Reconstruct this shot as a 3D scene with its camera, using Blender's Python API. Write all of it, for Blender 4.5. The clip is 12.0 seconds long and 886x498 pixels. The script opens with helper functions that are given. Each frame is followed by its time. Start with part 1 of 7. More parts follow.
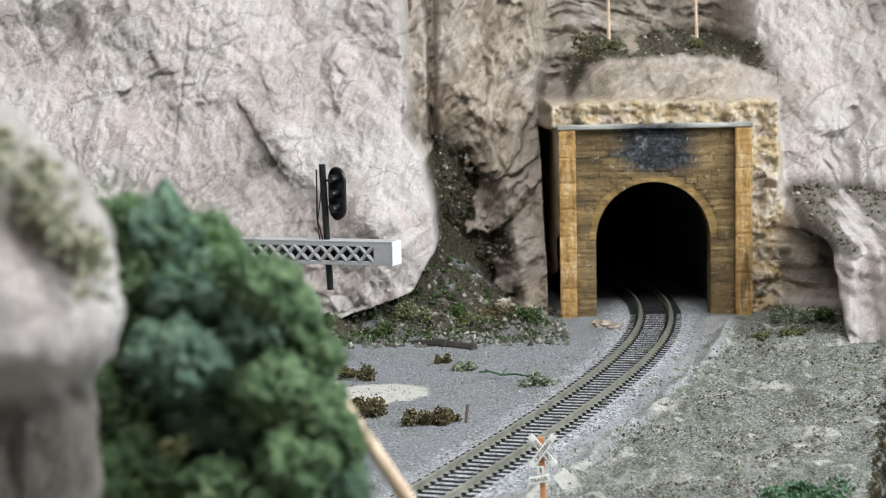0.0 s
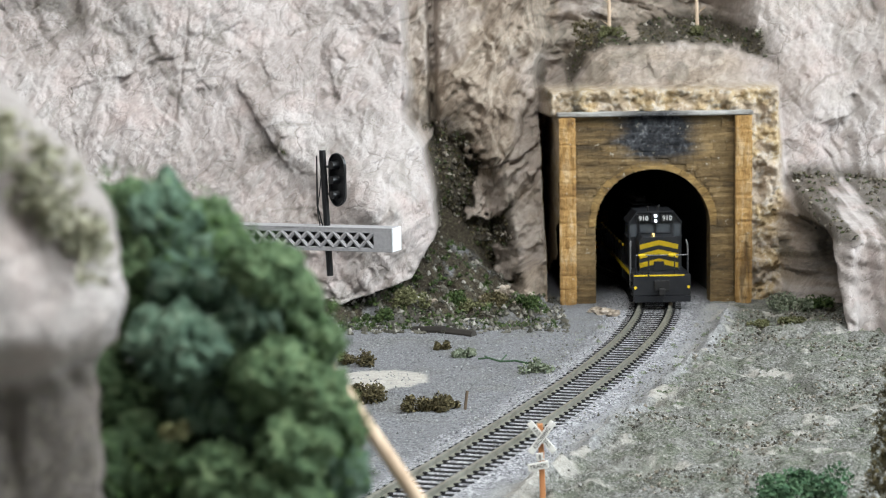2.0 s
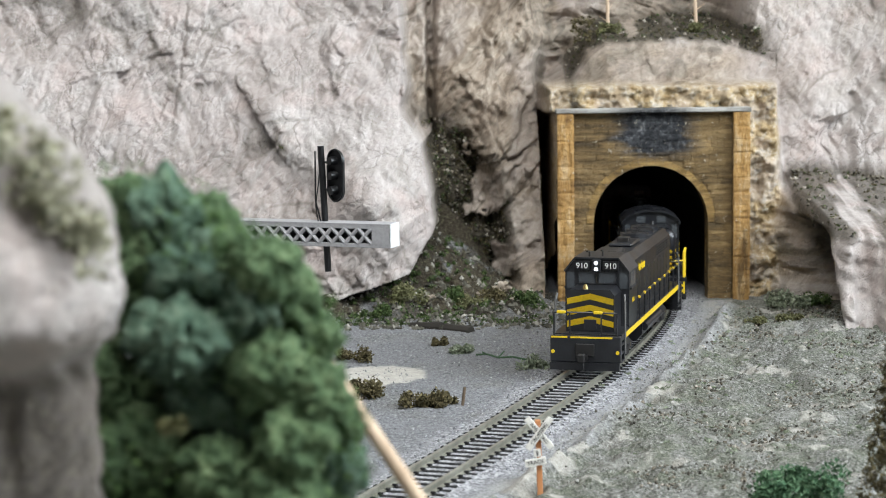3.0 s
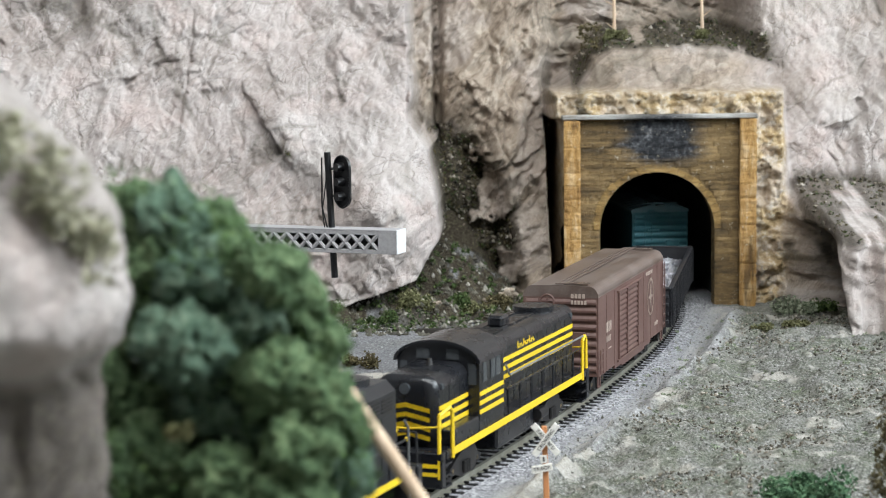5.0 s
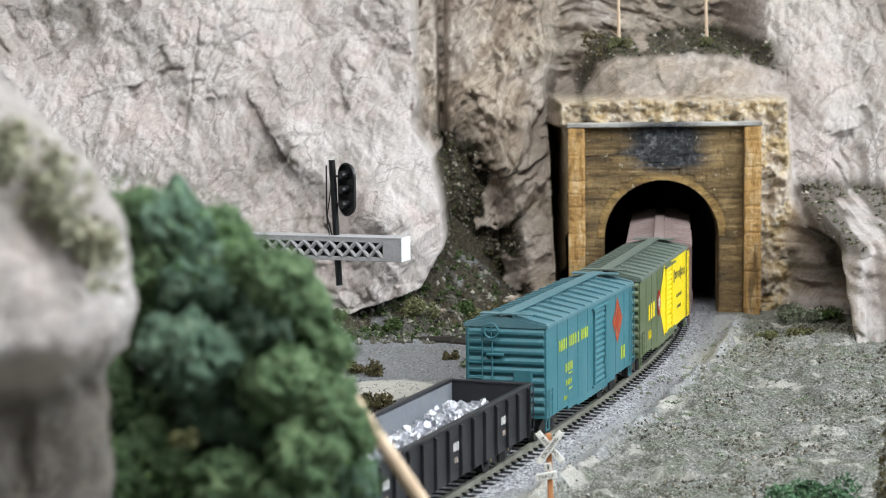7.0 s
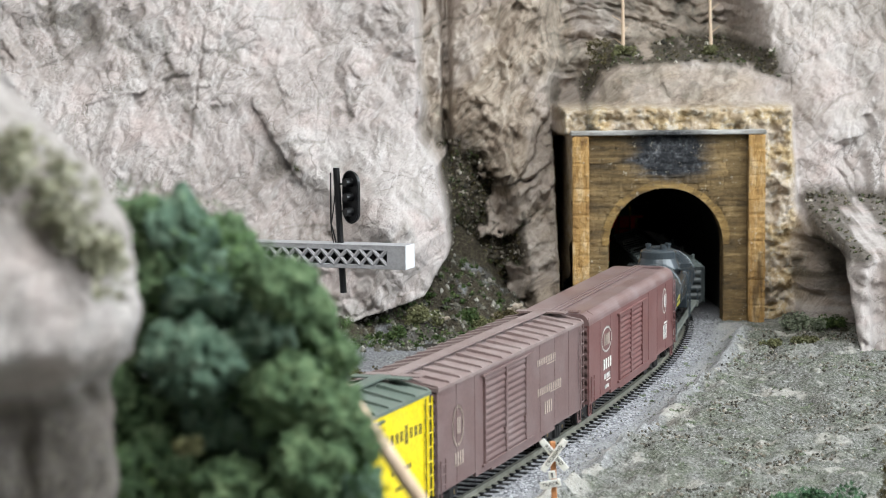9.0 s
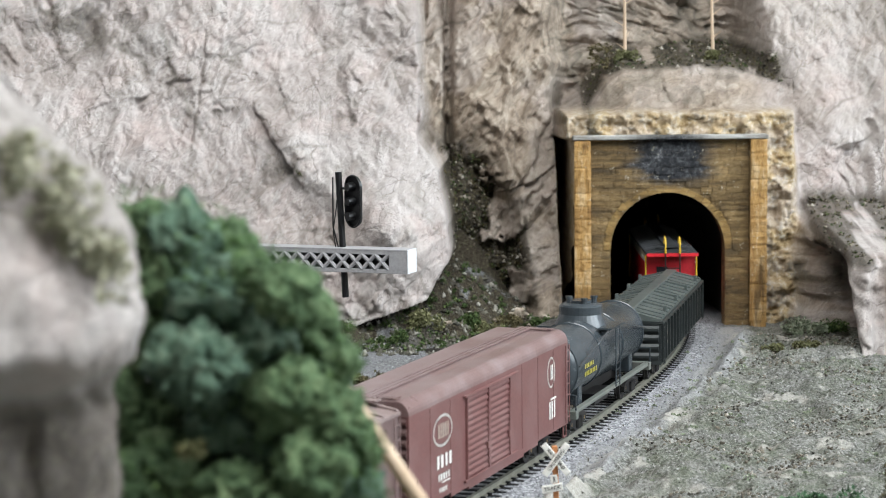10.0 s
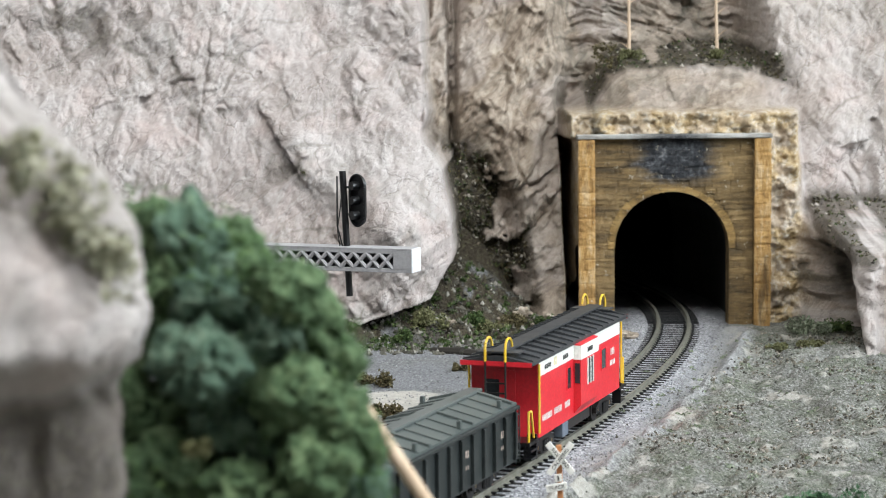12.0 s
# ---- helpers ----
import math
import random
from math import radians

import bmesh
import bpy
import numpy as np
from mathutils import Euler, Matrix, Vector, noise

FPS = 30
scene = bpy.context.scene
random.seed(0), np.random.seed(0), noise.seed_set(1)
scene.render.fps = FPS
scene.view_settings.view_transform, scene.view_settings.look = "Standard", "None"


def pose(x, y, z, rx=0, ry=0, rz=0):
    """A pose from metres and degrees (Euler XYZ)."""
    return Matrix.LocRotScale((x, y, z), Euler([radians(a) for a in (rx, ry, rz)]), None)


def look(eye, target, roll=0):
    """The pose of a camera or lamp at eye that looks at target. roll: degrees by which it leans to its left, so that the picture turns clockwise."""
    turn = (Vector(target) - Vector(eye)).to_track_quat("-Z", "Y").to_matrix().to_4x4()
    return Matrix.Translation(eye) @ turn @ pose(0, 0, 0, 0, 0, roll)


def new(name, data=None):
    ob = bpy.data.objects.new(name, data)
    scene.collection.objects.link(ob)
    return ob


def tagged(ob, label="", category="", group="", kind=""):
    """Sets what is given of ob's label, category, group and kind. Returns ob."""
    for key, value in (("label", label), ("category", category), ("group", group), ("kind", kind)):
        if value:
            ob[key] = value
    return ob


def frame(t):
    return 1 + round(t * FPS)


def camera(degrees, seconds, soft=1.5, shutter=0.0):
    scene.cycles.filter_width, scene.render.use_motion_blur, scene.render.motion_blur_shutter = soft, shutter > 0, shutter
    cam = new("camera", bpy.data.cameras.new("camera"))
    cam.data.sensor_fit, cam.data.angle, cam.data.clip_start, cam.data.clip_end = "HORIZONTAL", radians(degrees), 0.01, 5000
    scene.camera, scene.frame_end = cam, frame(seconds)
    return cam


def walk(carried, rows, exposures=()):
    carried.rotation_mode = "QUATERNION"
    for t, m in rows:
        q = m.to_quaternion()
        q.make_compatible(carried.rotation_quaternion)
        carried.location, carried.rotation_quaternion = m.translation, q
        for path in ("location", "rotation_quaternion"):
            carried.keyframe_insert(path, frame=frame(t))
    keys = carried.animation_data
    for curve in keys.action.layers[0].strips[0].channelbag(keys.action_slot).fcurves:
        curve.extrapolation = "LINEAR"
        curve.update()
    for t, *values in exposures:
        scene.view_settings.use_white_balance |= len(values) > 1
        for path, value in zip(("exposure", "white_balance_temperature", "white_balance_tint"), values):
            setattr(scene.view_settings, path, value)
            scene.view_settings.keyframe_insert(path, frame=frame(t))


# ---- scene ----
# Lengths are written in millimetres (a model railway in HO scale) and turned into metres here.
MM = 0.001


def shot(yaw, pitch, roll, x, y, z):
    return pose(x * MM, y * MM, (176.5 + z) * MM) @ pose(0, 0, 0, 0, 0, yaw) @ pose(0, 0, 0, 90 - pitch, 0, 0) @ pose(0, 0, 0, 0, 0, roll)


cam = camera(23.706, 12.0, soft=1.0)
cam.data.dof.use_dof = True
cam.data.dof.focus_distance = 0.97
cam.data.dof.aperture_fstop = 31.0
PATH = [
    (0.0, 0.0, 6.329, -1.078, 0.0, 0.0, 0.0),
    (0.5, 0.0, 6.329, -1.078, 0.0, 0.0, 0.0),
    (1.0, -0.015, 6.385, -1.02, -0.3, 0.0, 0.0),
    (1.5, 0.0, 6.545, -0.93, -0.4, -0.2, 0.0),
    (2.0, -0.022, 6.690, -0.862, -0.4, -0.4, 0.0),
    (2.5, -0.065, 6.770, -0.762, -0.4, -0.8, 0.0),
    (3.0, -0.080, 6.795, -0.690, -0.5, -1.0, 0.0),
    (5.0, 0.095, 6.620, -0.690, -0.5, -1.4, 0.0),
    (5.5, 0.138, 6.555, -0.675, -0.5, -1.5, 0.0),
    (6.0, 0.163, 6.480, -0.670, -0.5, -1.5, 0.0),
    (6.5, 0.182, 6.430, -0.665, -0.5, -1.6, 0.0),
    (7.0, 0.215, 6.405, -0.675, -0.5, -2.0, 0.0),
    (9.0, 0.320, 6.192, -0.620, -0.6, -2.2, 0.0),
    (9.5, 0.345, 6.140, -0.595, -0.7, -2.6, 0.0),
    (10.0, 0.362, 6.070, -0.600, -0.8, -2.8, 0.0),
    (10.5, 0.382, 6.040, -0.593, -0.9, -2.8, 0.0),
    (11.0, 0.405, 6.065, -0.590, -0.9, -2.6, 0.0),
    (11.5, 0.433, 6.075, -0.560, -1.0, -2.6, 0.0),
    (12.0, 0.458, 6.095, -0.570, -1.1, -2.8, 0.0),
]
walk(cam, [(t, shot(*row)) for t, *row in PATH])

# ---- light: a lamp under the ceiling over the front of the layout, daylight from a window to the right ----
world = bpy.data.worlds.new("world")
scene.world = world
world.use_nodes = True
sky = world.node_tree.nodes.new("ShaderNodeTexSky")
sky.sky_type, sky.sun_disc = "NISHITA", False
sky.sun_elevation, sky.sun_rotation = radians(40), radians(120)
world.node_tree.links.new(sky.outputs[0], world.node_tree.nodes["Background"].inputs[0])
world.node_tree.nodes["Background"].inputs[1].default_value = 0.12


def area_lamp(name, eye, target, width, height, power, colour):
    data = bpy.data.lights.new(name, "AREA")
    data.shape, data.size, data.size_y = "RECTANGLE", width, height
    data.energy, data.color = power, colour
    ob = new(name, data)
    ob.matrix_world = look(eye, target)
    return ob


area_lamp("ceiling_lamp", (0.14, 0.05, 1.62), (0.2, 0.95, 0.0), 1.3, 0.7, 48, (0.95, 0.99, 1.0))
area_lamp("window_daylight", (1.70, 0.35, 1.08), (0.0, 1.0, 0.0), 2.0, 1.1, 74, (0.84, 0.94, 1.0))
scene.view_settings.exposure = 0.0

# ---- helpers ----


def part(name, bm, material, parent=None, label="", smooth=False):
    """One mesh object from a bmesh in millimetres."""
    me = bpy.data.meshes.new(name)
    for v in bm.verts:
        v.co *= MM
    bm.to_mesh(me)
    bm.free()
    if smooth:
        for f in me.polygons:
            f.use_smooth = True
    me.materials.append(material)
    ob = new(name, me)
    if parent is not None:
        ob.parent = parent
    if label:
        ob["label"] = label
    return ob


def thing(name, label, category, group="", kind="", m=None):
    ob = tagged(new(name), label, category, group, kind)
    ob.empty_display_size = 0.01
    if m is not None:
        ob.matrix_basis = m
    return ob


def at(x, y, z, rx=0, ry=0, rz=0):
    return pose(x * MM, y * MM, z * MM, rx, ry, rz)


def box(bm, x0, x1, y0, y1, z0, z1, bevel=0.0, m=None):
    vs = [bm.verts.new((x, y, z)) for z in (z0, z1) for y in (y0, y1) for x in (x0, x1)]
    fs = [bm.faces.new([vs[i] for i in f]) for f in ((0, 2, 3, 1), (4, 5, 7, 6), (0, 1, 5, 4), (2, 6, 7, 3), (0, 4, 6, 2), (1, 3, 7, 5))]
    if bevel:
        es = list({e for f in fs for e in f.edges})
        out = bmesh.ops.bevel(bm, geom=es, offset=bevel, segments=1, affect="EDGES")
        vs = list({v for f in out["faces"] for v in f.verts} | {v for v in vs if v.is_valid})
    if m is not None:
        bmesh.ops.transform(bm, matrix=m, verts=[v for v in vs if v.is_valid])
    return bm


def boxes(rows, bevel=0.0):
    bm = bmesh.new()
    for r in rows:
        box(bm, *r, bevel=bevel)
    return bm


def rod(bm, a, b, r, n=8, r2=None):
    """A round bar from a to b."""
    a, b = Vector(a), Vector(b)
    q = (b - a).to_track_quat("Z", "Y").to_matrix()
    r2 = r if r2 is None else r2
    ring = [[bm.verts.new(p + q @ Vector((math.cos(k * math.tau / n) * rr, math.sin(k * math.tau / n) * rr, 0))) for k in range(n)] for p, rr in ((a, r), (b, r2))]
    for k in range(n):
        bm.faces.new((ring[0][k], ring[0][(k + 1) % n], ring[1][(k + 1) % n], ring[1][k]))
    bm.faces.new(ring[0][::-1])
    bm.faces.new(ring[1])
    return bm


def bar(bm, pts, r, n=6):
    for a, b in zip(pts[:-1], pts[1:]):
        rod(bm, a, b, r, n)
    return bm


def prism(bm, outline, x0, x1):
    """The outline in y, z drawn out along x."""
    a = [bm.verts.new((x0, y, z)) for y, z in outline]
    b = [bm.verts.new((x1, y, z)) for y, z in outline]
    n = len(outline)
    bm.faces.new(a[::-1])
    bm.faces.new(b)
    for i in range(n):
        bm.faces.new((a[i], a[(i + 1) % n], b[(i + 1) % n], b[i]))
    bmesh.ops.recalc_face_normals(bm, faces=bm.faces)
    return bm


def quad(bm, *pts):
    return bm.faces.new([bm.verts.new(p) for p in pts])


# value noise on arrays, the same on every run
TABLE = np.random.default_rng(7).random(65536)


def vnoise(x, y, seed=0):
    xi, yi = np.floor(x).astype(np.int64), np.floor(y).astype(np.int64)
    fx, fy = x - xi, y - yi
    fx, fy = fx * fx * fx * (fx * (fx * 6 - 15) + 10), fy * fy * fy * (fy * (fy * 6 - 15) + 10)

    def h(a, b):
        return TABLE[(a * 73856093 ^ b * 19349663 ^ (seed * 83492791 + 12345)) & 65535]
    return (h(xi, yi) * (1 - fx) + h(xi + 1, yi) * fx) * (1 - fy) + (h(xi, yi + 1) * (1 - fx) + h(xi + 1, yi + 1) * fx) * fy


def fbm(x, y, size, octaves=5, seed=0, ridged=False, gain=0.5):
    total, amp, norm = 0, 1.0, 0
    for o in range(octaves):
        n = vnoise(x / size + 17.3 * o, y / size - 9.1 * o, seed + o)
        total = total + amp * ((1 - np.abs(2 * n - 1)) if ridged else n)
        norm += amp
        amp *= gain
        size /= 2.03
    return total / norm


def sstep(a, b, x):
    t = np.clip((x - a) / (b - a), 0, 1)
    return t * t * (3 - 2 * t)


def sheet(name, P, material, parent=None, keep=None, attrs=None, smooth=True):
    """A grid of points (rows, columns, 3) in millimetres as one mesh; attrs: float attributes by point."""
    r, c, _ = P.shape
    idx = np.arange(r * c).reshape(r, c)
    q = np.stack([idx[:-1, :-1], idx[:-1, 1:], idx[1:, 1:], idx[1:, :-1]], -1).reshape(-1, 4)
    if keep is not None:
        q = q[keep[:-1, :-1].ravel()]
    me = bpy.data.meshes.new(name)
    me.from_pydata((P.reshape(-1, 3) * MM).tolist(), [], q.tolist())
    for key, val in (attrs or {}).items():
        me.attributes.new(key, "FLOAT", "POINT").data.foreach_set("value", val.astype(np.float32).ravel())
    me.polygons.foreach_set("use_smooth", np.full(len(me.polygons), smooth))
    me.materials.append(material)
    me.update()
    ob = new(name, me)
    if parent is not None:
        ob.parent = parent
    return ob


# ---- materials ----
class Mat:
    """A node material in the making."""

    def __init__(self, name, rough=0.7, metal=0.0, spec=0.5):
        self.mat = bpy.data.materials.new(name)
        self.mat.use_nodes = True
        self.tree = self.mat.node_tree
        self.bsdf = self.tree.nodes["Principled BSDF"]
        self.bsdf.inputs["Roughness"].default_value = rough
        self.bsdf.inputs["Metallic"].default_value = metal
        self.bsdf.inputs["Specular IOR Level"].default_value = spec
        self.coord = self.tree.nodes.new("ShaderNodeTexCoord").outputs["Object"]

    def link(self, a, b):
        self.tree.links.new(a, b)

    def stretch(self, scale):
        n = self.tree.nodes.new("ShaderNodeMapping")
        n.inputs["Scale"].default_value = scale
        self.link(self.coord, n.inputs["Vector"])
        return n.outputs[0]

    def noise(self, size, detail=6, rough=0.6, distort=0.0, vec=None):
        """Noise with features of that many millimetres."""
        n = self.tree.nodes.new("ShaderNodeTexNoise")
        n.inputs["Scale"].default_value = 1000 / size
        n.inputs["Detail"].default_value, n.inputs["Roughness"].default_value = detail, rough
        n.inputs["Distortion"].default_value = distort
        self.link(self.coord if vec is None else vec, n.inputs["Vector"])
        return n.outputs["Fac"]

    def cells(self, size, feature="F1", out="Distance"):
        n = self.tree.nodes.new("ShaderNodeTexVoronoi")
        n.feature = feature
        n.inputs["Scale"].default_value = 1000 / size
        self.link(self.coord, n.inputs["Vector"])
        return n.outputs[out]

    def bent(self, size, mm):
        """The coordinates pushed about by noise, for lines that wander."""
        n = self.tree.nodes.new("ShaderNodeTexNoise")
        n.inputs["Scale"].default_value = 1000 / size
        n.inputs["Detail"].default_value = 5
        self.link(self.coord, n.inputs["Vector"])
        s = self.tree.nodes.new("ShaderNodeVectorMath")
        s.operation = "SCALE"
        s.inputs["Scale"].default_value = mm * MM
        self.link(n.outputs["Color"], s.inputs[0])
        a = self.tree.nodes.new("ShaderNodeVectorMath")
        self.link(self.coord, a.inputs[0])
        self.link(s.outputs[0], a.inputs[1])
        return a.outputs[0]

    def cracks(self, size, vec):
        n = self.tree.nodes.new("ShaderNodeTexVoronoi")
        n.feature = "DISTANCE_TO_EDGE"
        n.inputs["Scale"].default_value = 1000 / size
        self.link(vec, n.inputs["Vector"])
        return n.outputs["Distance"]

    def attr(self, name):
        n = self.tree.nodes.new("ShaderNodeAttribute")
        n.attribute_name = name
        return n.outputs["Fac"]

    def rnd(self):
        return self.tree.nodes.new("ShaderNodeObjectInfo").outputs["Random"]

    def island(self):
        return self.tree.nodes.new("ShaderNodeNewGeometry").outputs["Random Per Island"]

    def ramp(self, fac, *stops):
        n = self.tree.nodes.new("ShaderNodeValToRGB")
        e = n.color_ramp.elements
        while len(e) < len(stops):
            e.new(0.5)
        for k, (p, c) in enumerate(stops):
            e[k].position = p
            e[k].color = (*(c if isinstance(c, tuple) else (c, c, c)), 1)
        self.link(fac, n.inputs[0])
        return n.outputs[0]

    def math(self, op, a, b=0.0):
        n = self.tree.nodes.new("ShaderNodeMath")
        n.operation = op
        for k, v in enumerate((a, b)):
            if isinstance(v, (int, float)):
                n.inputs[k].default_value = v
            else:
                self.link(v, n.inputs[k])
        return n.outputs[0]

    def mix(self, fac, a, b, how="MIX"):
        n = self.tree.nodes.new("ShaderNodeMix")
        n.data_type, n.blend_type = "RGBA", how
        for sock, v in ((n.inputs[0], fac), (n.inputs[6], a), (n.inputs[7], b)):
            if isinstance(v, (int, float)):
                sock.default_value = v
            elif isinstance(v, tuple):
                sock.default_value = (*v, 1)
            else:
                self.link(v, sock)
        return n.outputs[2]

    def colour(self, v):
        if isinstance(v, tuple):
            self.bsdf.inputs["Base Color"].default_value = (*v, 1)
        else:
            self.link(v, self.bsdf.inputs["Base Color"])
        return self

    def bump(self, h, mm=0.3, strength=1.0):
        n = self.tree.nodes.new("ShaderNodeBump")
        n.inputs["Strength"].default_value, n.inputs["Distance"].default_value = strength, mm * MM
        self.link(h, n.inputs["Height"])
        self.link(n.outputs[0], self.bsdf.inputs["Normal"])
        return self

    def roughness(self, v):
        self.link(v, self.bsdf.inputs["Roughness"])
        return self


def paint(name, c, rough=0.5, dirt_shade=0.25, metal=0.0, dust=(0.30, 0.27, 0.24)):
    """Painted plastic with a little dust and unevenness."""
    m = Mat(name, rough, metal, 0.5)
    big, fine = m.noise(14, 5), m.noise(1.2, 3)
    c2 = tuple(x * 0.8 for x in c)
    base = m.mix(m.ramp(fine, (0.35, 0.0), (0.7, 1.0)), c, c2)
    m.colour(m.mix(m.math("MULTIPLY", m.ramp(big, (0.45, 0.0), (0.8, 1.0)), dirt_shade), base, dust))
    m.roughness(m.ramp(big, (0.3, rough * 0.85), (0.8, min(1.0, rough * 1.25))))
    m.bump(fine, 0.03)
    return m.mat


def rock_material():
    m = Mat("painted_plaster_rock", 0.9, spec=0.25)
    veins = m.stretch((1.0, 0.6, 0.35))
    big, mid, fine = m.noise(60, 6, 0.6, 0.8), m.noise(16, 8, 0.65, 1.2, veins), m.noise(1.6, 5, 0.7)
    base = m.ramp(big, (0.30, (0.37, 0.315, 0.29)), (0.45, (0.445, 0.388, 0.366)), (0.58, (0.515, 0.465, 0.445)), (0.75, (0.40, 0.355, 0.322)))
    base = m.mix(m.ramp(mid, (0.50, 0.0), (0.72, 0.55)), base, (0.34, 0.305, 0.27))
    base = m.mix(m.ramp(m.noise(26, 5, 0.6), (0.50, 0.0), (0.70, 0.6)), base, (0.53, 0.42, 0.388))
    slant = m.tree.nodes.new("ShaderNodeMapping")
    slant.inputs["Rotation"].default_value = (0, radians(-50), 0)
    slant.inputs["Scale"].default_value = (6, 1, 1)
    slant.vector_type = "TEXTURE"
    m.link(m.bent(30, 8), slant.inputs["Vector"])
    chisel = m.noise(5, 7, 0.68, 0.5, slant.outputs[0])
    strokes = m.math("MULTIPLY", m.ramp(chisel, (0.52, 0.0), (0.66, 1.0)), m.ramp(m.noise(36, 4, 0.6), (0.48, 0.0), (0.66, 0.75)))
    base = m.mix(strokes, base, (0.30, 0.275, 0.245))
    base = m.mix(m.math("MULTIPLY", m.ramp(chisel, (0.36, 1.0), (0.46, 0.0)), 0.35), base, (0.62, 0.58, 0.56))
    bent = m.bent(14, 18)
    wide, thin = m.cracks(34, bent), m.cracks(9, bent)
    lines = m.math("MAXIMUM", m.math("MULTIPLY", m.ramp(wide, (0.0, 1.0), (0.016, 0.0)), m.ramp(m.noise(22, 4), (0.50, 0.0), (0.60, 1.0))), m.math("MULTIPLY", m.ramp(thin, (0.0, 1.0), (0.05, 0.0)), m.ramp(m.noise(27, 5), (0.54, 0.0), (0.64, 0.8))))
    base = m.mix(m.math("MULTIPLY", lines, 0.6), base, (0.17, 0.145, 0.12))
    speck = m.math("MULTIPLY", m.ramp(m.noise(0.9, 3, 0.7), (0.58, 0.0), (0.66, 1.0)), m.ramp(m.noise(30, 5, 0.65), (0.48, 0.0), (0.64, 0.85)))
    base = m.mix(speck, base, (0.12, 0.12, 0.09))
    base = m.mix(m.attr("tan"), base, m.ramp(m.noise(9, 8, 0.7, 0.8, slant.outputs[0]), (0.32, (0.13, 0.095, 0.066)), (0.48, (0.305, 0.240, 0.185)), (0.66, (0.46, 0.385, 0.31))))
    base = m.mix(m.attr("ochre"), base, m.ramp(m.noise(5, 6, 0.7), (0.3, (0.26, 0.165, 0.07)), (0.5, (0.48, 0.36, 0.21)), (0.66, (0.66, 0.60, 0.51))))
    base = m.mix(m.attr("wash"), base, (0.15, 0.135, 0.11))
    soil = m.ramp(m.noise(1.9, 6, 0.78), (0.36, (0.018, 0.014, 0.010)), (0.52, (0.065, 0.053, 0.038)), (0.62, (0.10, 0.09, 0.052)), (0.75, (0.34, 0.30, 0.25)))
    # soil on the cliff; on the outcrop's foot this colour stands for shade
    base = m.mix(m.attr("dirt_shade"), base, soil)
    m.colour(base)
    flakes = m.math("ADD", m.math("MULTIPLY", m.math("MINIMUM", thin, 0.14), 0.3), m.math("MULTIPLY", m.math("MINIMUM", wide, 0.1), 0.4))
    h = m.math("ADD", m.math("ADD", m.math("MULTIPLY", chisel, 1.1), flakes), m.math("ADD", m.math("MULTIPLY", fine, 0.34), m.math("MULTIPLY", m.noise(6, 5, 0.6, 0.8), 0.55)))
    m.bump(m.math("SUBTRACT", h, m.math("MULTIPLY", lines, 0.25)), 2.0, 1.0)
    return m.mat


def ground_material():
    m = Mat("scenic_ground", 0.95, spec=0.15)
    big, mid, fine, grit = m.noise(45, 6, 0.6, 0.6), m.noise(9, 7, 0.68), m.noise(1.3, 4, 0.75), m.cells(1.3)
    sand = m.ramp(fine, (0.30, (0.085, 0.085, 0.09)), (0.5, (0.21, 0.21, 0.22)), (0.70, (0.37, 0.37, 0.375)))
    earth = m.ramp(fine, (0.34, (0.04, 0.039, 0.034)), (0.47, (0.155, 0.153, 0.137)), (0.58, (0.25, 0.247, 0.23)), (0.70, (0.50, 0.49, 0.47)))
    base = m.mix(m.ramp(big, (0.50, 0.0), (0.70, 0.6)), sand, earth)
    base = m.mix(m.attr("field"), base, earth)
    green = m.ramp(m.noise(22, 7, 0.7, 0.4), (0.44, 0.0), (0.62, 0.75))
    base = m.mix(m.math("MULTIPLY", m.attr("field"), green), base, m.ramp(fine, (0.36, (0.045, 0.055, 0.035)), (0.56, (0.15, 0.160, 0.115)), (0.72, (0.38, 0.38, 0.31))))
    dust = m.ramp(m.noise(30, 8, 0.72, 0.8), (0.54, 0.0), (0.70, 0.6))
    base = m.mix(m.math("MULTIPLY", m.attr("field"), dust), base, m.ramp(mid, (0.35, (0.24, 0.235, 0.21)), (0.65, (0.42, 0.405, 0.37))))
    dark = m.math("MULTIPLY", m.ramp(m.noise(2.6, 5, 0.7), (0.60, 0.0), (0.66, 1.0)), m.ramp(m.noise(35, 5, 0.6), (0.44, 0.1), (0.60, 0.9)))
    base = m.mix(m.math("MULTIPLY", dark, 0.8), base, (0.055, 0.042, 0.030))
    bal = m.ramp(m.cells(1.1, "F1", "Color"), (0.1, (0.13, 0.13, 0.14)), (0.5, (0.33, 0.325, 0.34)), (0.9, (0.56, 0.555, 0.57)))
    base = m.mix(m.attr("ballast"), base, bal)
    base = m.mix(m.attr("shoulder"), base, m.ramp(fine, (0.3, (0.19, 0.19, 0.195)), (0.7, (0.46, 0.455, 0.45))))
    pale = m.ramp(m.noise(3, 5), (0.3, (0.42, 0.39, 0.35)), (0.7, (0.58, 0.55, 0.50)))
    base = m.mix(m.attr("pale"), base, pale)
    soil = m.ramp(m.noise(1.9, 6, 0.78), (0.36, (0.018, 0.014, 0.010)), (0.52, (0.060, 0.049, 0.035)), (0.62, (0.09, 0.082, 0.048)), (0.75, (0.34, 0.30, 0.25)))
    base = m.mix(m.attr("dirt_shade"), base, soil)
    m.colour(base)
    m.bump(m.math("ADD", m.math("MULTIPLY", grit, 0.35), m.math("ADD", m.math("MULTIPLY", fine, 0.7), m.math("MULTIPLY", mid, 1.3))), 1.6, 1.0)
    return m.mat


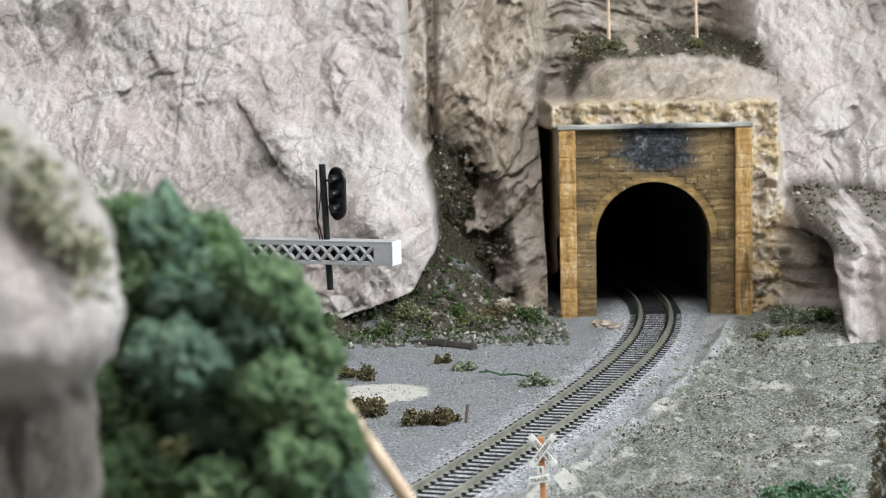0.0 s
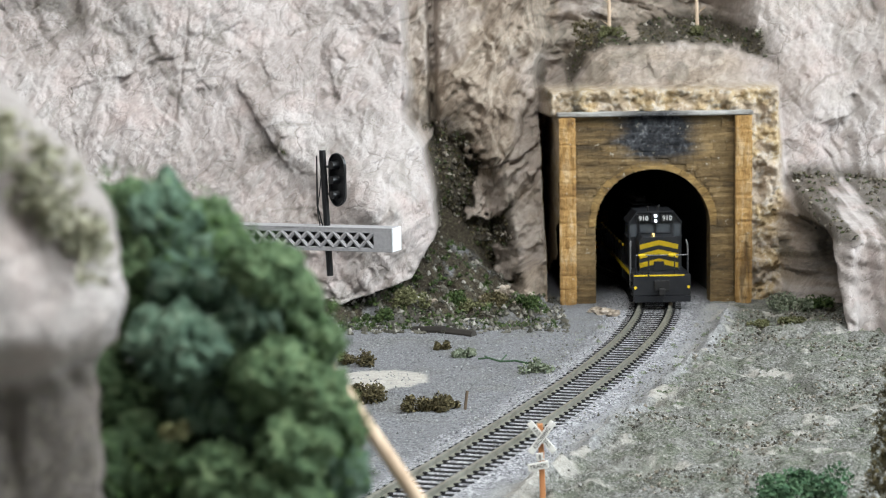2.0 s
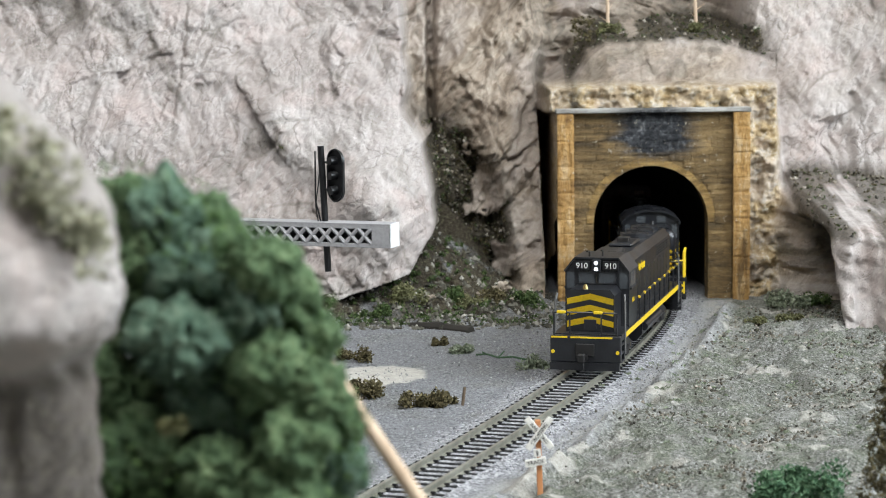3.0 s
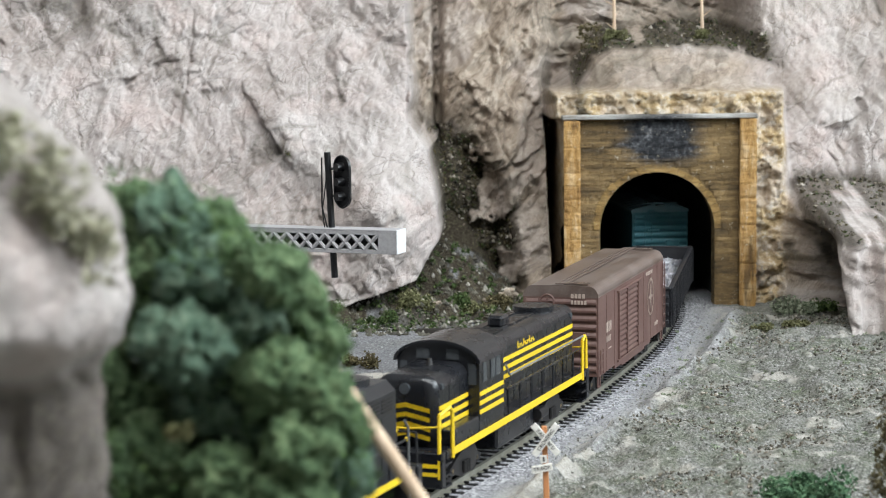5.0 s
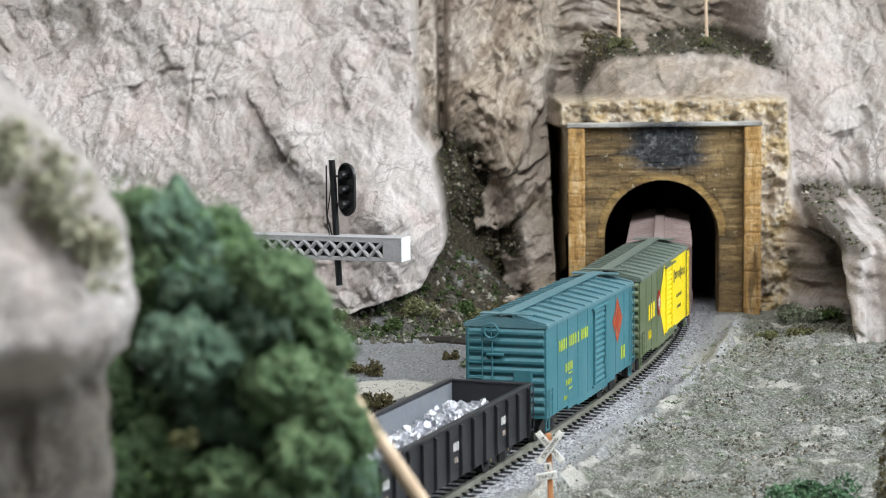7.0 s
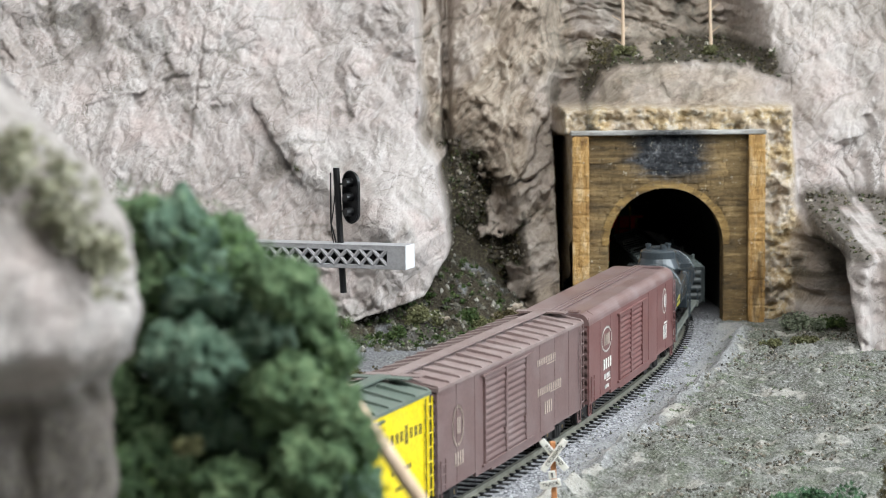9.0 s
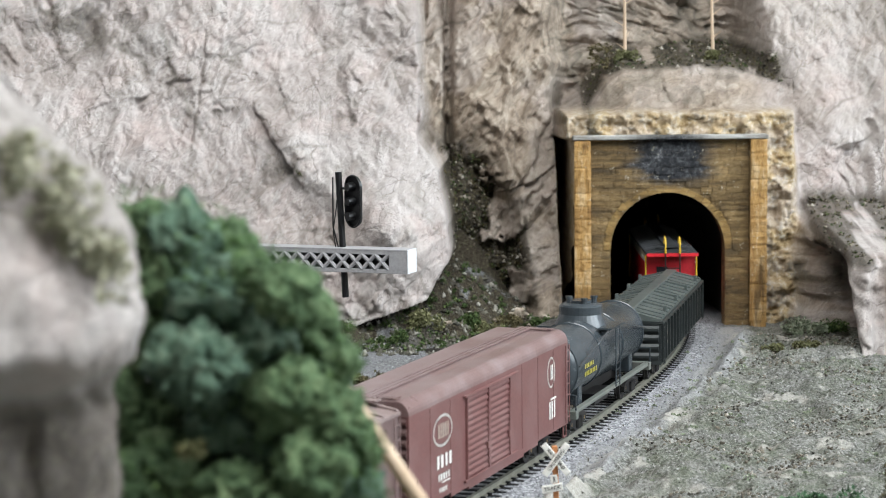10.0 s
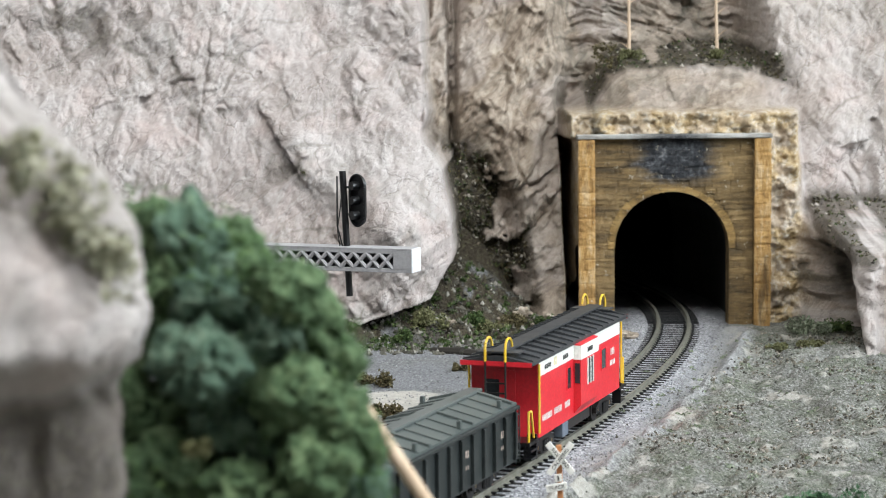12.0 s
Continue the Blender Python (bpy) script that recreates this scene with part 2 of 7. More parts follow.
def foliage(name, dark, mid, light):
    m = Mat(name, 0.9, spec=0.15)
    n = m.noise(9, 4)
    m.colour(m.mix(m.ramp(n, (0.35, 0.0), (0.65, 0.7)), m.ramp(m.island(), (0.0, dark), (0.5, mid), (1.0, light)), mid))
    return m.mat


ROCK, GROUND = rock_material(), ground_material()
BLACK = paint("black_paint", (0.006, 0.006, 0.007), 0.34, 0.05, dust=(0.10, 0.095, 0.09))
YELLOW = paint("yellow_paint", (0.80, 0.55, 0.015), 0.45, 0.08)
WHITE = paint("white_print", (0.72, 0.70, 0.66), 0.6, 0.15)
PALE = paint("faded_print", (0.42, 0.33, 0.28), 0.7, 0.2)
STEEL = paint("dark_steel", (0.016, 0.015, 0.015), 0.5, 0.2, metal=0.2, dust=(0.09, 0.07, 0.055))
BRASS = paint("brass_wheel", (0.55, 0.40, 0.16), 0.35, 0.1, metal=0.9)
WINDOW = paint("dark_glazing", (0.03, 0.035, 0.04), 0.12, 0.02)
CLEAR = paint("grey_glazing", (0.055, 0.060, 0.066), 0.12, 0.10, dust=(0.16, 0.17, 0.18))
RED = paint("bright_red_paint", (0.66, 0.018, 0.030), 0.42, 0.05)
LAMP = Mat("headlight_glow", 0.3)
LAMP.bsdf.inputs["Emission Color"].default_value = (0.80, 0.88, 1.0, 1)
LAMP.bsdf.inputs["Emission Strength"].default_value = 2.0
LAMP = LAMP.mat


def text_mesh(word, size):
    data = bpy.data.curves.new("word", "FONT")
    data.body, data.size, data.align_x, data.align_y, data.extrude = word, size * MM, "CENTER", "CENTER", 0.05 * MM
    ob = bpy.data.objects.new("word", data)
    scene.collection.objects.link(ob)
    bpy.context.view_layer.update()
    me = bpy.data.meshes.new_from_object(ob.evaluated_get(bpy.context.evaluated_depsgraph_get()))
    bpy.data.objects.remove(ob)
    return me


def writing(word, size, mat, parent, m, name="writing"):
    me = text_mesh(word, size)
    me.materials.clear()
    me.materials.append(mat)
    ob = new(name, me)
    ob.parent = parent
    ob.matrix_basis = m
    return ob

# ---- the line of the track: s in millimetres along it, 0 at the portal, growing towards the camera ----
def line_table():
    ys = np.arange(770.0, 1311.0, 2.0)
    u = (ys - 887.0) / 200
    xs = 34.893 + 71.1 * u - 5.557 * u ** 2 - 2.007 * u ** 3 - 0.680 * u ** 4
    pts = list(zip(xs, ys))
    d = np.array(pts[0]) - np.array(pts[1])
    d /= np.hypot(*d)
    near = [tuple(np.array(pts[0]) + d * k * 10) for k in range(130, 0, -1)]
    a = math.atan2(pts[-1][1] - pts[-2][1], pts[-1][0] - pts[-2][0])
    x, y = pts[-1]
    deep = []
    for k in range(520):
        a += 5 / 560 if k < 175 else 0
        x, y = x + 5 * math.cos(a), y + 5 * math.sin(a)
        deep.append((x, y))
    P = np.array(near + pts + deep)
    s = np.r_[0, np.cumsum(np.hypot(*np.diff(P, axis=0).T))]
    s0 = np.interp(1250.0, P[len(near):len(near) + len(pts), 1], s[len(near):len(near) + len(pts)])
    return (s0 - s)[::-1], P[::-1, 0], P[::-1, 1]


LINE_S, LINE_X, LINE_Y = line_table()


def on_line(s, side=0.0):
    """Place on the track and the heading of travel there, in radians."""
    x0, x1 = (np.interp(s + d, LINE_S, LINE_X) for d in (-3, 3))
    y0, y1 = (np.interp(s + d, LINE_S, LINE_Y) for d in (-3, 3))
    a = math.atan2(y1 - y0, x1 - x0)
    return np.interp(s, LINE_S, LINE_X) - side * math.sin(a), np.interp(s, LINE_S, LINE_Y) + side * math.cos(a), a


def line_x(y):
    k = np.argsort(LINE_Y[LINE_S > -60])
    return np.interp(y, LINE_Y[LINE_S > -60][k], LINE_X[LINE_S > -60][k])


# ---- the rock hill ----
def facets(x, z, size, seed, tilt=0.5):
    """Broken planes that meet in creases: the height, and the distance to the next crease."""
    xi, zi = np.floor(x / size).astype(np.int64), np.floor(z / size).astype(np.int64)
    first, second = np.full(x.shape, 1e9), np.full(x.shape, 1e9)
    for i in (-1, 0, 1):
        for j in (-1, 0, 1):
            k = ((xi + i) * 73856093 ^ (zi + j) * 19349663 ^ (seed * 7919)) & 65535
            a, b, c, d, e = (TABLE[(k + 97 * n) & 65535] for n in range(1, 6))
            dx, dz = x - (xi + i + a) * size, z - (zi + j + b) * size
            h = 0.12 * size * e + tilt * ((c * 2 - 1) * dx + (d * 2 - 1) * dz) + 0.26 * (dx * dx + dz * dz) / size
            second = np.minimum(second, np.maximum(first, h))
            first = np.minimum(first, h)
    return first, second - first


def chisel(X, Z, angle, long, short, seed, steps=5):
    """Slanting tool marks: small scarps that run along the angle, between 0 and 1."""
    c, d = math.cos(radians(angle)), math.sin(radians(angle))
    u, v = X * c + Z * d, -X * d + Z * c
    h = fbm(u * short / long, v, short, 4, seed, gain=0.55) * steps * 1.6
    k = np.floor(h)
    return (k + sstep(0.25, 0.95, h - k)) / (steps * 1.6)


def rock_depth(X, Z):
    """How far back the rock face stands, and its colour masks."""
    wob = 8 * (fbm(X, Z, 22, 4, 3) - 0.5)
    wx, wz = X + 16 * (fbm(X, Z, 30, 4, 5) - 0.5), Z + 16 * (fbm(X, Z, 30, 4, 6) - 0.5)
    big = fbm(X + 0.35 * Z, Z, 90, 3, 11) - 0.5
    f1, e1 = facets(wx + 0.5 * wz, wz * 0.8 - 0.35 * wx, 52, 1, 0.55)
    f2, e2 = facets(wx + 0.4 * wz, wz * 0.7 - 0.3 * wx, 17, 2, 0.6)
    f3, e3 = facets(wx + 0.6 * wz, wz * 0.9 - 0.2 * wx, 6.5, 3, 0.6)
    rough_zone = sstep(0.40, 0.62, fbm(X, Z, 48, 4, 15))
    folds = -(0.050 * f1 + (0.02 + 0.06 * rough_zone) * f2)
    chips = -(0.04 + 0.20 * rough_zone) * f3 + 0.5 * (fbm(X + 0.8 * Z, 0.3 * Z - 0.3 * X, 5, 3, 31) - 0.5)
    marks = (0.35 + 0.65 * rough_zone) * (chisel(wx, wz, 48, 46, 15, 201) - 0.5) + 0.30 * (chisel(wx, wz, 62, 18, 5, 202, 4) - 0.5)
    steep = (0.5 + 0.5 * rough_zone) * (chisel(wx, wz, 68, 60, 16, 203) - 0.5) + 0.35 * (chisel(wx, wz, 50, 20, 6, 204, 4) - 0.5)
    beds = chisel(wx, wz, -14, 80, 13, 205) - 0.5 + 0.4 * (chisel(wx, wz, -25, 24, 6, 206, 4) - 0.5)
    # the left mass with its bulge towards the crevice
    bl = np.interp(Z, [-12, 2, 10, 18, 30, 38, 62, 92, 112, 200, 330], [-72, -62, -40, -16, -9, -5, -4, -10, -20, -22, -30]) + 0.8 * wob
    left = 1204 + 0.34 * np.maximum(Z, -5) + 0.05 * (X + 130) - 18 * big - 6 * folds - 3 * chips + 13 * marks
    left -= 26 * np.exp(-((X + 34) / 30) ** 2 - ((Z - 50) / 48) ** 2)
    left += 10 * np.exp(-((X + 90) / 22) ** 2 - ((Z - 60) / 20) ** 2)
    # the crevice and the face behind
    mid = 1288 + 0.28 * Z - 22 * big - 10 * folds - 5 * chips + 26 * steep - 34 * sstep(22, 40, X + 0.2 * (Z - 60) + wob) * sstep(108, 70, Z)
    mid += 16 * np.exp(-((X + 4) / 2.4) ** 2) * sstep(78, 110, Z) - 10 * sstep(-2, 12, X) * sstep(80, 130, Z)
    slot = sstep(4.4, 2.8, np.abs(X - 65.8 + 0.02 * (Z - 60)) + 0.15 * wob) * sstep(108, 102, Z)
    mid += 150 * slot
    # above the portal: collar, mound, a ledge that drops off at both ends, and the face over it
    Zt = Z + np.interp(X, [60, 80, 92, 102, 170, 211, 245], [40, 25, 7, 0, 0, 15, 24])
    top = np.interp(Zt, [100, 121, 124, 148, 163, 200, 330], [1258, 1256, 1264, 1292, 1352, 1368, 1440]) - 12 * big - 4 * folds - 3.0 * chips + 9 * steep
    top += sstep(158, 172, Zt) * (-10 * folds - 14 * big + 26 * beds)
    wt = sstep(52, 72, X + 0.35 * wob) * sstep(108, 118, Z)
    # the right mass, with a ledge of earth on it
    foot = np.interp(X + 0.06 * Z, [178, 190, 206, 213, 218, 234, 300, 420], [1252, 1250, 1232, 1212, 1092, 1084, 1078, 1040])
    flutes = fbm(X * 2.2, Z * 0.4, 22, 4, 41, ridged=True) - .5
    low = foot + np.where(foot < 1150, 0.40, 0.1) * Z + 20 * flutes - 4 * chips
    ledge = sstep(43, 66, Z + 1.2 * wob - 0.05 * (X - 200))
    high = np.interp(X, [178, 200, 240, 300, 420], [1258, 1264, 1268, 1250, 1180]) + 0.42 * np.maximum(Z - 66, 0) - 16 * big - 9 * folds - 4 * chips + 15 * steep
    low = low - 8 * folds - 5 * chips + 9 * np.exp(-((X - 203 + 0.05 * Z) / 1.6) ** 2) + 7 * np.exp(-((X - 231 + 0.08 * Z) / 1.8) ** 2)
    right = low * (1 - ledge) + np.maximum(high, low) * ledge
    wr = sstep(180, 200, X + 0.5 * wob + 0.10 * np.maximum(Z - 110, 0))
    D = mid * (1 - wt) + top * wt
    D = D * (1 - wr) + right * wr
    wl = 1 - sstep(-3, 3, X - bl)
    D = D * (1 - wl) + left * wl
    # rough collar round the portal
    collar = sstep(207, 199, X + wob / 2) * sstep(60, 66, X) * sstep(126, 121, Z + wob / 2)
    rough = fbm(X, Z, 9, 5, 51, gain=0.6) - 0.5
    D = D * (1 - collar) + (1253 - 15 * rough + 150 * slot + 2 * sstep(180, 190, X)) * collar
    # long cracks
    for x0, lean, za, zb, w, deep in ((-24, 0.07, 105, 200, 1.1, 7), (-5, -0.03, 92, 210, 1.4, 12), (-205, -0.25, 60, 110, 0.7, 2), (-155, 0.10, 110, 170, 0.7, 2)):
        xc = x0 + lean * (Z - za) + 6 * (fbm(Z, Z * 0, 18, 4, int(x0) % 90) - .5)
        D = D + deep * np.exp(-((X - xc) / w) ** 2) * sstep(za - 8, za + 6, Z) * sstep(zb + 8, zb - 6, Z)
    n1, n2 = fbm(X, Z, 12, 5, 61), fbm(X, Z, 30, 4, 71)
    crev = (1 - wl) * sstep(44, 24, X + 0.25 * (Z - 60) + 2.5 * wob) * sstep(120, 84, Z + 2 * wob)
    earth = crev * sstep(0.40, 0.50, n1 + 0.04 + 0.14 * sstep(34, 5, X + 0.25 * (Z - 60)))
    D = D - 7 * crev * sstep(0.9, 0.2, earth)
    dirt_shade = np.clip(earth * 1.2, 0, 1)
    dirt_shade = np.maximum(dirt_shade, 0.95 * sstep(146, 151, Zt + 0.6 * wob) * sstep(172, 161, Zt + 16 * (n2 - .5)) * sstep(70, 84, X) * sstep(214, 190, X + 0.5 * wob) * sstep(0.34, 0.46, n1 + 0.06))
    dirt_shade = np.maximum(dirt_shade, 0.75 * wr * sstep(42, 47, Z + wob) * sstep(80, 68, Z + wob) * sstep(203, 212, X) * sstep(0.34, 0.50, n1 + 0.04))
    dirt_shade = np.maximum(dirt_shade, 0.55 * wr * sstep(14, 34, Z + 2 * wob) * sstep(50, 44, Z) * sstep(203, 208, X) * sstep(217, 214, X) * sstep(0.46, 0.58, fbm(X * 3, Z * 0.4, 20, 4, 44)))
    dirt_shade = np.maximum(dirt_shade, 0.7 * wr * sstep(14, 24, Z) * sstep(48, 40, Z) * sstep(198, 203, X) * sstep(216, 211, X) * sstep(0.40, 0.52, n1 + 0.25 * (flutes > 0)))
    dirt_shade = np.maximum(dirt_shade, 0.6 * sstep(-262, -240, X) * sstep(-170, -195, X + wob) * sstep(152, 168, Z + wob) * sstep(0.38, 0.54, n1))
    dirt_shade = np.maximum(dirt_shade, 0.75 * np.exp(-((X + 58) / 20) ** 2 - ((Z - 122 - 0.5 * (X + 58) * -1) / 9) ** 2) * sstep(0.45, 0.6, n1))
    dirt_shade = np.maximum(dirt_shade, 0.75 * np.exp(-((X + 92) / 24) ** 2 - ((Z - 92) / 7) ** 2) * sstep(0.47, 0.62, n1))
    dirt_shade = np.maximum(dirt_shade, 0.7 * (1 - wl) * sstep(55, 66, X) * sstep(88, 78, X) * sstep(98, 112, Z) * sstep(140, 126, Z) * sstep(0.42, 0.54, n1))
    tan = (1 - wl) * (1 - wr) * sstep(100, 70, X) * (0.62 + 0.36 * sstep(0.38, 0.58, n2))
    tan = np.maximum(tan, wr * sstep(62, 50, Z) * (0.25 + 0.5 * sstep(0.42, 0.56, n1)) * sstep(220, 211, X + 0.06 * Z + 0.5 * wob))
    tan = np.maximum(tan, wt * (1 - wr) * (0.75 + 0.2 * sstep(0.4, 0.6, n2)) * sstep(154, 142, Zt))
    tan = np.maximum(tan, wt * (1 - 0.7 * wr) * (0.45 + 0.4 * sstep(0.40, 0.58, n2)))
    ochre = collar * (0.55 + 0.45 * sstep(0.4, 0.6, n1))
    patch = sstep(0.46, 0.62, fbm(X, Z, 26, 4, 77))
    wash = 0.4 * wt * sstep(0.48, 0.62, n1) * sstep(122, 128, Z) * (1 - wr) + np.clip(sstep(0.8, 0.1, e1) * 0.5 * patch + sstep(0.5, 0.1, e2) * 0.4 * sstep(0.48, 0.6, n2) + sstep(0.3, 0.05, e3) * 0.4 * rough_zone * patch, 0, 0.6) * (1 - collar)
    return D, dict(dirt_shade=dirt_shade, tan=np.clip(tan, 0, 0.95), ochre=ochre, wash=wash)


def build_hill():
    xs = np.r_[np.linspace(-2000, -330, 36), np.arange(-320, -285, 6), np.arange(-285, 275, 0.8), np.arange(275, 330, 6), np.linspace(340, 800, 24)]
    zs = np.r_[np.arange(-14, 198, 0.8), np.linspace(200, 330, 26)]
    X, Z = np.meshgrid(xs, zs)
    D, masks = rock_depth(X, Z)
    # the pale foot stands before a hollow in the brown rock beside it
    P = np.stack([X + np.interp(X + 0.06 * Z, [204, 213, 218, 236], [0, 21, -7, 0]) * sstep(50, 40, Z), D, Z], -1)
    # the top runs back, and the back closes down to the table
    rows = [P]
    last = P[-1]
    for back, lift in ((40, 6), (140, 18), (320, 26), (560, 20), (700, 5), (705, -344)):
        q = last.copy()
        q[:, 1] += back
        q[:, 2] += lift + (6 * (fbm(q[:, 0], q[:, 1], 90, 3, 81) - .5) if lift > 0 else 0)
        rows.append(q[None])
    P = np.concatenate(rows)
    masks = {k: np.concatenate([v] + [v[-1:]] * 6) for k, v in masks.items()}
    # both ends close too
    ends = []
    for col in (0, -1):
        e = P[:, col].copy()
        e[:, 2] = -14
        ends.append(e[:, None])
    P = np.concatenate([ends[0], P, ends[1]], 1)
    masks = {k: np.concatenate([v[:, :1], v, v[:, -1:]], 1) for k, v in masks.items()}
    keep = ~((P[..., 0] > 69.5) & (P[..., 0] < 182.0) & (P[..., 2] < 109.5) & (np.arange(P.shape[0])[:, None] < len(zs)))
    ob = sheet("rock_cliff", P, ROCK, keep=keep, attrs=masks)
    return tagged(ob, "pinkish white painted plaster rock cliff with earth-filled crevices", "cliff", kind="structure")


def ground_height(X, Y):
    n, f, g = fbm(X, Y, 60, 4, 101) - .5, fbm(X, Y, 9, 4, 111) - .5, fbm(X, Y, 3.5, 2, 121) - .5
    off = X - line_x(Y)
    z = -4.4 + 3 * n + 1.8 * f + 0.8 * g
    # the talus that climbs into the crevice
    z += sstep(1120, 1330, Y + 10 * n) * (8 + 11 * sstep(25, -15, X) * sstep(1180, 1215, Y) + 46 * sstep(46, 8, X) * sstep(1190, 1330, Y))
    z = np.where((X > 60) & (Y > 1150), np.minimum(z, -4 + 2 * f + 30 * sstep(190, 230, X)), z)
    lump = fbm(X, Y, 16, 4, 151) - .5
    z += sstep(1150, 1200, Y) * sstep(70, 50, X) * (15 * lump + 6 * f + 2.5 * g)
    # the field to the right stands a little higher
    fld = sstep(30, 46, off + 8 * n + 5 * f) * sstep(1235, 1150, Y)
    z += fld * (3.8 + 0.012 * np.maximum(off - 40, 0) + 3.2 * f + 1.4 * g) + 3.4 * np.exp(-((off - 42 - 10 * n - 6 * f) / 5) ** 2) * fld + 11 * fld * (fbm(X, Y, 30, 5, 171, gain=0.58) - .5)
    # the pool bed and the track bed
    z -= 1.4 * np.exp(-((X + 42) / 50) ** 2 - ((Y - 1085) / 40) ** 2)
    bed = sstep(32, 14, np.abs(off) + 4 * f)
    tun = sstep(1240, 1262, Y)
    return (z * (1 - bed) + (-2.9 + 0.25 * g + 0.2 * f) * bed) * (1 - tun * (X > 55) * (X < 190)) - 4.2 * tun * (X > 55) * (X < 190)


def build_ground():
    xs = np.r_[np.linspace(-2050, -250, 36), np.arange(-240, -122, 6), np.arange(-122, 262, 1.2), np.arange(263, 320, 6), np.linspace(330, 850, 20)]
    ys = np.r_[np.linspace(-900, 560, 60), np.arange(570, 690, 5), np.arange(690, 1000, 1.5), np.arange(1000, 1330, 2.0), np.linspace(1335, 2300, 50)]
    X, Y = np.meshgrid(xs, ys)
    Zg = ground_height(X, Y)
    off = X - line_x(Y)
    n1, n2 = fbm(X, Y, 14, 5, 131), fbm(X, Y, 40, 4, 141)
    n3 = fbm(X, Y, 6, 3, 161)
    ballast = sstep(30, 20, np.abs(off) + 14 * (n1 - .5)) * (Y < 1330)
    field = sstep(28, 50, off + 20 * (n1 - .5))
    shoulder = sstep(24, 30, off + 8 * (n1 - .5)) * sstep(48, 40, off + 14 * (n1 - .5)) * (Y < 1240)
    dirt_shade = sstep(1150, 1200, Y + 40 * (n1 - .5)) * sstep(75, 45, X + 20 * (n1 - .5)) * sstep(0.25, 0.42, n1 + 0.08)
    dirt_shade = np.maximum(dirt_shade, 0.7 * sstep(1140, 1200, Y) * sstep(182, 200, X + 16 * (n1 - .5)) * sstep(0.3, 0.5, n1))
    pale = np.exp(-np.maximum(0, ((X + 32) / 23) ** 2 + ((Y - 1006) / 30) ** 2 - 1 + 0.8 * (n1 - .5)) * 14)
    pale = np.maximum(pale, 0.8 * np.exp(-((off - 42) / 9) ** 2) * sstep(0.50, 0.60, n1) * (Y < 1240))
    pale = np.maximum(pale, field * sstep(0.60, 0.70, 0.5 * n1 + 0.5 * n3) * 0.6)
    ob = sheet("ground", np.stack([X, Y, Zg], -1), GROUND, attrs=dict(ballast=ballast, field=field, dirt_shade=dirt_shade, pale=pale, shoulder=shoulder))
    return tagged(ob, "grey sandy model ground with gravel and dry grass", "ground", kind="structure")


build_hill()
build_ground()


# ---- the room that holds the layout ----
def build_room():
    wall = paint("room_wall_paint", (0.62, 0.60, 0.57), 0.9, 0.2)
    for name, r in (("wall_north", (-2600, 1750, 2700, 2800, -1000, 1700)), ("wall_west", (-2700, -2600, -2000, 2800, -1000, 1700)),
                    ("floor", (-2700, 1850, -2000, 2800, -1100, -1000)), ("ceiling", (-2700, 1850, -2000, 2800, 1700, 1800))):
        tagged(part(name, boxes([r]), wall), "plain pale painted room surface", name.split("_")[0], kind="structure")
    tagged(part("wall_south", boxes([(-2600, 1750, -2000, -1900, -1000, 1700)]), wall), "plain pale painted room surface", "wall", kind="structure")
    bm = boxes([(1750, 1850, -2000, -700, -1000, 1700), (1750, 1850, 1400, 2800, -1000, 1700), (1750, 1850, -700, 1400, -1000, 450), (1750, 1850, -700, 1400, 1650, 1700)])
    tagged(part("wall_east", bm, wall), "plain pale painted wall with a wide window opening", "wall", kind="structure")



def build_table():
    wood = paint("benchwork_paint", (0.10, 0.12, 0.11), 0.7, 0.2)
    bm = boxes([(-2045, 845, -895, 2295, -120, -22)])
    tagged(part("layout_table", bm, wood), "dark painted benchwork that carries the model landscape", "table")
    leg = boxes([(x, x + 90, y, y + 90, -1000, -119) for x in (-2000, -640, 720) for y in (-850, 2160)])
    tagged(part("table_legs", leg, wood), "plain square timber legs under the benchwork", "table legs", kind="structure")


build_table()

build_room()

